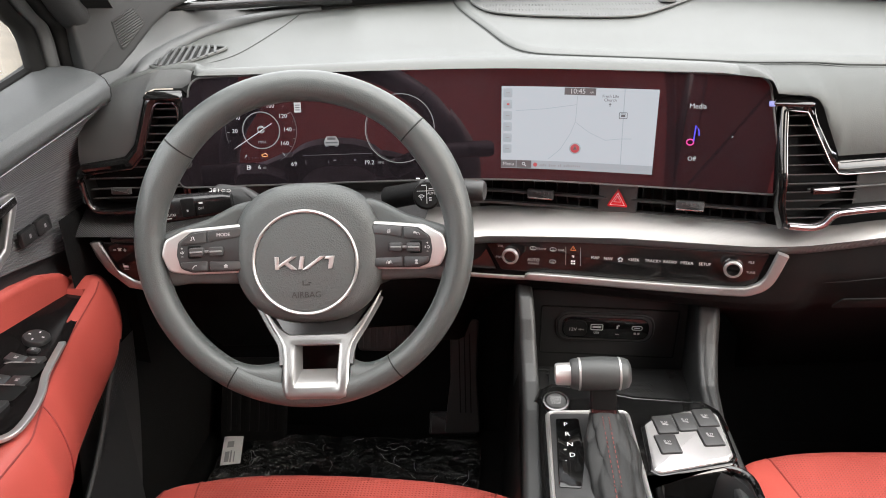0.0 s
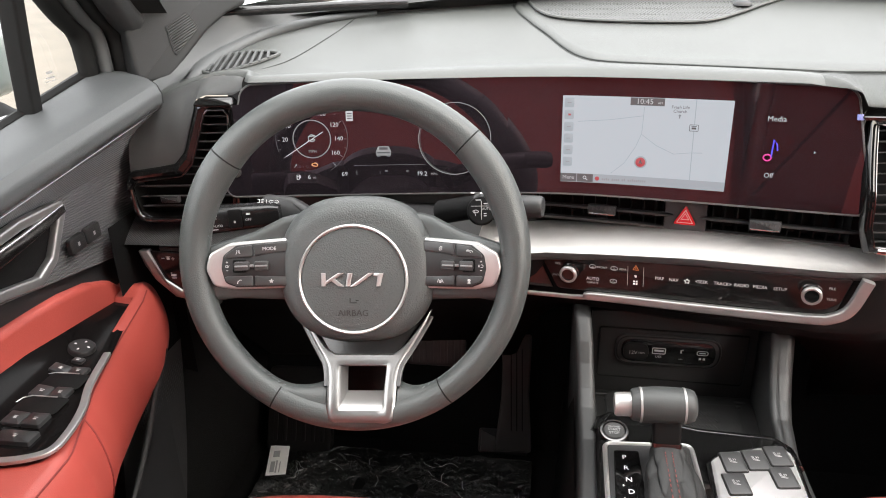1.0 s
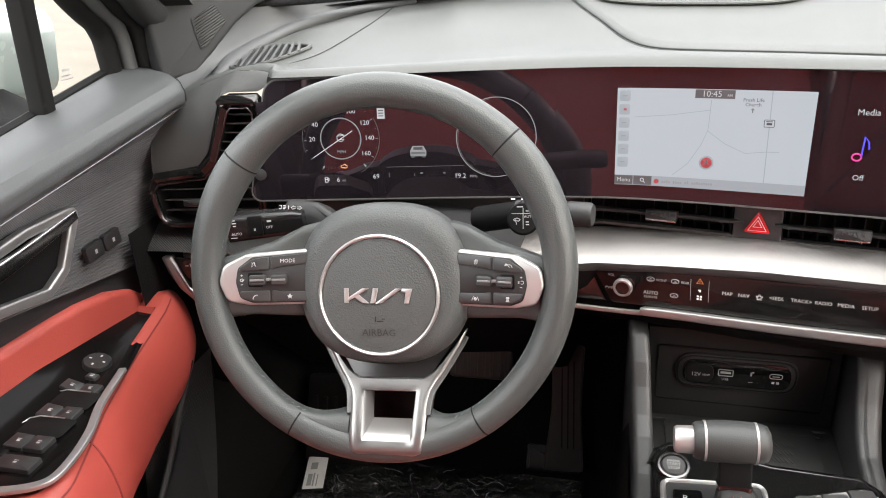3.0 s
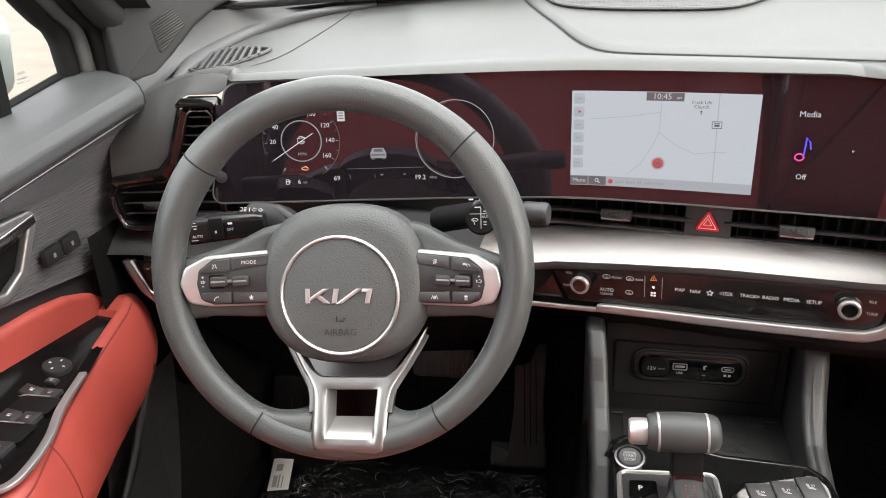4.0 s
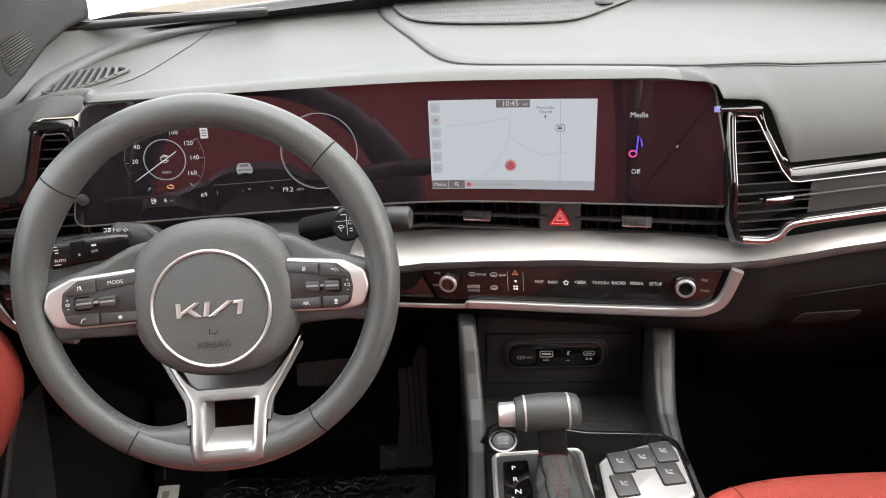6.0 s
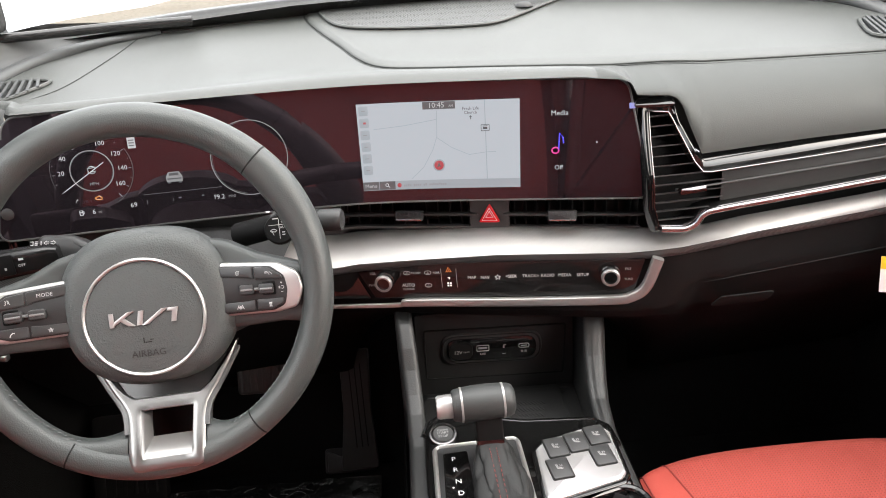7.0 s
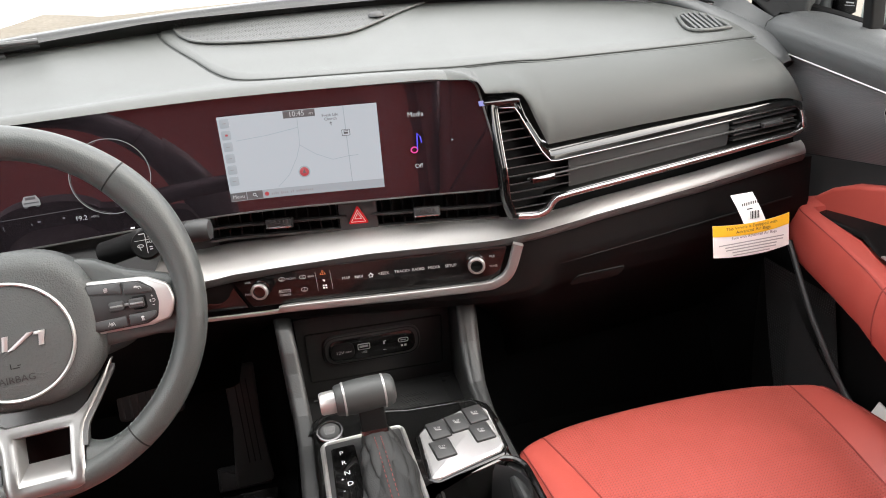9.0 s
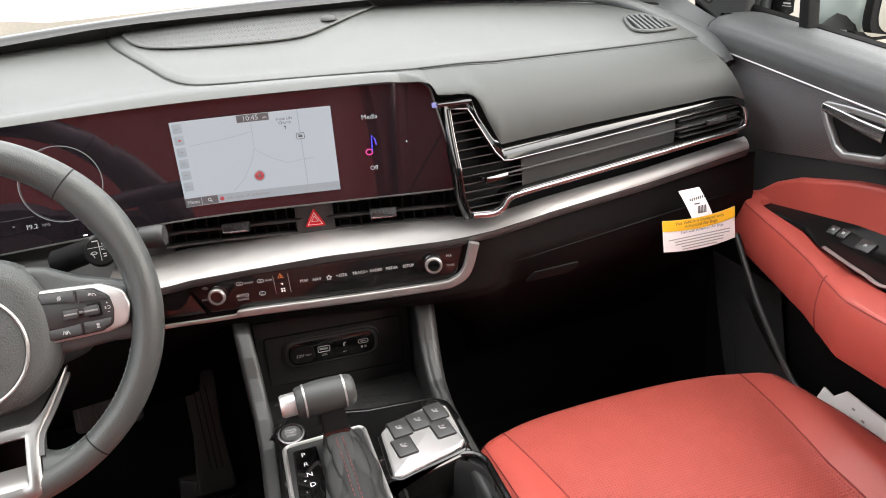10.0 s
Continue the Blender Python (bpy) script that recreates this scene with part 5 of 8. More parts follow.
part("rim", loft([rim_ring(2 * math.pi * k / 120) for k in range(120)], loop=True), LEATHER, wheel, "black leather rim")
for deg in (45, 141.5, 240, 304):
    part("rim_seam", loft([rim_ring(radians(deg + d), g) for d, g in ((-0.28, 0.0), (-0.12, 0.0003), (0.12, 0.0003), (0.28, 0.0))], cap=False), DARK, wheel)
st = None
for k in range(150):
    deg = 2.4 * k
    if 172 < deg < 200 or 340 < deg or deg < 8 or 255 < deg < 285:
        continue
    a = radians(deg)
    r = RR - 0.0144
    p = wp(r * math.cos(a), r * math.sin(a), 0.0052)
    q = wp((r - 0.0006) * math.cos(a + 0.018), (r - 0.0006) * math.sin(a + 0.018), 0.0030)
    b = tube([p, q], 0.00034, 5)
    st = join(st, b) if st else b
tagged(part("stitching", st, THREAD, wheel, "pale grey stitching along the inner rim"), kind="stuff")

# hub cover
hub_shape = [(0.081 * math.copysign(abs(math.cos(a)) ** 0.78, math.cos(a)), -0.0125 + 0.074 * math.copysign(abs(math.sin(a)) ** 0.86, math.sin(a)) * (1.0 if math.sin(a) > 0 else 1.035)) for a in np.linspace(0, 2 * math.pi, 73)[:-1]]
HUBW = -0.006
hub = part("hub_cover", slab(hub_shape, WM, 0.040, 0.020, base=HUBW - 0.040, rows=7), AIRBAG, wheel, "pebbled black airbag cover")
HC = WM @ Matrix.Translation((-0.0019, -0.0217, HUBW)) @ Matrix.Scale(1.02, 4)
part("hub_disc", lathe([(0.0515, -0.001), (0.0512, 0.0010), (0.04, 0.0022), (0.0, 0.0026)], HC, 56), AIRBAG, hub, "round pebbled centre")
part("hub_ring", lathe([(0.0550, -0.002), (0.0547, 0.0022), (0.0533, 0.0034), (0.0518, 0.0022), (0.0514, -0.002)], HC, 64), SATIN, hub, "satin silver ring")
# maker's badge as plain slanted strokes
for o in ([(-0.031, -0.0065), (-0.0268, -0.0065), (-0.0268, 0.0066), (-0.031, 0.0066)], [(-0.0268, -0.0015), (-0.0268, -0.0050), (-0.0085, 0.0066), (-0.0145, 0.0066)], [(-0.0215, -0.0012), (-0.0180, 0.0012), (-0.0085, -0.0065), (-0.0145, -0.0065)],
          [(-0.0072, -0.0065), (-0.0025, -0.0065), (0.0000, 0.0066), (-0.0048, 0.0066)], [(-0.0025, -0.0065), (0.0030, -0.0065), (0.0215, 0.0066), (0.0155, 0.0066)], [(0.0215, 0.0066), (0.0305, 0.0066), (0.0275, -0.0065), (0.0232, -0.0065), (0.0248, 0.0035), (0.0200, 0.0035)]):
    part("badge_stroke", slab(o, HC, 0.0022, 0.0006, base=0.0018), SATIN, hub, "silver badge stroke")
writing("AIRBAG", 0.0088, HC @ Matrix.Translation((0, -0.0335, 0.0027)), PLASTIC, hub)
bars([(-0.003, 0.001, 0.0008, 0.005), (0.001, -0.001, 0.006, 0.0008), (0.004, 0.0012, 0.003, 0.0008)], HC @ Matrix.Translation((0, -0.022, 0)), DARK, hub, "airbag_icon", 0.0028)

# spokes
def spoke_rise(u, v):
    """The side spokes rise from the hub to the rim."""
    return -0.008 + 0.30 * max(0.0, abs(u) - 0.07)


for s in (-1, 1):
    arm = rounded([(s * 0.055, 0.046), (s * 0.078, 0.040), (s * 0.105, 0.026), (s * 0.150, 0.012), (s * 0.158, -0.012), (s * 0.150, -0.045), (s * 0.125, -0.042), (s * 0.055, -0.047)], 0.012, 5)
    spoke = part("spoke", slab(arm, WM, 0.026, 0.008, base=-0.040, bend=spoke_rise, rows=4), LEATHER, wheel, "black side spoke")
    tr = rounded([(s * 0.066, 0.0202), (s * 0.124, 0.0160), (s * 0.1435, 0.006), (s * 0.1472, -0.0095), (s * 0.1405, -0.0270), (s * 0.122, -0.0310), (s * 0.066, -0.0318)], (0.002, 0.010, 0.010, 0.012, 0.010, 0.008, 0.002), 4)
    part("spoke_trim", slab(tr, WM, 0.010, 0.003, base=-0.0145, bend=spoke_rise, rows=3), SATIN, spoke, "satin silver bow round the switches")
    pd = rounded([(s * 0.064, 0.0176), (s * 0.118, 0.0139), (s * 0.1305, 0.004), (s * 0.1325, -0.0095), (s * 0.1290, -0.0245), (s * 0.118, -0.0290), (s * 0.064, -0.0296)], (0.001, 0.006, 0.008, 0.012, 0.008, 0.006, 0.001), 4)
    pad = part("switch_pad", slab(pd, WM, 0.0112, 0.002, base=-0.0145, bend=spoke_rise), PLASTIC, spoke, "black switch pad")
    for o in ([(0.0700, 0.0068), (0.0950, 0.0042), (0.1005, 0.0020), (0.1010, 0.0140), (0.0690, 0.0160)], [(0.1025, 0.0020), (0.1285, 0.0010), (0.1270, 0.0050), (0.1160, 0.0120), (0.1025, 0.0138)],
              [(0.0690, -0.0280), (0.1005, -0.0276), (0.1005, -0.0172), (0.0930, -0.0182), (0.0715, -0.0190)], [(0.1025, -0.0276), (0.1165, -0.0272), (0.1270, -0.0225), (0.1285, -0.0172), (0.1025, -0.0172)]):
        o = rounded([(s * p[0], p[1]) for p in o], 0.0016, 3)
        part("switch", slab(o, WM, 0.0022, 0.0008, base=-0.0034, bend=spoke_rise), SWITCH, spoke)
    for c0, c1 in ((0.0868, 0.1005), (0.1052, 0.1192)):
        part("roller", slab(rounded([(s * c0, -0.0118), (s * c1, -0.0118), (s * c1, -0.0026), (s * c0, -0.0026)], 0.002, 3), WM, 0.0050, 0.0012, base=-0.0034, bend=spoke_rise, rows=4), SWITCH, spoke, "ribbed roller switch")
        part("roller_ridge", slab(rounded([(s * (c0 + 0.001), -0.0080), (s * (c1 - 0.001), -0.0080), (s * (c1 - 0.001), -0.0062), (s * (c0 + 0.001), -0.0062)], 0.0006, 3), WM, 0.0012, 0.0005, base=0.0014, bend=spoke_rise), TAB, spoke)
    part("roller_axle", slab(rounded([(s * 0.1003, -0.0085), (s * 0.1054, -0.0085), (s * 0.1054, -0.0058), (s * 0.1003, -0.0058)], 0.001, 3), WM, 0.0034, 0.0010, base=-0.0034, bend=spoke_rise), TAB, spoke)
    part("roller_recess", slab(rounded([(s * 0.0845, -0.0138), (s * 0.1212, -0.0138), (s * 0.1212, -0.0006), (s * 0.0845, -0.0006)], 0.002, 3), WM, 0.0006, 0.0002, base=-0.0034, bend=spoke_rise), DEEP, spoke, "black recess of the rollers")
    mm_ = 0.001
    up_sign, down_sign = [(-1.2, -0.6), (0, 0.6), (1.2, -0.6)], [(-1.2, 0.6), (0, -0.6), (1.2, 0.6)]
    plus, minus = [[(-1, 0), (1, 0)], [(0, -1), (0, 1)]], [[(-1, 0), (1, 0)]]
    star = [[(2.2 * (1 if i % 2 == 0 else 0.45) * math.cos(math.pi / 2 + i * math.pi / 5), 2.2 * (1 if i % 2 == 0 else 0.45) * math.sin(math.pi / 2 + i * math.pi / 5)) for i in range(11)], [(-1.2, 0), (1.2, 0)], [(0, -0.8), (0, 1.4)]]
    voice = [[(-2.2, -2), (-1.0, -1.8), (-1.2, -0.2), (-0.6, 0.4), (-1.4, 1.8)], [(0.4, -1.2), (1.4, 0.2), (1.2, 1.8)], [(0.2, 2.0), (2.2, -2.0)]]
    phone = [[(-2.0, -1.6), (-1.4, 0.2), (0.2, 1.6), (2.0, 1.9)], [(-2.2, -1.4), (-1.2, -1.8)], [(2.0, 2.0), (1.9, 1.0)], [(-1.7, -1.0), (-1.0, 0.4), (0.5, 1.4)]]
    page = [[(-1.3, -1.8), (0.8, -1.8), (0.8, 1.2), (-1.3, 1.2), (-1.3, -1.8)], [(-0.5, 1.9), (1.6, 1.9), (1.6, -1.2)], [(-0.7, 0.2), (0.3, 0.2)], [(-0.7, -0.8), (0.3, -0.8)]]
    cruise = [arc(1.2, -1.4, 2.4, 0, 150), [(1.2, -1.4), (0.2, 0.2)], [(-3.2, 0.2), (-2.6, 1.6), (-0.8, 1.6), (-0.2, 0.6)], [(-3.2, 0.2), (-1.4, 0.2)], [(-2.6, 1.0), (-0.9, 1.0)]]
    lane = [[(-3.4, -1.8), (-1.6, 1.8)], [(3.4, -1.8), (1.6, 1.8)], arc(0, -0.4, 1.3, 0, 360, 12), [(-1.3, -0.2), (1.3, -0.2)], [(0, -0.4), (0, -1.6)]]
    gap = [[(-1.2, 2.0), (1.2, 2.0), (1.5, 1.0), (-1.5, 1.0), (-1.2, 2.0)], [(-1.0, 1.5), (1.0, 1.5)], [(-1.0, 0.1), (1.0, 0.1)], [(-1.3, -0.8), (1.3, -0.8)], [(-1.6, -1.7), (1.6, -1.7)]]
    mute = [[(-1.4, -0.8), (-0.6, -0.8), (0.4, -1.6), (0.4, 1.6), (-0.6, 0.8), (-1.4, 0.8), (-1.4, -0.8)], [(1.0, -1.0), (2.0, 1.0)]]
    resume = [arc(0.8, 0, 1.4, -140, 140), [(-1.8, -1.2), (-1.8, 1.2)], [(-2.6, -1.2), (-2.6, 1.2)]]
    rings = [arc(0, 0, 1.2, 0, 360, 12), [(-0.4, -0.8), (0.5, 0.8)]]
    signs = ([(-0.1155, 0.0072, voice), (-0.1150, -0.0228, phone), (-0.0850, -0.0232, star), (-0.1265, -0.0072, mute), (-0.1265, -0.0030, plus), (-0.1265, -0.0114, minus), (-0.0765, -0.0036, [up_sign]), (-0.0765, -0.0108, [down_sign])] if s < 0 else
             [(0.0865, 0.0095, page), (0.1155, 0.0072, cruise), (0.0860, -0.0232, lane), (0.1150, -0.0226, gap), (0.1268, -0.0072, resume), (0.1268, -0.0028, plus), (0.1268, -0.0116, minus), (0.0765, -0.0030, [up_sign]), (0.0765, -0.0072, rings), (0.0765, -0.0114, [down_sign])])
    for a, b, sign in signs:
        on_key = abs(b + 0.007) > 0.008
        tilt_m = WM @ Matrix.Translation((a, b, (-0.0008 if on_key else -0.0030) + spoke_rise(a, b))) @ Matrix.Rotation(-s * 0.29, 4, "Y")
        strokes([[(u * mm_, v * mm_) for u, v in line] for line in sign], tilt_m, PANEL_PRINT, spoke, "switch_icon", 0.00026)
writing("MODE", 0.0048, WM @ Matrix.Translation((-0.0860, 0.0098, -0.0004 + spoke_rise(-0.086, 0))) @ Matrix.Rotation(0.29, 4, "Y"), PANEL_PRINT, wheel)

# lower spoke and its silver frame
FX = 0.0063
HALF_V = (-0.1640, -0.1610, -0.1535, -0.1409, -0.1300, -0.1180, -0.1100, -0.1000, -0.0910, -0.0690, -0.0590)
HALF_O = (0.0270, 0.0320, 0.0345, 0.0345, 0.0350, 0.0360, 0.0385, 0.0455, 0.0515, 0.0650, 0.0690)
OPEN_X, OPEN_LOW, OPEN_HIGH = 0.0245, -0.1510, -0.1105


def frame_lift(v):
    return lerp((-0.172, -0.158, -0.143, -0.130, -0.10, -0.0575), (0.0150, 0.0170, 0.0130, 0.0050, -0.014, -0.032), v)


def frame_in(v):
    """The silver spoke's inner edge: the opening, then the inside of its two arms."""
    return lerp((-0.160, OPEN_LOW, OPEN_HIGH, -0.1045, -0.1010, -0.0960, -0.0870, -0.0690, -0.0590), (0.0225, 0.0225, OPEN_X, 0.0270, 0.0300, 0.0390, 0.0470, 0.0610, 0.0675), v)


part("lower_core", slab([(FX - 0.064, -0.058), (FX + 0.064, -0.058), (FX + 0.056, -0.072), (FX + 0.044, -0.088), (FX + 0.033, -0.104), (FX - 0.033, -0.104), (FX - 0.044, -0.088), (FX - 0.056, -0.072)], WM, 0.02, 0.001, base=-0.026, bend=lambda u, v: frame_lift(v), rows=2), BRIDGE, wheel, "dark glossy panel below the hub")
frame_v = [-0.1640, -0.1628, -0.1610, -0.1580, -0.1545, OPEN_LOW] + [OPEN_LOW + (OPEN_HIGH - OPEN_LOW) * k / 8 for k in range(1, 9)] + [-0.1075, -0.1045, -0.1010, -0.0980, -0.0940, -0.0880, -0.0800, -0.0720, -0.0650, -0.0590]
bm = bmesh.new()
frame_rows = []
for v in frame_v:
    o, i = lerp(HALF_V, HALF_O, v), frame_in(v)
    us = [-o + (o - i) * k / 5 for k in range(6)] + [-i + 2 * i * k / 6 for k in range(1, 6)] + [i + (o - i) * k / 5 for k in range(6)]
    row = []
    for k, u in enumerate(us):
        edge_d = min((o - abs(u)) / 0.004, 1.0)
        hole_d = min(max(abs(u) - i, OPEN_LOW - v, v - OPEN_HIGH, 0.0) / 0.003, 1.0)
        foot_d = min((v + 0.1640) / 0.004, 1.0)
        crown = 0.0022 * (edge_d * (2 - edge_d) - 1) + 0.0014 * (hole_d * (2 - hole_d) - 1) * (v < -0.1045) + 0.0022 * (foot_d * (2 - foot_d) - 1)
        row.append(bm.verts.new(wp(FX + u, v, frame_lift(v) + crown)))
    frame_rows.append(row)
for v, nv, lo_r, hi_r in zip(frame_v, frame_v[1:], frame_rows, frame_rows[1:]):
    for k in range(len(lo_r) - 1):
        if 5 <= k <= 10 and (OPEN_LOW - 1e-6 <= v < OPEN_HIGH - 1e-6 or v > -0.1045 + 0.0005):
            continue
        bm.faces.new((lo_r[k], lo_r[k + 1], hi_r[k + 1], hi_r[k]))
skirt = bmesh.ops.extrude_edge_only(bm, edges=[e for e in bm.edges if e.is_boundary])
bmesh.ops.translate(bm, verts=[g for g in skirt["geom"] if isinstance(g, bmesh.types.BMVert)], vec=WM.col[2].to_3d() * -0.011)
part("lower_frame", bm, FRAME_SILVER, wheel, "satin silver frame of the lower spoke with two arms", sharp=50)
hole = rounded([(FX - OPEN_X, OPEN_HIGH), (FX + OPEN_X, OPEN_HIGH), (FX + 0.0225, OPEN_LOW), (FX - 0.0225, OPEN_LOW)], 0.0008, 3)
tunnel = [(FX + 0.002 + (x - FX) * 0.82, (y - OPEN_LOW) * 0.56 + OPEN_LOW + 0.0135) for x, y in hole]
part("tunnel", ring_surface(hole, tunnel, lambda p, t: wp(p.x, p.y, frame_lift(p.y) - 0.001 - 0.020 * t ** 1.5), None, 5), TRIM_SILVER, wheel, "silver walls of the opening")
part("tunnel_back", slab(rounded([(FX - 0.026, -0.108), (FX + 0.026, -0.108), (FX + 0.024, -0.150), (FX - 0.024, -0.150)], 0.003), WM, 0.004, 0.001, base=-0.050), DEEP, wheel, "black back of the opening")
for s in (-1, 1):
    cheek = [wp(FX + s * (lerp(HALF_V, HALF_O, v) + 0.0010), v, frame_lift(v) - 0.004) for v in np.linspace(-0.130, -0.064, 14)]
    part("frame_cheek", sweep(cheek, rounded([(-0.0030, -0.018), (0.0030, -0.018), (0.0030, 0.002), (-0.0030, 0.002)], 0.001, 3), up=WM.col[2].to_3d()), CHEEK, wheel, "dark satin side of the lower spoke")
    flare = []
    for k in range(13):
        x = 0.092 - 0.056 * k / 12
        grow_k = ((0.092 - x) / 0.056) ** 2.4
        y_in = -math.sqrt((RR - 0.0140) ** 2 - x * x)
        y_in += grow_k * (-0.1268 + math.sqrt((RR - 0.0140) ** 2 - 0.036 ** 2))
        y_out = -math.sqrt(RR * RR - x * x)
        c, h = 0.5 * (y_in + y_out), 0.5 * (y_in - y_out)
        flare.append([wp(s * x + FX * grow_k, c + h * math.copysign(abs(math.sin(b)) ** 0.9, math.sin(b)), -0.007 * grow_k * (1 + math.sin(b)) + (0.0100 + 0.0046 * grow_k) * math.copysign(abs(math.cos(b)) ** 0.8, math.cos(b))) for b in np.linspace(0, 2 * math.pi, 25)[:-1]])
    part("lower_leather", loft(flare), LEATHER, wheel)

# ---- steering column and stalks ----
col = thing("steering_column", "black steering column shroud behind the wheel", "steering column")
CA = Vector((0, math.cos(radians(20)), -math.sin(radians(20))))


def col_ring(t, w, h, drop=0.0):
    c = Vector((-0.363, 0.785, 0.975)) + CA * t
    return [c + Vector((w * math.copysign(abs(math.cos(a)) ** 0.6, math.cos(a)), 0, h * math.copysign(abs(math.sin(a)) ** 0.7, math.sin(a)) - drop)) for a in np.linspace(0, 2 * math.pi, 33)[:-1]]


part("shroud", loft([col_ring(0.0, 0.050, 0.045), col_ring(0.03, 0.060, 0.055), col_ring(0.10, 0.066, 0.062), col_ring(0.20, 0.070, 0.066), col_ring(0.30, 0.070, 0.06)]), PLASTIC, col)
part("instrument_hood", grid(20, 6, lambda u, v: (-0.354 + 0.21 * (u - 0.5), 0.80 + 0.15 * v, 0.984 + 0.022 * max(0.0, math.sin(math.pi * u)) ** 0.6 - 0.012 * v)), PLASTIC, col, "black cover between wheel and display")


def stalk(side):
    ob = thing("wiper_stalk" if side > 0 else "light_stalk", "black column stalk with white symbols", "stalk", "column stalks")
    if side < 0:
        part("root", slab(rounded([(-0.034, -0.016), (0.044, -0.014), (0.038, 0.000), (0.012, 0.013), (-0.026, 0.015)], 0.010), plane_at((-0.474, 0.846, 1.020), (-0.1, -0.86, 0.5)), 0.026, 0.006, base=-0.02, rows=5), PLASTIC, ob)
        a, b = Vector((-0.470, 0.826, 1.021)), Vector((-0.5480, 0.811, 1.016))
        part("lever", sweep([a + (b - a) * k / 8 for k in range(9)], rounded([(-0.012, -0.0135), (0.012, -0.0135), (0.012, 0.0135), (-0.012, 0.0135)], 0.007), scale=lambda t: lerp((0, 0.12, 1), (0.70, 0.92, 1.10), t)), STALK, ob)
        face = plane_at((-0.513, 0.8052, 1.0205), (0.20, -0.97, 0.12), spin=2)
        part("turn_ring", slab(rounded([(-0.010, -0.0105), (0.005, -0.0105), (0.005, 0.0110), (-0.010, 0.0110)], 0.002), face, 0.0022, 0.001, base=-0.0004), DEEP, ob, "ribbed turning ring")
        bars([(-0.024, 0.005, 0.0045, 0.0009), (-0.024, 0.008, 0.0030, 0.0009), (-0.024, 0.002, 0.0030, 0.0009), (-0.003, -0.003, 0.0020, 0.0026), (0.013, 0.005, 0.0045, 0.0022), (-0.026, -0.0105, 0.0070, 0.0008)], face, PANEL_PRINT, ob, "stalk_symbols", 0.0022)
        writing("OFF", 0.0040, face @ Matrix.Translation((0.0125, -0.0015, 0.0024)), PANEL_PRINT, ob)
        writing("AUTO", 0.0040, face @ Matrix.Translation((-0.0225, -0.0065, 0.0024)), PANEL_PRINT, ob)
        strokes([arc(-0.0430, -0.0080, 0.0018, 0, 360, 12)] + [[(-0.0430 + 0.0026 * math.cos(k * math.pi / 4), -0.0080 + 0.0026 * math.sin(k * math.pi / 4)), (-0.0430 + 0.0040 * math.cos(k * math.pi / 4), -0.0080 + 0.0040 * math.sin(k * math.pi / 4))] for k in range(8)], face, PANEL_PRINT, ob, "lamp_symbol", 0.0003, 0.0022)
        tm = plane_at((-0.4780, 0.8175, 1.0372), (-0.05, -0.86, 0.5))
        bars([(-0.012, 0.0018, 0.0030, 0.0007), (-0.012, -0.0018, 0.0030, 0.0007), (-0.0108, 0, 0.0007, 0.0040), (-0.0075, 0.0016, 0.0030, 0.0008), (-0.0075, 0, 0.0030, 0.0008), (-0.0075, -0.0016, 0.0030, 0.0008), (-0.0025, 0, 0.0008, 0.0040)], tm, PANEL_PRINT, ob, "stalk_symbols", 0.002)
        strokes([[(0.0005, 0), (0.003, 0.002), (0.003, 0.001), (0.0055, 0.001)], [(0.0005, 0), (0.003, -0.002), (0.003, -0.001), (0.0055, -0.001)], [(0.0125, 0), (0.010, 0.002), (0.010, 0.001), (0.0075, 0.001)], [(0.0125, 0), (0.010, -0.002), (0.010, -0.001), (0.0075, -0.001)]], tm, PANEL_PRINT, ob, "turn_signal_symbol", 0.0003, 0.002)
    else:
        part("root", sweep(smooth_path([(-0.288, 0.850, 1.018), (-0.262, 0.838, 1.027), (-0.236, 0.826, 1.036)], 4), disc(0.0135, 20), scale=lambda t: 1.0 - 0.05 * t), DEEP, ob)
        a, b = Vector((-0.245, 0.830, 1.036)), Vector((-0.196, 0.818, 1.040))
        part("lever", sweep([a + (b - a) * k / 4 for k in range(5)], disc(0.0115, 18)), PLASTIC, ob)
        part("end_knob", lathe([(0.0, 0.0), (0.0105, 0.0), (0.0118, 0.002), (0.0118, 0.022), (0.0100, 0.0250), (0.0, 0.0255)], plane_at((-0.1965, 0.8175, 1.040), (0.97, -0.2, 0.03)), 24), PLASTIC, ob, "round end knob")
        dial = plane_at((-0.2375, 0.8125, 1.0355), (0.1, -0.90, 0.42))
        part("end_face", lathe([(0.0158, -0.012), (0.0155, -0.002), (0.0142, 0.0), (0.0, 0.0005)], dial, 32), DEEP, ob, "glossy face with wiper symbols")
        bars([(0.0, 0.0, 0.0006, 0.020), (0.0, 0.0045, 0.022, 0.0005), (0.005, 0.007, 0.0050, 0.0010), (0.004, -0.0035, 0.0030, 0.0010), (0.004, -0.006, 0.0030, 0.0010), (-0.003, 0.011, 0.0060, 0.0010)], dial, PAINT_GREY, ob, "stalk_symbols", 0.0008)
        writing("AUTO", 0.0036, dial @ Matrix.Translation((0.0058, 0.0015, 0.0010)), PAINT_GREY, ob)
        strokes([arc(-0.006, -0.004, 0.0042, 40, 140), arc(-0.006, -0.004, 0.0018, 40, 140), [(-0.0028, -0.0013), (-0.0046, -0.0028)], [(-0.0092, -0.0013), (-0.0074, -0.0028)], [(-0.006, -0.006), (-0.0075, -0.001)]], dial, PAINT_GREY, ob, "wiper_symbol", 0.00035, 0.0008)
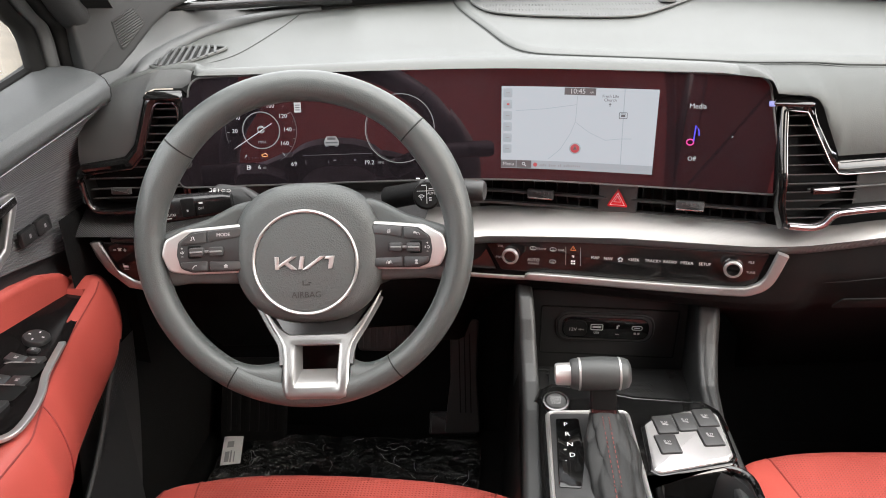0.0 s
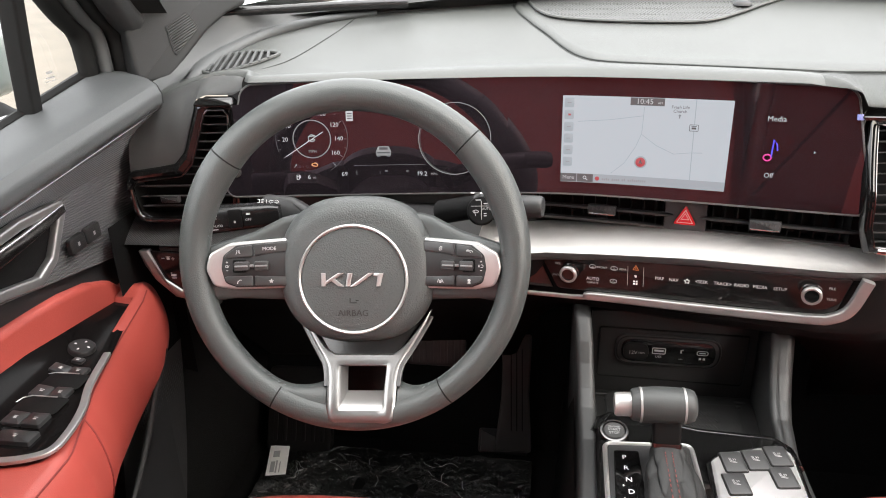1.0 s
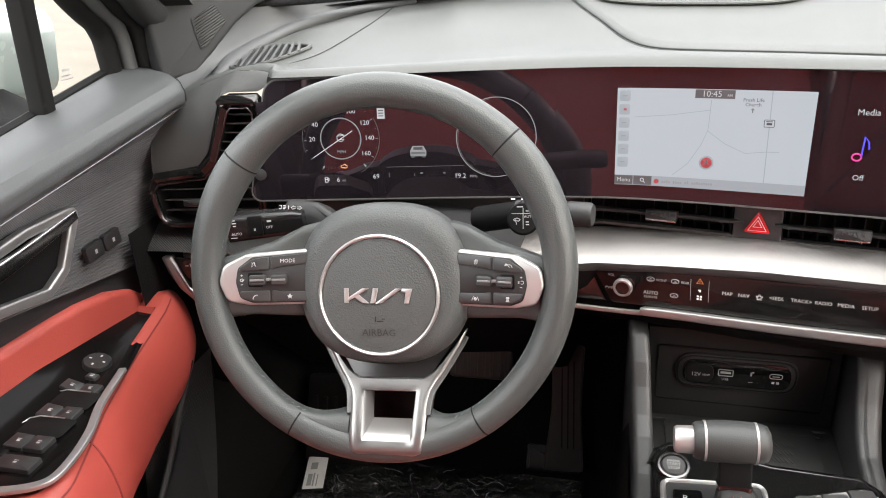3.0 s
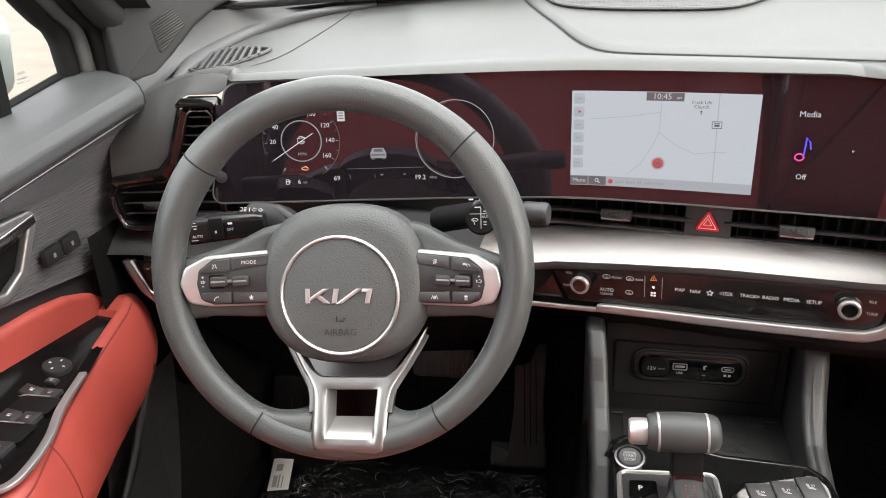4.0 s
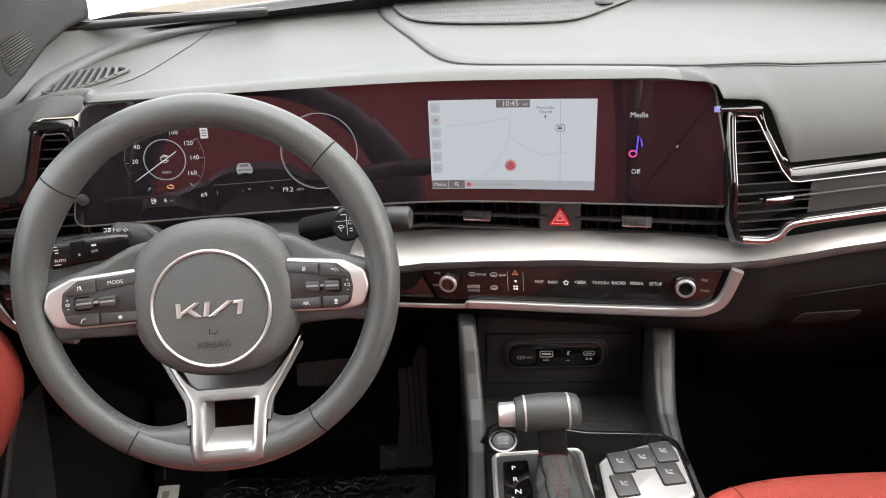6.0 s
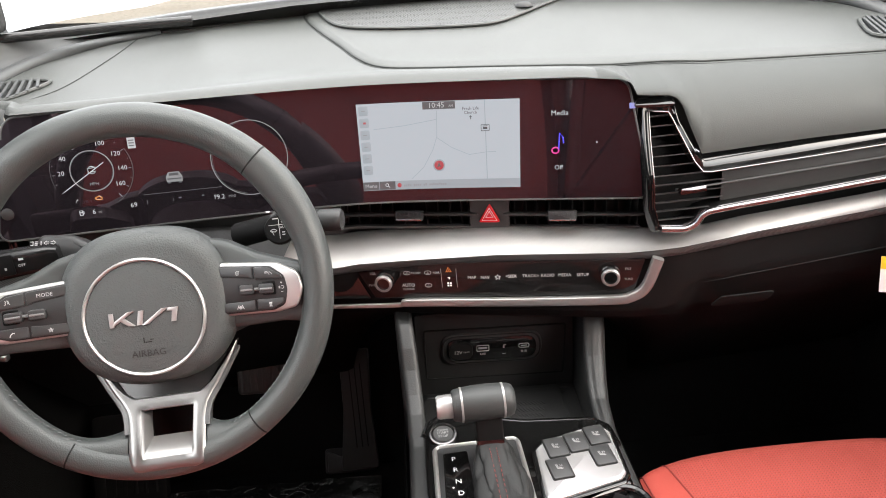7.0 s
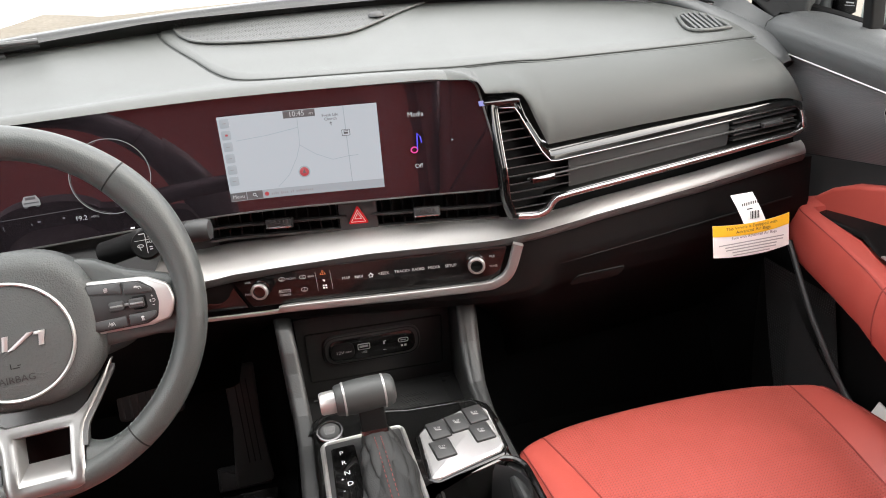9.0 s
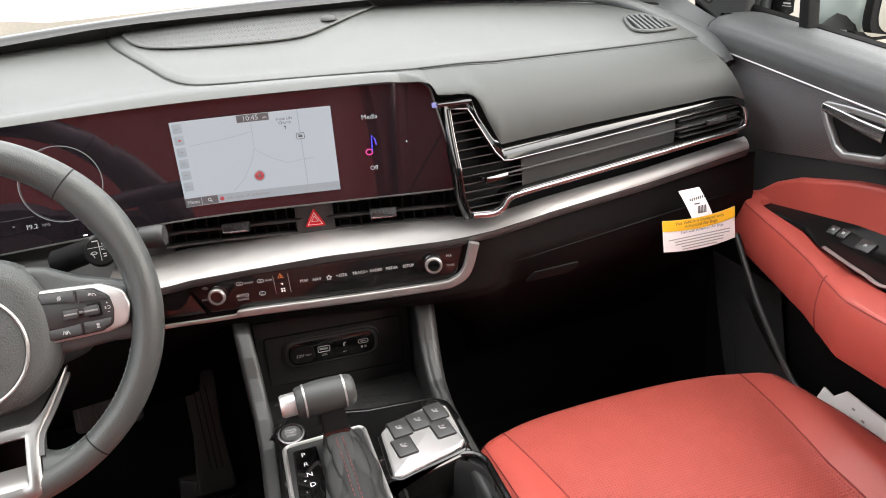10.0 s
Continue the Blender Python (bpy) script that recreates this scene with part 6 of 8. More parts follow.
        bars([(-0.006, 0.0, 0.0040, 0.0016), (0.004, 0.0, 0.0040, 0.0016)], plane_at((-0.241, 0.8150, 1.0530), (0, -0.62, 0.78)), PANEL_PRINT, ob, "stalk_symbols", 0.002)
    return ob


stalk(-1)
stalk(1)

# ---- centre console ----
con = thing("centre_console", "black centre console with an open tray", "console")
arm_shape = rounded([(1.02, 0.600), (1.02, 0.864), (0.957, 0.857), (0.930, 0.849), (0.908, 0.826), (0.893, 0.803), (0.870, 0.781), (0.848, 0.768), (0.80, 0.757), (0.60, 0.752), (0.0, 0.750), (0.0, 0.600)], 0.012, 4)
for s in (-1, 1):
    run = lambda y, v: (-0.0080 + 0.0085 * (min(1.3, ((y - 0.80) / 0.13) ** 2) if y > 0.80 else 0.7 * math.sin(min(1.0, (0.80 - y) / 0.5) * 0.5 * math.pi) ** 2)) * (1 if s > 0 else 0.9)
    inward = Matrix(((0, 0, -s, s * 0.1195), (1, 0, 0, 0), (0, 1, 0, 0), (0, 0, 0, 1)))
    outward = Matrix(((0, 0, s, s * 0.1195), (1, 0, 0, 0), (0, 1, 0, 0), (0, 0, 0, 1)))
    part("side_arm", join(slab(arm_shape, inward, 0.0112, 0.007, bend=lambda y, v: -run(y, v), rows=5), slab(arm_shape, outward, 0.0112 if s < 0 else 0.0190, 0.007 if s < 0 else 0.010, bend=lambda y, v: run(y, v) - (0.0075 * min(1.0, max(0.0, (0.93 - y) / 0.11)) if s > 0 else 0.0), rows=5)), ARM, con, "soft black side arm")
    part("side_wall", grid(12, 4, lambda u, v: (s * (0.128 + 0.022 * v), 1.12 - 1.2 * u, 0.74 - 0.34 * v)), DEEP, con)
part("tray_floor", box(plane_at((0, 0.905, 0.708), (0, 0, 1), (0, 1, 0)), 0.214, 0.16, 0.010), ARM_DARK, con, "black tray floor")
part("tray_mat", slab(rounded([(-0.085, -0.060), (0.085, -0.060), (0.085, 0.048), (-0.085, 0.048)], 0.008), plane_at((0, 0.905, 0.718), (0, 0, 1), (0, 1, 0)), 0.0035, 0.0015), ARM_DARK, con, "ribbed rubber charging mat")
for k in range(24):
    part("mat_rib", box(plane_at((0.018 + 0.0045 * (k % 8) + 0.003 * (k // 8), 0.890 + 0.014 * (k // 8), 0.7215), (0, 0, 1), (0, 1, 0), spin=28), 0.0016, 0.010, 0.001, 0.0004), PLASTIC, con)
part("tray_back", box(plane_at((0, 0.972, 0.775), (0, -1, 0.03)), 0.215, 0.13, 0.006), ARM_DARK, con, "black tray back wall")
part("back_frame", tube([(x, 0.9655, z) for x, z in rounded([(-0.097, 0.742), (0.093, 0.737), (0.096, 0.812), (-0.096, 0.817)], 0.004)], 0.0014, 6, up=(0, 1, 0), loop=True), DEEP, con)
part("tray_ridge", tube([(-0.098, 0.952, 0.7195), (0.098, 0.952, 0.7195)], 0.0016, 6), PLASTIC, con)
part("tray_ridge", tube([(-0.088, 0.940, 0.7205), (0.090, 0.940, 0.7205)], 0.0012, 6), PLASTIC, con)
um = plane_at((-0.006, 0.966, 0.7850), (0, -1, 0.03), spin=-1)
pill = lambda a, b, r: rounded([(-a, -b), (a, -b), (a, b), (-a, b)], r, 6)
usb = part("socket_plate", slab(pill(0.069, 0.023, 0.021), um, 0.004, 0.002), PLASTIC, con, "black plate with charging sockets")
part("plate_groove", tube([um @ Vector((*p, 0.0042)) for p in pill(0.0665, 0.0205, 0.019)], 0.0009, 6, up=(0, -1, 0), loop=True), DARK, usb)
part("socket_face", slab(pill(0.061, 0.0165, 0.0155), um, 0.0025, 0.001, base=0.0035), GLOSS, usb)
part("socket_cap", slab(pill(0.0165, 0.0125, 0.011), um @ Matrix.Translation((-0.042, 0, 0.006)), 0.0035, 0.002), DEEP, usb, "black socket cap")
writing("12V", 0.0072, um @ Matrix.Translation((-0.046, -0.001, 0.0098)), PAINT_GREY, usb)
writing("180W", 0.0036, um @ Matrix.Translation((-0.0345, -0.001, 0.0098)), PAINT_GREY, usb)
part("usb_port", tube([um @ Vector((p[0] - 0.012, p[1] + 0.002, 0.0065)) for p in pill(0.0082, 0.0042, 0.0015)], 0.0006, 5, up=(0, -1, 0), loop=True), PAINT_GREY, usb)
bars([(-0.012, 0.0025, 0.012, 0.003)], um, PAINT_GREY, usb, "usb_tongue", 0.0068)
writing("USB", 0.0046, um @ Matrix.Translation((-0.012, -0.0068, 0.0066)), PAINT_GREY, usb)
bars([(0.0165, 0.003, 0.0020, 0.005), (0.0185, 0.0055, 0.002, 0.0015), (0.0165, -0.008, 0.005, 0.0005)], um, PAINT_GREY, usb, "charge_icon", 0.0066)
part("type_c_port", tube([um @ Vector((p[0] + 0.044, p[1] + 0.0025, 0.0065)) for p in pill(0.0070, 0.0030, 0.003)], 0.0005, 5, up=(0, -1, 0), loop=True), PAINT_GREY, usb)
bars([(0.044, 0.0025, 0.008, 0.0014), (0.0415, -0.006, 0.003, 0.003), (0.0465, -0.006, 0.003, 0.003)], um, PAINT_GREY, usb, "port_marks", 0.0066)

TOPM = plane_at((0, 0, 0.7640), (0, 0, 1), (0, 1, 0))
# the gloss plate: a front piece, a left piece and rear pieces round the cup holders
part("gloss_plate", slab(rounded([(-0.107, 0.60), (0.010, 0.60), (0.0120, 0.672), (0.022, 0.672), (0.1130, 0.698), (0.1135, 0.800), (0.099, 0.820), (0.015, 0.826), (-0.055, 0.846), (-0.088, 0.849), (-0.1060, 0.818)], (0.004, 0.01, 0.004, 0.004, 0.008, 0.012, 0.012, 0.02, 0.012, 0.012, 0.012), 4), TOPM, 0.050, 0.007, base=-0.050, rows=5), GLOSS, con, "piano black console plate")
part("plate_lip", tube([TOPM @ Vector((x, y, -0.0058)) for x, y in ((-0.105, 0.812), (-0.099, 0.835), (-0.086, 0.846), (-0.055, 0.844), (0.015, 0.824), (0.06, 0.8205), (0.097, 0.818), (0.110, 0.802), (0.1125, 0.77))], 0.0060, 10), GLOSS, con, "rolled front lip of the plate")
part("rear_console", slab(rounded([(-0.107, -0.05), (0.118, -0.05), (0.120, 0.52), (-0.107, 0.598)], 0.01), TOPM, 0.05, 0.006, base=-0.052), ARM, con, "black console rear section")
part("cup_well", join(lathe([(0.050, -0.004), (0.047, -0.012), (0.042, -0.085), (0.0005, -0.086)], TOPM @ Matrix.Translation((0.066, 0.648, 0.0)), 36, False), lathe([(0.050, -0.004), (0.047, -0.012), (0.042, -0.085), (0.0005, -0.086)], TOPM @ Matrix.Translation((0.066, 0.560, 0.0)), 36, False)), PLASTIC, con, "black cup holder wells")
part("cup_rim", tube([TOPM @ Vector((x, y, -0.004)) for x, y in rounded([(0.014, 0.515), (0.121, 0.515), (0.121, 0.702), (0.018, 0.690)], 0.03, 8)], 0.004, 8, loop=True), GLOSS, con, "gloss black cup holder rim")

sb = thing("start_button", "round engine start button in a silver ring", "button")
SBM = TOPM @ Matrix.Translation((-0.0833, 0.8045, 0.001)) @ Matrix.Rotation(radians(14), 4, "X")
part("button", lathe([(0.0128, 0.0), (0.0126, 0.004), (0.0110, 0.0054), (0.0, 0.0050)], SBM), PLASTIC, sb, "black push button")
part("ring", lathe([(0.0172, -0.004), (0.0172, 0.003), (0.0160, 0.0050), (0.0138, 0.0052), (0.0130, 0.004), (0.0130, -0.004)], SBM, 48), CHROME, sb, "bright silver ring")
for body, v, s in (("ENGINE", 0.0048, 0.0036), ("START", 0.0008, 0.0050), ("STOP", -0.0042, 0.0050)):
    writing(body, s, SBM @ Matrix.Translation((0, v, 0.0056)), PAINT_GREY, sb)

# seat heating keys on a sloped silver-grey panel
sk = thing("seat_switch_panel", "glossy grey panel with five seat heating keys", "control panel")
SK = plane_at((0.062, 0.737, 0.7660), (0.0, -0.05, 1), (0, 1, 0.05))
sk_shape = lambda g: rounded([(-0.0463 - g, -0.0530), (-0.0400, -0.0574 - g), (0.0384 + g, -0.0336 - g), (0.0456 + g, -0.0253), (0.0450 + g, 0.0430), (0.0340, 0.0574 + g), (-0.0316, 0.0364 + g), (-0.0445 - g, 0.0233)], (0.004, 0.006, 0.006, 0.006, 0.010, 0.010, 0.010, 0.008), 5)
part("panel", slab(sk_shape(0.0), SK, 0.009, 0.004, base=-0.004, rows=4), material("glossy_grey_panel", (0.50, 0.495, 0.495), 0.20, metal=0.7, vary=0.03), sk)
part("surround", slab(sk_shape(0.0045), SK, 0.0075, 0.003, base=-0.006, rows=4), GLOSS, sk, "piano black surround")
for u, v in ((-0.0216, 0.0205), (0.0031, 0.0264), (0.0276, 0.0353), (-0.0240, -0.0130), (0.0262, 0.0022)):
    km_ = SK @ Matrix.Translation((u, v, 0.0028)) @ Matrix.Rotation(radians(7), 4, "Z")
    part("key_gap", slab(rounded([(-0.0124, -0.0164), (0.0124, -0.0164), (0.0124, 0.0164), (-0.0124, 0.0164)], 0.003), km_, 0.0026, 0.0003), DEEP, sk)
    key = part("key", slab(rounded([(-0.0113, -0.0153), (0.0113, -0.0153), (0.0113, 0.0153), (-0.0113, 0.0153)], 0.0026), km_, 0.0042, 0.0010), SWITCH, sk, "black key")
    strokes([[(-0.0036, 0.0048), (-0.0030, -0.0010), (0.0020, -0.0024), (0.0034, -0.0020)], [(-0.0022, 0.0048), (-0.0018, 0.0004), (0.0022, -0.0010)], [(0.0006, 0.0014), (0.0012, 0.0026), (0.0004, 0.0038)], [(0.0026, 0.0014), (0.0032, 0.0026), (0.0024, 0.0038)]], km_, PAINT_GREY, key, "key_symbol", 0.0004, 0.0044)

# ---- gear lever ----
gear = thing("gear_lever", "black leather T-handle gear lever with silver bands", "gear lever")
gate_o = [(-0.098, 0.600), (0.0085, 0.592), (0.0045, 0.7930), (-0.0975, 0.7865)]
gate_i = [(-0.0925, 0.606), (0.0030, 0.600), (-0.0010, 0.7870), (-0.0918, 0.7808)]
part("gate_frame", ring_surface(rounded(gate_o, 0.011, 6), rounded(gate_i, 0.008, 6), lambda p, t: TOPM @ Vector((p.x, p.y, 0.0005 + 0.0035 * math.sin(math.pi * t))), None, 6), SATIN, gear, "satin silver gate frame")
part("gate_panel", slab(rounded([(x, y) for x, y in gate_i], 0.004), TOPM, 0.002, 0.0005), PLASTIC, gear)
part("position_strip", slab(rounded([(-0.0885, 0.650), (-0.064, 0.650), (-0.056, 0.706), (-0.058, 0.772), (-0.0855, 0.770)], 0.004), TOPM, 0.0035, 0.001), GLOSS, gear, "gloss strip with gear letters")
for body, x, y in (("P", -0.0745, 0.7580), ("R", -0.0735, 0.7400), ("N", -0.0718, 0.7210), ("D", -0.0704, 0.7025), ("+", -0.0780, 0.7112), ("-", -0.0780, 0.6930)):
    writing(body, 0.0098 if body.isalpha() else 0.007, TOPM @ Matrix.Translation((x, y, 0.0038)), PAINT_WHITE, gear)


def boot_ring(t):
    cx, cy, cz = lerp((0, 1), (-0.0265, -0.0335), t), lerp((0, 0.5, 1), (0.684, 0.724, 0.7445), t), 0.766 + 0.037 * t ** 0.85
    a_, b_ = lerp((0, 0.12, 0.35, 0.7, 1), (0.0300, 0.0280, 0.0245, 0.0180, 0.0145), t), lerp((0, 0.35, 0.7, 1), (0.078, 0.042, 0.020, 0.0110), t)
    out = []
    for i in range(72):
        a = 2 * math.pi * i / 72
        pinch = abs(math.sin(2.5 * a + 4.5 * t + 0.6)) ** 0.6
        crease = abs(math.sin(4.0 * a - 6.0 * t + 1.1)) ** 0.5
        fold = 1 + (1 - t) ** 0.8 * t ** 0.7 * (0.75 * pinch + 0.45 * crease - 0.72) + 0.05 * (1 - t) * math.sin(9 * a + 5 * t)
        out.append(Vector((cx + a_ * fold * math.cos(a), cy + b_ * fold * math.sin(a), cz)))
    return out


part("boot", loft([boot_ring(k / 32) for k in range(33)]), BOOT, gear, "creased black leather boot")
bst = None
for sx in (-0.0035, 0.0035):
    for k in range(22):
        t = 0.03 + 0.93 * k / 22
        r0, r1 = boot_ring(t), boot_ring(t + 0.022)
        p, q = r0[54] + Vector((sx, -0.0005, 0.0007)), r1[54] + Vector((sx, -0.0005, 0.0007))
        b = tube([p, q], 0.00042, 5)
        bst = join(bst, b) if bst else b
tagged(part("boot_stitching", bst, RED_THREAD, gear, "red stitching up the boot"), kind="stuff")
part("neck", sweep(smooth_path([(-0.0340, 0.744, 0.801), (-0.0345, 0.749, 0.820), (-0.0350, 0.755, 0.838)], 4), rounded([(-0.0145, -0.009), (0.0145, -0.009), (0.0145, 0.009), (-0.0145, 0.009)], 0.003), up=(0, -1, 0)), DEEP, gear, "satin black neck")
part("neck_ring", sweep([(-0.0340, 0.7435, 0.7985), (-0.0340, 0.745, 0.8025)], rounded([(-0.0155, -0.010), (0.0155, -0.010), (0.0155, 0.010), (-0.0155, 0.010)], 0.004), up=(0, -1, 0)), CHROME, gear, "dark chrome neck ring")
HX = plane_at((-0.0475, 0.757, 0.840), (-1, -0.03, -0.02), (0, 0, 1))
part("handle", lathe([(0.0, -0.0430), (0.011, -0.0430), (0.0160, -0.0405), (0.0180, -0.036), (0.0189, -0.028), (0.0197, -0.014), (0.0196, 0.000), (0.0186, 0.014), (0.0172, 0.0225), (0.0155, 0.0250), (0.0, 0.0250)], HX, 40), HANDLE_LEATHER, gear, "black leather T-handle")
for w, r in ((-0.0300, 0.0192), (0.0150, 0.0189)):
    part("band", lathe([(r - 0.002, w - 0.0016), (r, w - 0.001), (r, w + 0.001), (r - 0.002, w + 0.0016)], HX, 40), SATIN, gear, "thin silver band")
part("release_button", lathe([(0.0128, 0.022), (0.0130, 0.026), (0.0127, 0.0395), (0.0112, 0.0420), (0.0, 0.0422)], HX, 36), SATIN, gear, "satin silver release button")


# ---- seats ----
def seat(cx, dy=0.0, dz=0.0):
    ob = thing("front_seat", "red leather front seat with a perforated centre", "car seat", "front seats")
    zf, yf, yb = 0.660 + dz, 0.812 + dy, 0.25

    def top(s_, v):
        """The seat's upper skin: a flat middle, raised bolsters and rolled edges."""
        a = abs(s_)
        front = max(0.0, 1 - v / 0.08)
        rise_ = min(1.0, max(0.0, (a - seam_s(v) + 0.05) / 0.22))
        roll_ = min(1.0, max(0.0, (a - 0.84) / 0.16))
        z = zf + 0.012 * math.sin(math.pi * min(1, v * 1.4)) - 0.05 * v * v - 0.052 * front ** 2.2
        z += 0.026 * rise_ * rise_ * (3 - 2 * rise_) * (0.12 + 0.88 * min(1, v * 2.2)) + 0.005 * (1 - a * a)
        z -= 0.055 * (1 - math.sqrt(max(0.0, 1 - roll_ ** 2.4)))
        y = yf + (yb - yf) * v - (0.020 * a * a + 0.062 * a ** 6) * max(0.0, 1 - 2.2 * v)
        return Vector((cx + s_ * 0.256 * (1 - 0.02 * front * a), y, z))

    def seam_s(v):
        """Where the seam between cushion and bolster runs: in towards the rear."""
        return 0.765 - 0.15 * min(1.0, v / 0.42)

    def skin(s0, s1, n):
        """A piece of the skin between two lines; lines at less than 1 in size follow the seam."""
        at = lambda s_, v: s_ if abs(s_) >= 1 else s_ * seam_s(v)
        c = lambda u, v: at(s0, v) + (at(s1, v) - at(s0, v)) * u
        return join(grid(n, 44, lambda u, v: top(c(u, v ** 1.5), v ** 1.5)), grid(n, 6, lambda u, v: top(c(u, 0), 0) + Vector((0, 0.010 * math.sin(v * 1.5), -0.15 * v))))

    def flank(s_):
        return grid(6, 30, lambda u, v: top(s_, v) + Vector((s_ * 0.004 * math.sin(math.pi * u), 0, -0.11 * u)))

    part("cushion", skin(-0.998, 0.998, 30), RED_PERF, ob, "perforated red leather cushion")
    for s in (-1, 1):
        part("side_bolster", join(skin(s * 0.999, s * 1.0, 22), flank(s * 1.0)), RED, ob, "smooth red leather bolster")
        part("bolster_seam", tube([top(s * seam_s((k / 30) ** 1.5), (k / 30) ** 1.5) + Vector((0, 0, 0.0002)) for k in range(31)], 0.0012, 5), RED_THREAD, ob)
        part("edge_piping", tube([top(s * 0.885, (k / 30) ** 1.5) + Vector((s * 0.0004, 0, 0.0006)) for k in range(31)], 0.0011, 5), RED_THREAD, ob)
    part("seat_base", box(plane_at((cx, 0.50, 0.43), (0, 0, 1), (0, 1, 0)), 0.44, 0.48, 0.15, 0.02), PLASTIC, ob, "black seat base")
    R = math.radians(27)

    def back(u, v, wide, bow):
        x = (2 * u - 1) * wide * (1 - 0.28 * v ** 2.5)
        h = 0.70 * v
        return Vector((cx + x, 0.20 - h * math.sin(R) - bow * (1 - (2 * u - 1) ** 2) + 0.085 * (2 * u - 1) ** 4, 0.66 + h * math.cos(R) - 0.02 * (2 * u - 1) ** 4))

    part("backrest", join(grid(20, 20, lambda u, v: back(u, v, 0.275, 0.03)), grid(20, 10, lambda u, v: back(u, v, 0.275, 0.0) + Vector((0, -0.12, 0))), grid(10, 4, lambda u, v: back(u, 1, 0.275, 0.03 * (1 - v)) + Vector((0, -0.12 * v, 0.02 * math.sin(math.pi * v))))), RED, ob, "red leather backrest")
    for s in (-0.05, 0.05):
        part("headrest_post", tube([(cx + s, -0.13, 1.24), (cx + s, -0.16, 1.32)], 0.006, 8), CHROME, ob)
    part("headrest", slab(rounded([(-0.12, -0.07), (0.12, -0.07), (0.11, 0.08), (-0.11, 0.08)], 0.04), plane_at((cx, -0.20, 1.40), (0, 0.97, 0.12)), 0.09, 0.03, base=-0.05, rows=5), RED, ob, "red leather headrest")
    return ob


seat(-0.345, -0.008, 0.0)
seat(0.388, 0.084, 0.0)
rb = thing("rear_bench", "red leather rear bench behind the front seats", "car seat")
part("cushion", slab(rounded([(-0.62, -0.24), (0.62, -0.24), (0.62, 0.24), (-0.62, 0.24)], 0.05), plane_at((0, -0.62, 0.55), (0, 0.05, 1), (0, 1, 0)), 0.16, 0.05, rows=5), RED, rb, "red leather bench cushion")
for x in (-0.42, 0.0, 0.42):
    part("backrest", slab(rounded([(-0.205, -0.30), (0.205, -0.30), (0.20, 0.32), (-0.20, 0.32)], 0.05), plane_at((x, -0.92, 1.03), (0, 0.93, 0.36)), 0.12, 0.05, base=-0.06, rows=5), RED, rb, "red leather bench backrest")
    part("headrest", slab(rounded([(-0.11, -0.05), (0.11, -0.05), (0.10, 0.06), (-0.10, 0.06)], 0.03), plane_at((x, -1.06, 1.42), (0, 0.95, 0.3)), 0.08, 0.03, base=-0.04, rows=4), RED, rb)


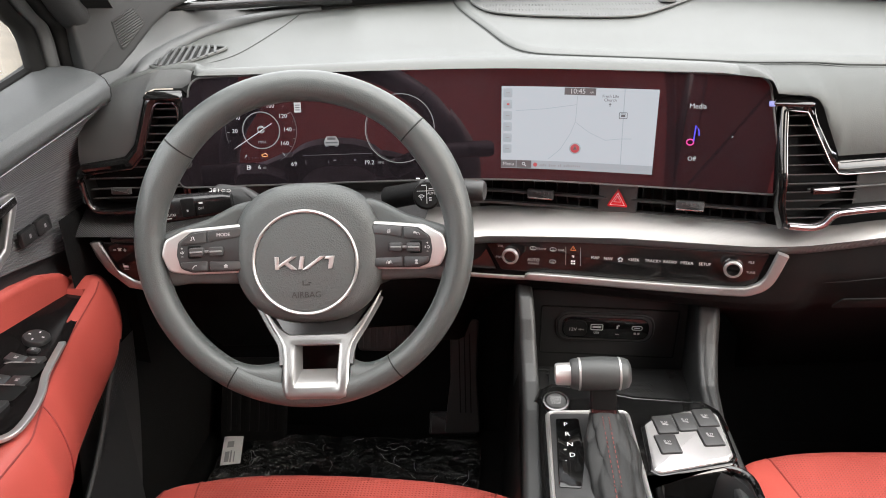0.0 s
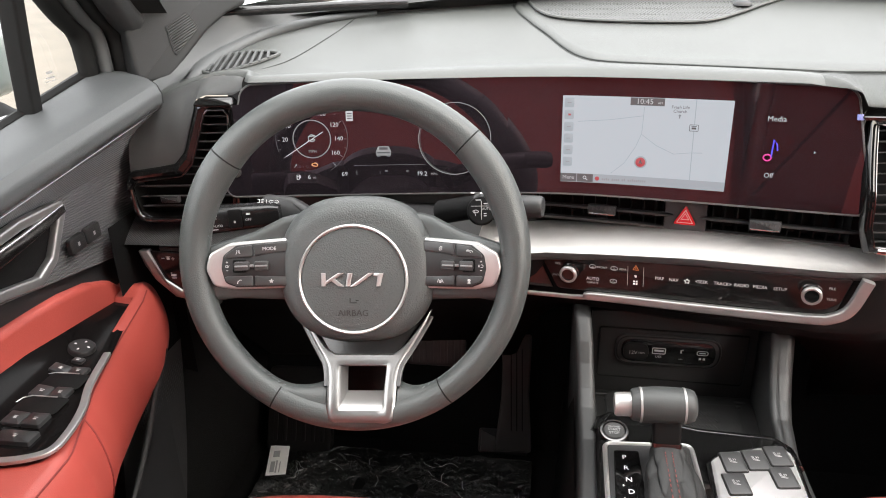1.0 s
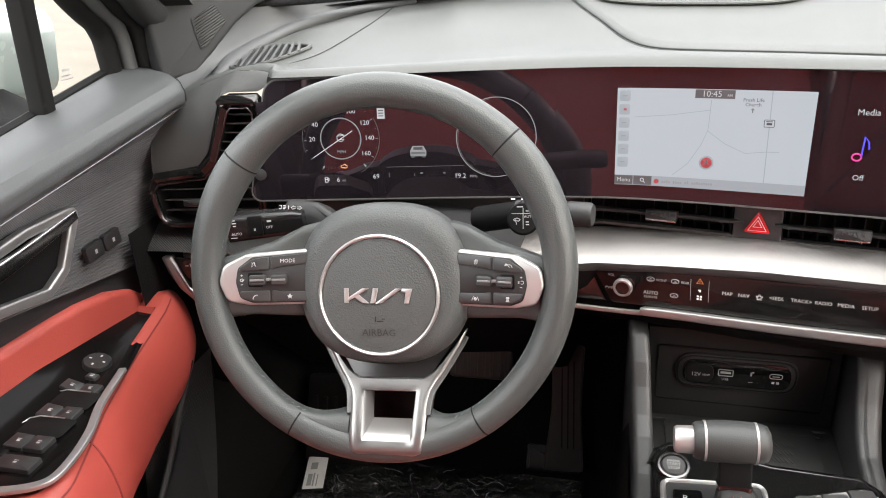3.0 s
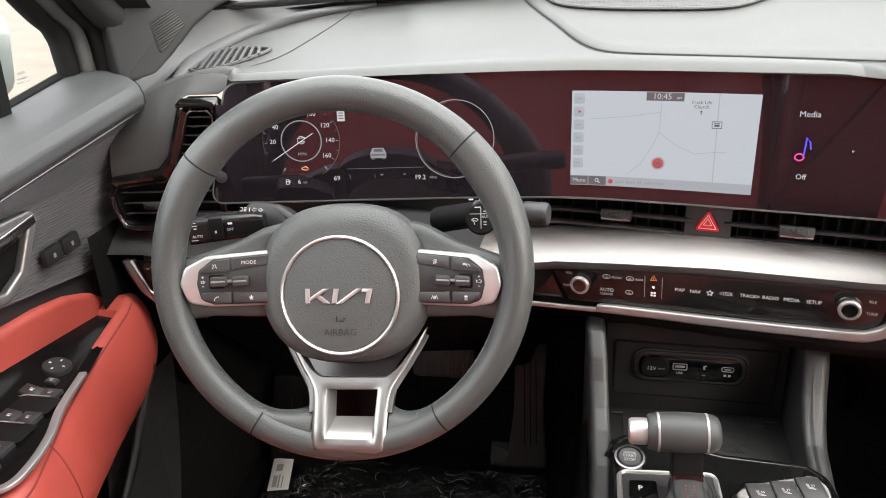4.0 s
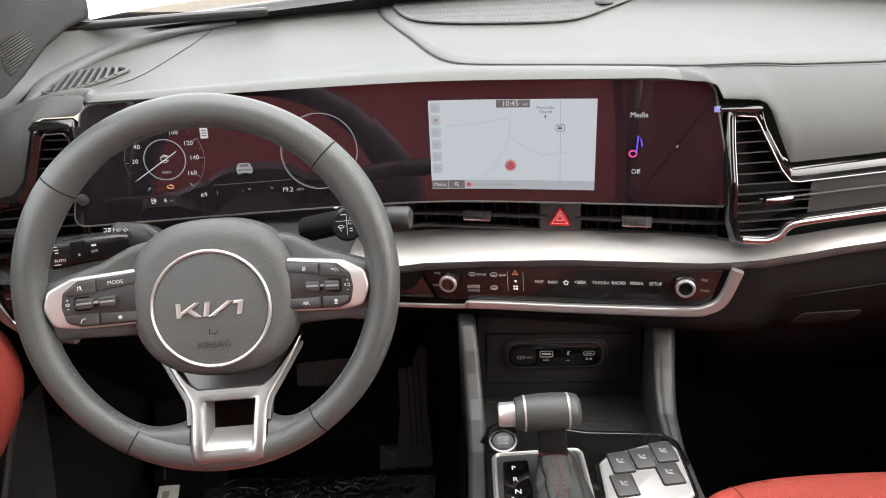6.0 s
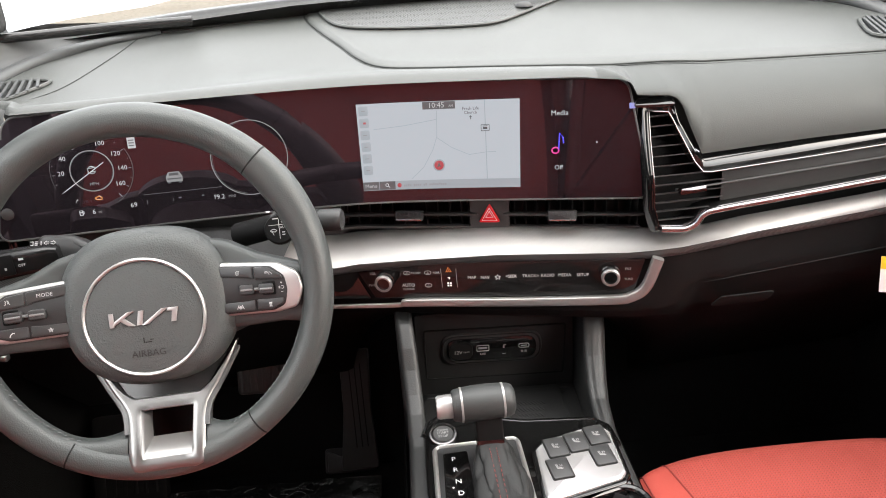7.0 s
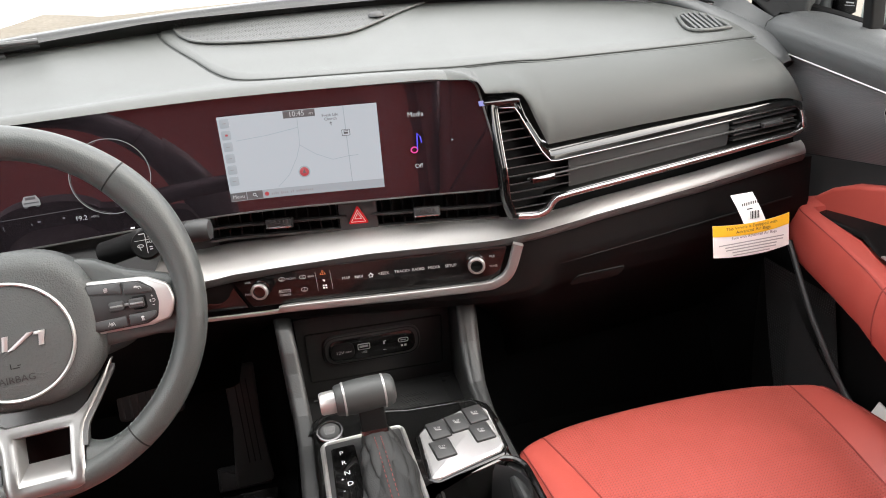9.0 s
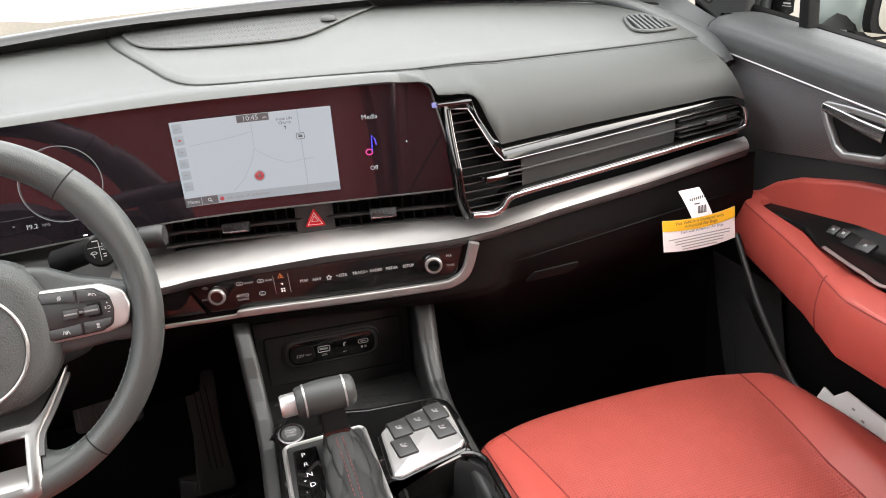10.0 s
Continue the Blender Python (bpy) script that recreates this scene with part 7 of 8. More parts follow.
# ---- doors ----
def door(side, X0, dy, dz, sill_tilt, arm_up=0.0, handle_up=0.0):
    """A front door's cabin side. Offsets run inwards from X0; heights may fall towards the rear by tilt."""
    name = "driver_door" if side < 0 else "passenger_door"
    ob = thing(name, "black and red car door trim with a chrome handle", "car door", "front doors")

    def dp(o, y, z):
        return Vector((side * (X0 - o), y + dy, z + dz))

    def sp_(o, y, z):
        return dp(o, y, z + sill_tilt * (y - 0.90))

    left = side < 0
    ys = np.linspace(0.953 if left else 1.005, 0.10, 41)
    prof = [(-0.085, 1.142), (-0.05, 1.144), (-0.005, 1.146), (0.045, 1.145), (0.064, 1.140), (0.071, 1.130), (0.070, 1.117), (0.064, 1.1105)] if left else [(-0.050, 1.141), (-0.035, 1.143), (-0.005, 1.144), (0.020, 1.140), (0.034, 1.133), (0.0395, 1.122), (0.039, 1.108), (0.036, 1.0965)]

    def flare(y):
        return 0.03 * (0.95 - y) if left else 0.0

    def outer(y):
        """The driver sill's edge at the glass, which runs in towards the rear."""
        return -0.045 + 0.15 * (0.962 - min(1.0, max(0.70, y)))

    def sill(u, v):
        y = ys[int(round(u * 40))]
        t = v * 7
        a = min(6, int(t))
        b = t - a
        o, z = [prof[a][i] * (1 - b) + prof[a + 1][i] * b for i in (0, 1)]
        o += flare(y) * min(1.0, max(0.0, v - 0.25) / 0.3)
        if left:
            o = max(o, outer(y + 0.04))
            slant = lerp((-0.085, 0.03, 0.07), (0.082, 0.026, 0.0), o)
            nose = max(0.0, (y - 0.92) / 0.033)
            return sp_(o - 0.004 * nose ** 3 * (o > 0), y + slant * max(0.0, (y - 0.5) / 0.453), z - 0.004 * nose ** 3)
        nose = max(0.0, (y - 0.93) / 0.075)
        return sp_(o + 0.010 * nose - 0.02 * nose ** 3 * (o > 0), y, z - 0.008 * nose ** 3)

    part("sill_pad", join(grid(40, 21, sill), grid(2, 21, lambda u, v: sill(0, v) + Vector((0, 0.002, -0.03 * u)))), PILLAR, ob, "soft dark grey sill pad")
    part("sill_line", tube([sp_((0.066 if left else 0.037) + flare(y), y, 1.1095 if left else 1.0950) for y in ys[:38]], 0.0006 if left else 0.0011, 6), CHROME if left else SATIN, ob, "thin silver line below the sill")

    def low_edge(y):
        return 0.9375 - 0.17 * (y - 0.83) if left else 0.956 - 0.13 * (y - 0.83)

    ribs = 52 if left else 46

    def ribbed(u, v):
        y = ys[int(round(u * 40))]
        o = (lerp((0, 0.12, 0.35, 0.7, 1), (0.062, 0.034, 0.006, -0.006, -0.004), v) if left else 0.028 - 0.045 * v + 0.010 * math.sin(math.pi * v)) + flare(y) * (1 - v) ** 1.5
        o += (0.0, 0.0008 if left else 0.0003, 0.0008 if left else 0.0003, 0.0)[int(round(v * ribs * 4)) % 4]
        return dp(o, y, ((1.109 if left else 1.0935) + sill_tilt * (y - 0.9)) * (1 - v) + low_edge(y) * v)

    part("ribbed_panel", grid(40, ribs * 4, ribbed), RIBBED, ob, "finely ribbed black panel")
    part("middle_strip", grid(40, 6, lambda u, v: dp(-0.015 + 0.012 * math.sin(math.pi * v * 0.5), ys[int(round(u * 40))], low_edge(ys[int(round(u * 40))]) - 0.10 * v)), PLASTIC, ob)
    DM = Matrix(((0, 0, -side, side * X0), (1, 0, 0, dy), (0, 1, 0, dz), (0, 0, 0, 1)))

    def dm(y, z, o=0.0):
        return (y, z)

    # red insert above the armrest
    ins = [(0.930, 0.838), (0.905, 0.868), (0.862, 0.906), (0.825, 0.920), (0.776, 0.929), (0.7305, 0.933), (0.652, 0.938), (0.35, 0.945), (0.35, 0.80), (0.92, 0.80)] if left else [(0.925, 0.838), (0.915, 0.862), (0.894, 0.886), (0.855, 0.912), (0.8115, 0.9300), (0.708, 0.9526), (0.647, 0.960), (0.35, 0.965), (0.35, 0.80), (0.92, 0.80)]
    part("red_insert", slab([dm(*p) for p in rounded(ins, 0.012, 4)], DM, 0.016, 0.007, base=-0.012, rows=4), RED, ob, "padded red leather insert")
    part("front_loop", sweep(smooth_path([dp(-0.006, 0.908, 0.856), dp(0.004, 0.904, 0.857), dp(0.014, 0.897, 0.856), dp(0.024, 0.884, 0.853)], 5), disc(0.011, 14), scale=lambda t: 0.9 + 0.15 * t), RED, ob, "red leather closing the front of the switch panel")
    # armrest
    def edge_o(y):
        """How far the switch panel reaches inwards."""
        if left:
            return lerp((0.53, 0.555, 0.60, 0.66, 0.74, 0.822, 0.858, 0.886), (0.040, 0.108, 0.110, 0.088, 0.069, 0.043, 0.030, 0.004), y)
        return lerp((0.53, 0.563, 0.637, 0.694, 0.750, 0.838, 0.866, 0.886), (0.030, 0.079, 0.066, 0.053, 0.032, 0.027, 0.020, 0.0), y)

    wy = (0.945, 0.915, 0.89, 0.862, 0.76, 0.682, 0.632, 0.575, 0.50, 0.30)
    ww = (0.010, 0.026, 0.036, 0.044, 0.062, 0.083, 0.103, 0.128, 0.135, 0.135)
    tz = (0.845, 0.880, 0.889, 0.884, 0.873, 0.868, 0.866, 0.870, 0.872, 0.872)
    bz = (0.800, 0.775, 0.766, 0.758, 0.745, 0.742, 0.742, 0.745, 0.75, 0.75)

    def arm_ring(y):
        w = lerp(list(reversed(wy)), list(reversed(ww)), y)
        t, b = lerp(list(reversed(wy)), list(reversed(tz)), y), lerp(list(reversed(wy)), list(reversed(bz)), y)
        b += arm_up
        r = min(0.016, w * 0.45, (t - b) * 0.4)
        h_, f_ = t - b, (1.0 if side < 0 else 0.5) * min(1.0, w / 0.03)
        pts = [(w - 0.014 * f_, b), (w + 0.004 * f_, b + 0.10 * h_), (w + 0.013 * f_, b + 0.32 * h_), (w + 0.013 * f_, b + 0.58 * h_), (w + 0.006 * f_, b + 0.82 * h_), (w - 0.003 * f_, b + 0.955 * h_), (w - 0.012 * f_, t)]
        o = [(-0.02, b)] + [(p.x, p.z) for p in smooth_path([(a, 0, c) for a, c in pts], 4)] 
        e_, low_t = min(edge_o(y), w - 0.016 * f_), t - max(0.0, t - 0.864) * min(1.0, max(0.0, (0.860 - y) / 0.012))
        o += [(e_ + 0.0015, t), (e_ - 0.0015, low_t), (-0.02, low_t)]
        return [dp(p[0], y, p[1]) for p in o]

    part("armrest", loft([arm_ring(y) for y in np.linspace(0.945, 0.32, 60)]), RED, ob, "red leather armrest")
    part("armrest_seam", tube([arm_ring(y)[21] - Vector((side * 0.0003, 0, 0)) for y in np.linspace(0.885, 0.36, 46)], 0.0011, 5), RED_THREAD, ob)
    part("armrest_joint", tube([p - Vector((side * 0.0002, 0, 0)) for p in arm_ring(0.635)[2:26]], 0.0012, 5, up=(0, 1, 0)), RED_THREAD, ob)
    # switch panel
    TM = Matrix(((0, -side, 0, side * X0), (1, 0, 0, dy), (0, 0, 1, 0.8735 + dz), (0, 0, 0, 1)))

    def tm_h(y, o=0.03):
        """The panel climbs towards the door and towards the rear."""
        return lerp((0.55, 0.69, 0.743, 0.798, 0.86, 0.89), (0.050, 0.042, 0.030, 0.018, 0.004, 0.0), y) * min(1.0, max(0.0, (0.05 - o) / 0.062)) ** 2


    def sheet(u, v):
        y = 0.880 - 0.350 * u
        o = -0.012 + (edge_o(y) + 0.012) * v
        return TM @ Vector((y, o, 0.002 + tm_h(y, o) - 0.003 * max(0.0, v - 0.9) * 10))

    panel = part("switch_panel", grid(40, 10, sheet), DOOR_GLOSS, ob, "piano black switch panel")
    part("chrome_strip", sweep(smooth_path([TM @ Vector((y, o, 0.003 + tm_h(y, o))) for y, o in (((0.735, 0.068), (0.674, 0.085), (0.6305, 0.104), (0.590, 0.114), (0.563, 0.112), (0.548, 0.085), (0.543, 0.05)) if left else ((0.690, 0.054), (0.637, 0.066), (0.600, 0.073), (0.570, 0.079), (0.552, 0.060), (0.545, 0.04)))], 6), rounded([(-0.004, -0.002), (0.004, -0.002), (0.004, 0.0025), (-0.004, 0.0025)], 0.001, 3), scale=lambda t: 1.0 if left else 0.6), SATIN, panel, "bright chrome strip")

    def switch(y, o, ly, lo, h=0.006, deg=0):
        m_ = TM @ Matrix.Translation((y, o, 0.001 + tm_h(y, o))) @ Matrix.Rotation(-math.atan((tm_h(y, o - 0.004) - tm_h(y, o + 0.004)) / 0.008), 4, "X") @ Matrix.Rotation(radians(deg), 4, "Z")
        s_ = part("switch", slab(rounded([(-ly / 2, -lo / 2), (ly / 2, -lo / 2), (ly / 2, lo / 2), (-ly / 2, lo / 2)], 0.002, 3), m_, h, 0.0015), SWITCH, panel, "dark grey rocker switch")
        bars([(-0.001, 0.0, 0.0022, 0.0034), (0.0014, 0.0, 0.0008, 0.0046)], m_, PANEL_PRINT, s_, "symbol", h + 0.0004)

    if side < 0:
        mk = TM @ Matrix.Translation((0.738, 0.034, 0.001 + tm_h(0.738, 0.034))) @ Matrix.Rotation(-math.atan((tm_h(0.738, 0.030) - tm_h(0.738, 0.038)) / 0.008), 4, "X")
        part("mirror_knob", lathe([(0.0150, 0.0), (0.0150, 0.006), (0.0135, 0.0078), (0.0, 0.0072)], mk, 36), PLASTIC, panel, "round mirror adjuster")
        bars([(0.008, 0, 0.003, 0.002), (-0.008, 0, 0.003, 0.002), (0, 0.008, 0.002, 0.003), (0, -0.008, 0.002, 0.003)], mk, PAINT_WHITE, panel, "mirror_arrows", 0.0082)
        switch(0.716, 0.044, 0.009, 0.013, 0.005)
        for o in (0.036, 0.058):
            switch(0.695, o, 0.015, 0.021, 0.005)
            switch(0.653, o + 0.007, 0.019, 0.020, 0.0055)
            switch(0.607, o + 0.011, 0.020, 0.021, 0.0055)
        switch(0.579, 0.068, 0.018, 0.040, 0.006)
        for y, o in ((0.674, 0.052), (0.630, 0.056)):
            part("finger_well", slab(rounded([(-0.014, -0.027), (0.014, -0.027), (0.014, 0.027), (-0.014, 0.027)], 0.005), TM @ Matrix.Translation((y, o, 0.0050 + tm_h(y, o))) @ Matrix.Rotation(-math.atan((tm_h(y, o - 0.004) - tm_h(y, o + 0.004)) / 0.008), 4, "X"), 0.0006, 0.0002), DARK, panel)
            part("well_rim", tube([TM @ Matrix.Translation((y, o, 0.0062 + tm_h(y, o))) @ Vector((a, b, 0)) for a, b in ((-0.006, -0.027), (0.009, -0.024), (0.0138, -0.016), (0.0140, 0.012))], 0.0007, 5), SATIN, panel)
    else:
        for y in (0.712, 0.694):
            switch(y, 0.018, 0.015, 0.015, 0.004)
        switch(0.652, 0.022, 0.024, 0.018, 0.0045)
        part("finger_well", slab(rounded([(-0.012, -0.012), (0.012, -0.012), (0.012, 0.012), (-0.012, 0.012)], 0.004), TM @ Matrix.Translation((0.675, 0.022, 0.0022 + tm_h(0.675, 0.022))) @ Matrix.Rotation(-math.atan((tm_h(0.675, 0.018) - tm_h(0.675, 0.026)) / 0.008), 4, "X"), 0.0006, 0.0002), DARK, panel)
    # inner handle in its bowl
    hd = [(0.772, 1.0460), (0.758, 1.026), (0.736, 0.993), (0.708, 0.980), (0.62, 0.996), (0.60, 1.016), (0.64, 1.041), (0.70, 1.0475)]
    if not left:
        hd = [(0.7475, 1.056), (0.735, 1.030), (0.717, 1.003), (0.7020, 0.9950), (0.640, 1.003), (0.622, 1.020), (0.620, 1.040), (0.648, 1.0525), (0.700, 1.0560)]
    hdl = part("handle_bowl", slab([dm(*p) for p in rounded(hd, 0.012, 4)], DM, 0.026, 0.001, base=-0.003), DEEP, ob, "dark bowl behind the door handle")
    pull = [(0.768, 1.042), (0.735, 1.037), (0.690, 1.031), (0.640, 1.026)] if left else [(0.7430, 1.052), (0.715, 1.047), (0.680, 1.040), (0.640, 1.034)]
    part("pull_lever", sweep(smooth_path([DM @ Vector((*dm(*p), 0.031)) for p in pull], 6), rounded([(-0.004, -0.0085), (0.004, -0.0085), (0.004, 0.0085), (-0.004, 0.0085)], 0.003, 3), up=(0, 0, 1), scale=lambda t: 0.62 + 0.5 * t), BRIGHT, hdl, "bright pull lever")
    part("handle_rim", sweep([DM @ Vector((*dm(*p), 0.027)) for p in rounded(hd, 0.012, 5)], rounded([(-0.0056 if left else -0.0048, -0.005), (0.0056 if left else 0.0048, -0.005), (0.0056 if left else 0.0048, 0.005), (-0.0056 if left else -0.0048, 0.005)], 0.003, 3), up=(side, 0, 0), loop=True), TRIM_SILVER, hdl, "satin silver handle rim")
    if side < 0:
        for y, ly in ((0.8105, 0.030), (0.8425, 0.030)):
            part("memory_key", slab(rounded([(-ly / 2, -0.010), (ly / 2, -0.010), (ly / 2, 0.010), (-ly / 2, 0.010)], 0.004), DM @ Matrix.Translation((*dm(y, 0.981 + 0.04 * (y - 0.83)), 0.002)) @ Matrix.Rotation(radians(3), 4, "Z"), 0.006, 0.002), PLASTIC, ob, "black memory key")
            bars([(0, 0, 0.004, 0.005)], DM @ Matrix.Translation((*dm(y, 0.981 + 0.04 * (y - 0.83)), 0.0085)), PAINT_GREY, ob, "key_symbol")
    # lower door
    part("lower_panel", grid(20, 8, lambda u, v: dp(-0.004 + 0.012 * math.sin(v * 3), 0.99 - 0.85 * u, 0.84 - 0.42 * v)), DEEP, ob, "lower door panel, black plastic darkened with its shade")
    part("speaker_panel", grid(12, 8, lambda u, v: dp(0.018 + 0.006 * math.sin(v * 3), 0.97 - 0.17 * u - 0.09 * v, 0.76 - 0.30 * v)), SPEAKER_DARK, ob, "perforated black speaker panel")
    edge_pts = [(0.050, 0.875, 0.80), (0.050, 0.832, 0.752), (0.052, 0.785, 0.700), (0.056, 0.725, 0.655), (0.060, 0.680, 0.644), (0.062, 0.615, 0.652), (0.064, 0.40, 0.665)] if left else [(0.058, 0.862, 0.835), (0.066, 0.810, 0.777), (0.070, 0.772, 0.737), (0.070, 0.7026, 0.669), (0.070, 0.643, 0.640), (0.070, 0.58, 0.636), (0.070, 0.40, 0.645)]
    part("pocket_edge", tube(smooth_path([dp(*p) for p in edge_pts], 6), 0.0045, 8), PLASTIC, ob, "black pocket edge")
    part("pocket_wall", grid(14, 4, lambda u, v: dp(0.060, 0.84 - 0.6 * u, lerp((0.4, 0.615, 0.68, 0.725, 0.785, 0.84), (0.662, 0.650, 0.643, 0.654, 0.699, 0.755), 0.84 - 0.6 * u) - 0.22 * v)), PLASTIC, ob)
    # window: the passenger glass stands closer in, over a narrower sill
    wo, wy, wt = (0.058, -0.070, sill_tilt) if left else (0.043, -0.030, sill_tilt)
    part("window_base_seal", tube([dp(outer(y) - 0.003 if left else -0.088 + wo, y, (1.140 if left else 1.137) + wt * (y - 0.9)) for y in (1.0, 0.94, 0.88, 0.82, 0.76, 0.70, 0.2)], 0.010, 8), RUBBER, ob, "black window seal")
    part("window_post", sweep([dp(-0.075 + wo, 0.885 + wy, 1.13), dp(-0.072 + wo, 0.887 + wy, 1.20), dp(-0.03 + wo, 0.86 + wy, 1.45)], rounded([(-0.009, -0.011), (0.009, -0.011), (0.009, 0.011), (-0.009, 0.011)], 0.004), up=(side, 0, 0)), RUBBER, ob, "black quarter window post")
    gl = part("window_glass", grid(10, 6, lambda u, v: dp((outer(1.0 - 0.95 * u) - 0.007 if left else -0.092 + wo) + 0.10 * v * v, 1.0 - 0.95 * u - 0.3 * v * (1 - u), 1.135 + 0.50 * v)), GLASS, ob, "clear side window")
    gl.visible_shadow = False
    bars([(0.052, 0.006, 0.012, 0.003), (0.052, 0.0, 0.016, 0.002), (0.052, -0.004, 0.020, 0.001)], DM @ Matrix.Translation((0.895 + wy, 1.165, -0.086 + wo)), PAINT_GREY, gl, "etched_mark")
    part("outer_skin", box(plane_at((side * (X0 + 0.10), 0.45 + dy, 0.35), (-side, 0, 0)) @ pose(0, 0.38, 0), 1.12, 0.76, 0.02), BODY_PAINT, ob, "pale painted outer skin")
    mm = plane_at((side * (X0 + 0.275), (0.965 if left else 0.93) + dy, 1.165), (0, -1, 0))
    shape = lambda g: rounded([(-0.115 * g, -0.065 * g), (0.105 * g, -0.065 * g), (0.12 * g, 0.06 * g), (-0.10 * g, 0.075 * g)], 0.035, 6)
    mir = part("mirror_housing", slab(shape(1.0), mm, 0.14, 0.03, base=-0.14, rows=4), MIRROR_SHELL, ob, "pale mirror housing")
    part("mirror_bezel", slab(shape(0.96), mm, 0.016, 0.006), RUBBER, mir, "black bezel")
    part("mirror_glass", slab(shape(0.86), mm, 0.002, 0.0008, base=0.016), MIRROR, mir, "mirror glass")
    part("mirror_foot", tube([dp(-0.09, 0.93 if left else 0.90, 1.08), dp(-0.13, 0.96 if left else 0.95, 1.09), dp(-0.20, 0.99, 1.11)], 0.030, 10), RUBBER, mir)
    return ob


door(-1, 0.730, 0.0, 0.0, 0.09, 0.0, 0.016)
door(1, 0.690, 0.075, 0.011, 0.13, 0.040, 0.030)

# tweeter grilles on the windscreen pillars
for s in (-1, 1):
    tw = thing("tweeter_cover", "tweeter cover at the foot of the windscreen pillar", "speaker", "tweeters")
    tmx = plane_at((s * 0.680, 1.035 if s < 0 else 1.10, 1.165 if s < 0 else 1.175), (-s * 0.80, -0.55, 0.25))
    base_o = [(-0.057, -0.030), (-0.011, -0.026), (0.036, 0.010), (0.062, 0.030), (0.100, 0.050), (0.135, 0.060), (0.135, 0.13), (-0.055, 0.13)]
    part("base", slab(rounded([(-s * a, b) for a, b in base_o], 0.008), tmx, 0.030, 0.006, base=-0.033, rows=4), TRIM_DARK, tw, "dark grey cover")
    gr = [(0.034, 0.056), (0.046, 0.033), (0.002, 0.0), (0.0, 0.040)]
    part("grille", slab(rounded([(-s * a, b) for a, b in gr], 0.004), tmx, 0.0030, 0.001, base=-0.0042), TWEETER, tw, "woven angular grille")
    part("grille_rim", tube([tmx @ Vector((-s * a, b, -0.0025)) for a, b in rounded(gr, 0.004)], 0.0016, 6, up=(1, 0, 0), loop=True), TRIM_DARK, tw)

# ---- pedals and floor ----
acc = thing("accelerator_pedal", "long black hinged accelerator pedal", "pedal")
AM = plane_at((-0.2240, 1.232, 0.52), (0, -0.92, 0.40), spin=2)
part("plate", slab(rounded([(-0.040, -0.105), (0.028, -0.105), (0.024, 0.0), (0.030, 0.11), (-0.024, 0.11), (-0.026, 0.0)], 0.006), AM, 0.014, 0.004), PEDAL, acc)
for k in range(3):
    part("groove", box(AM @ Matrix.Translation((-0.008 + 0.010 * k, 0.01, 0.0138)), 0.002, 0.15, 0.001, 0.0003), DARK, acc)
part("hinge_base", box(plane_at((-0.246, 1.205, 0.405), (0, -0.75, 0.66)) @ Matrix.Translation((0, 0.02, 0)), 0.092, 0.045, 0.020, 0.006, 0.006), PLASTIC, acc, "black hinge base")
brk = thing("brake_pedal", "ribbed black rubber brake pedal", "pedal")
BM = plane_at((-0.355, 1.160, 0.652), (0, -0.93, 0.36))
part("pad", box(BM, 0.100, 0.056, 0.016, 0.005, 0.008), PEDAL, brk)
for k in range(8):
    part("rib", box(BM @ Matrix.Translation((-0.042 + 0.012 * k, 0, 0.015)), 0.005, 0.044, 0.002, 0.0008), PEDAL, brk)
part("arm", tube([(-0.35, 1.17, 0.66), (-0.345, 1.28, 0.80), (-0.345, 1.33, 0.95)], 0.012, 8), RUBBER, brk)
fr = thing("foot_rest", "ribbed black foot rest", "foot rest")
FM = plane_at((-0.63, 1.205, 0.475), (0.05, -0.85, 0.5))
part("pad", box(FM, 0.125, 0.16, 0.02, 0.006, 0.012), RUBBER, fr)
for k in range(6):
    part("rib", box(FM @ Matrix.Translation((-0.045 + 0.018 * k, -0.01, 0.019)), 0.008, 0.10, 0.003, 0.001, 0.003), RUBBER, fr)
mat_ob = thing("floor_mat", "black floor mat under wrinkled clear film", "floor mat")
part("mat", slab(rounded([(-0.675, 0.55), (-0.19, 0.55), (-0.19, 1.178), (-0.672, 1.162)], 0.015), plane_at((0, 0, 0.410), (0, 0, 1), (0, 1, 0)), 0.006, 0.002), CARPET, mat_ob)
part("film", grid(60, 70, lambda u, v: (-0.672 + 0.483 * u, 0.56 + 0.612 * v, 0.4185 + 0.005 * noise.noise(Vector((u * 8, v * 10, 1))) + 0.004 * noise.noise(Vector((u * 22, v * 26, 4))))), FILM, mat_ob, "wrinkled clear protective film")
# Thin pale tubes at random stand in for glints along the film's creases.
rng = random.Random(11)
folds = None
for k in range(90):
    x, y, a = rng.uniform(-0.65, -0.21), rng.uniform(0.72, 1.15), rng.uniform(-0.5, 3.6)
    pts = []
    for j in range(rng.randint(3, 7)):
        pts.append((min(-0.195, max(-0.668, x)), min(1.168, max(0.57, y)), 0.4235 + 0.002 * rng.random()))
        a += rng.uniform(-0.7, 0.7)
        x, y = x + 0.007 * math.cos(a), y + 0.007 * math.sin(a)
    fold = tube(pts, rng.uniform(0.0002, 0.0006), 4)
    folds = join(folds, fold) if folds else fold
tagged(part("crease_glints", folds, CREASE_GLINT, mat_ob, "sharp creases of the film, their glints painted pale grey"), kind="stuff")
stk = plane_at((-0.6520, 1.112, 0.4245), (0, 0, 1), (0, 1, 0), spin=14)
part("sticker", slab([(-0.018, -0.042), (0.018, -0.042), (0.018, 0.042), (-0.018, 0.042)], stk, 0.001, 0.0003), PAPER, mat_ob, "white paper label on the film")
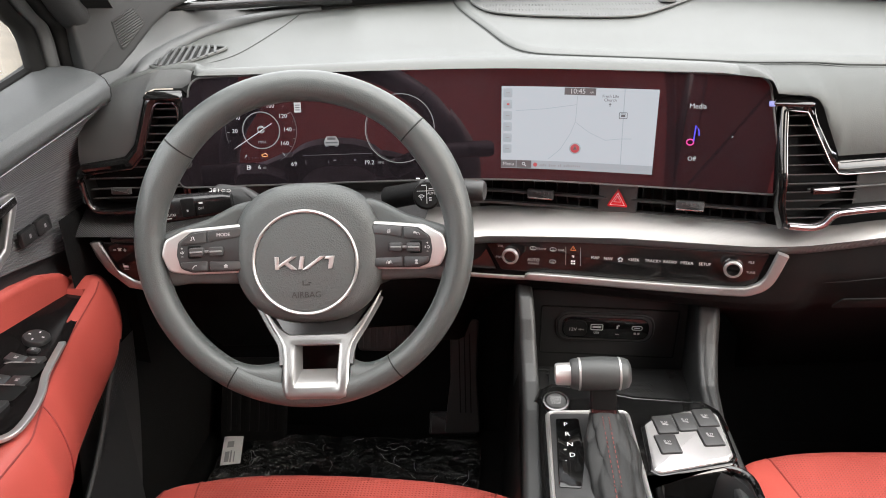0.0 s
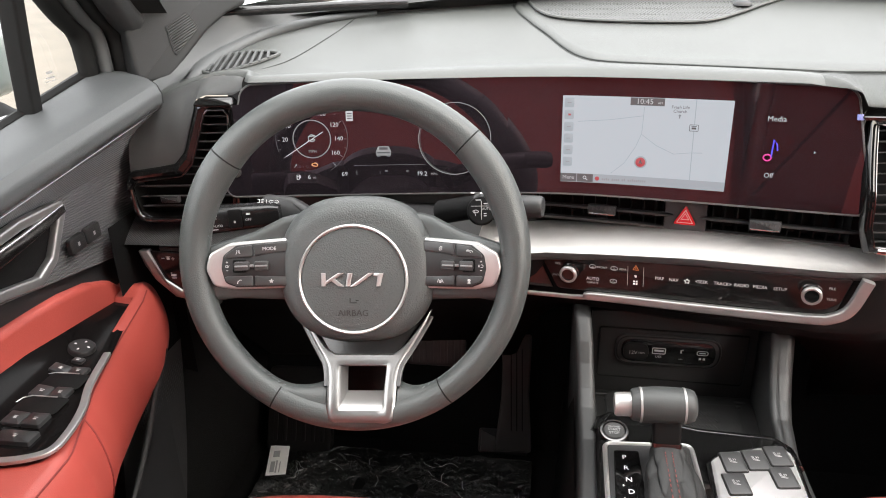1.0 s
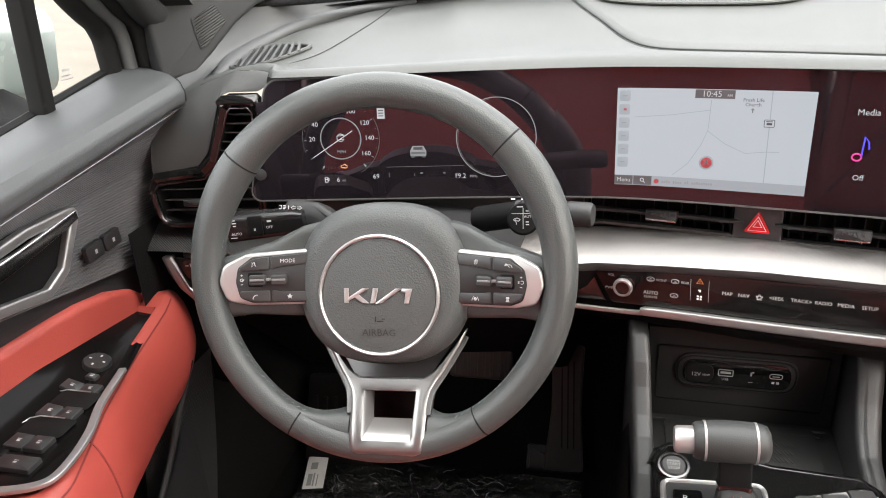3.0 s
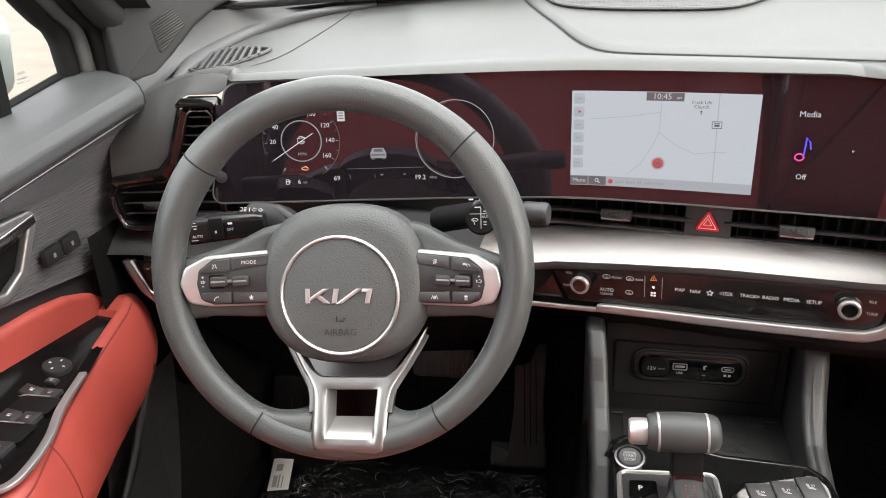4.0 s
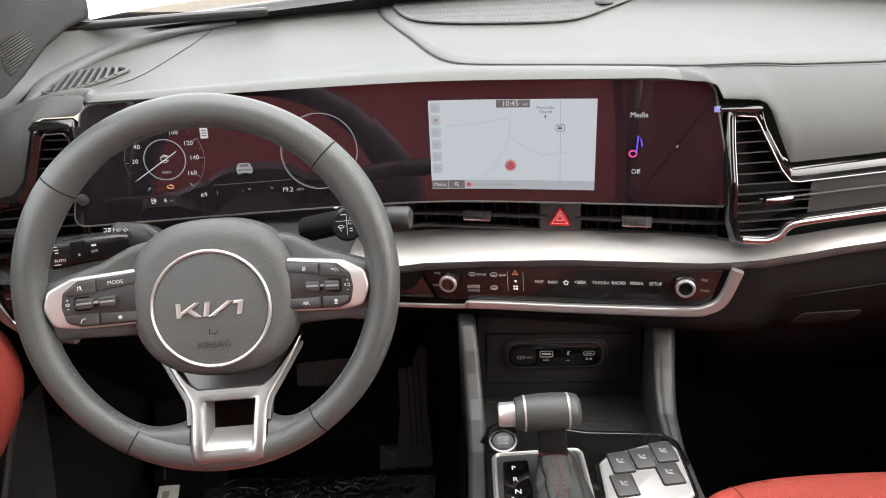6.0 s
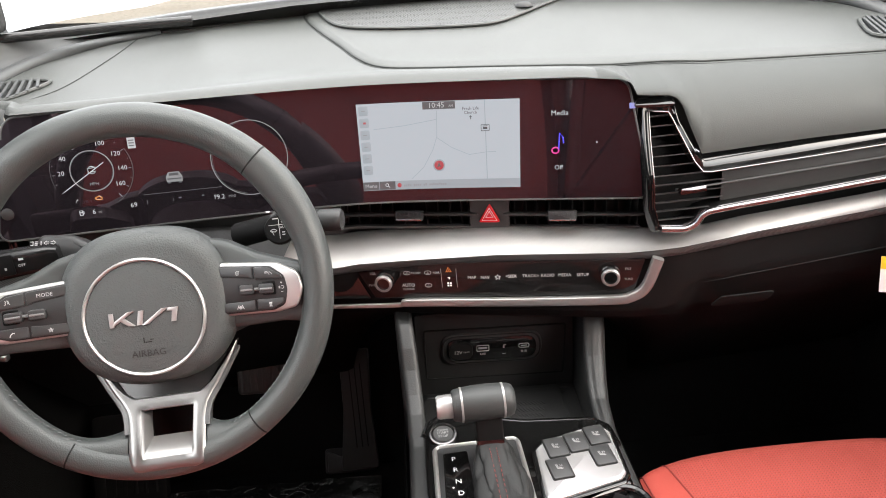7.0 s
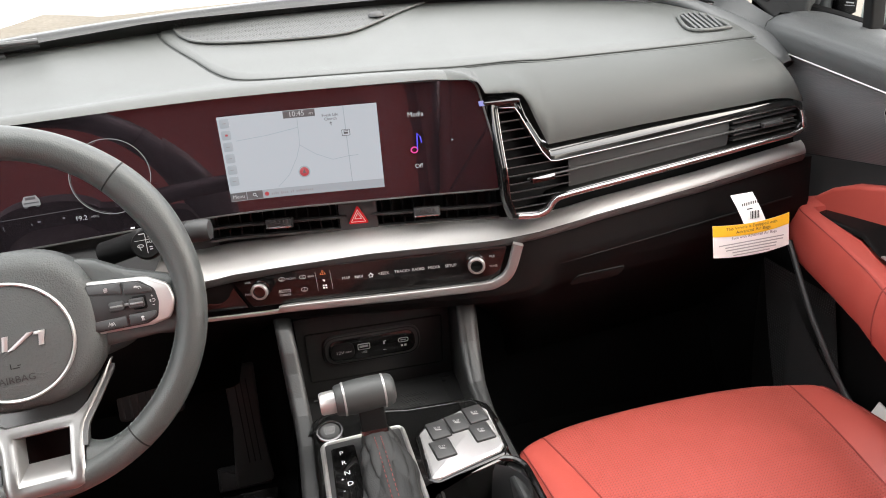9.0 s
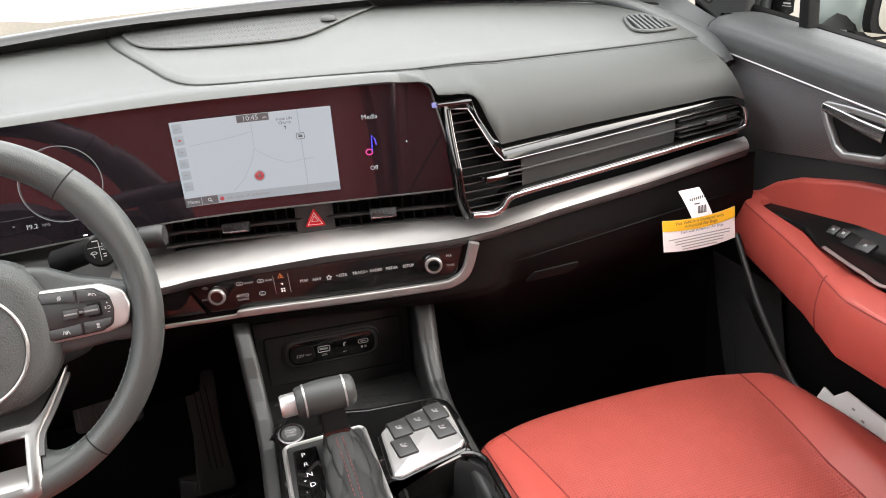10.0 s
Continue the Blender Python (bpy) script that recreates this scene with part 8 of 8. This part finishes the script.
bars([(-0.008, -0.02, 0.008, 0.03), (-0.001, -0.02, 0.003, 0.034), (0.005, -0.022, 0.002, 0.03), (-0.004, 0.016, 0.012, 0.018)], stk, PAINT_GREY, mat_ob, "label_print", 0.0013)

# ---- airbag notice hanging from the glovebox ----
tag = thing("airbag_notice", "yellow and white paper notice hanging from the glovebox", "paper tag")
GM = plane_at((0.517, 0.872, 0.901), (-0.12, -0.99, 0.05), spin=4)
part("strip", grid(4, 8, lambda u, v: GM @ Vector((-0.009 + 0.031 * u - 0.014 * v, 0.012 + 0.044 * v, 0.004 - 0.012 * v * v))), PAPER, tag, "white looped strip")


def notice_p(u, v, w):
    x = (u - 0.5) * 0.108
    return GM @ Vector((x, (v - 0.5) * 0.047 + 0.10 * x * x / 0.06 * 0.8 - 0.006, w - 0.004 * (x / 0.06) ** 2))


part("notice", grid(16, 4, lambda u, v: notice_p(u, v, 0.006)), PAPER, tag, "white printed notice")
part("yellow_head", grid(16, 2, lambda u, v: notice_p(u, 0.66 + 0.34 * v, 0.0066)), YELLOW, tag, "yellow heading strip")
writing("This Vehicle is Equipped with", 0.0064, GM @ Matrix.Translation((-0.001, 0.0140, 0.0075)), INK, tag, squash=0.95)
writing("Advanced Air Bags", 0.0064, GM @ Matrix.Translation((0.001, 0.0080, 0.0078)), INK, tag)
writing("Even with Advanced Air Bags", 0.0054, GM @ Matrix.Translation((0.002, 0.0000, 0.0078)), INK, tag)
for k in range(5):
    bars([(-0.002 + 0.004 * (k % 2), -0.0080 - 0.0042 * k, 0.092 - 0.01 * k, 0.0016)], GM, PAINT_GREY, tag, "small_print", 0.0076)
bars([(-0.006 + 0.0022 * k, 0.030, 0.0011 + 0.0006 * (k % 2), 0.011) for k in range(6)], GM @ Matrix.Translation((0.005, -0.002, 0)), INK, tag, "barcode", 0.0050)
bars([(-0.0115 + 0.0030 * k, 0.0435 + 0.0003 * k, 0.0019, 0.0046 if k % 3 else 0.0038) for k in range(8)] + [(-0.0015, 0.0365, 0.008, 0.0018)], GM, INK, tag, "strip_print", 0.0030)

# ---- papers in the passenger door pocket ----
pap = thing("folded_papers", "folded white printed papers in the door pocket", "papers")
PM = plane_at((0.642, 0.635, 0.655), (-0.88, 0.10, 0.46), (0, 0, 1))
part("sheet", slab([(-0.125, -0.05), (0.20, -0.05), (0.20, 0.036), (-0.085, 0.030), (-0.100, 0.012), (-0.122, 0.014)], PM, 0.004, 0.001), PAPER, pap)
bars([(-0.06 + 0.022 * k, 0.016 - 0.005 * (k % 3), 0.006, 0.003) for k in range(9)] + [(0.04, 0.030, 0.20, 0.0006), (0.04, 0.006, 0.20, 0.0006)], PM, PAINT_GREY, pap, "print_marks", 0.0045)
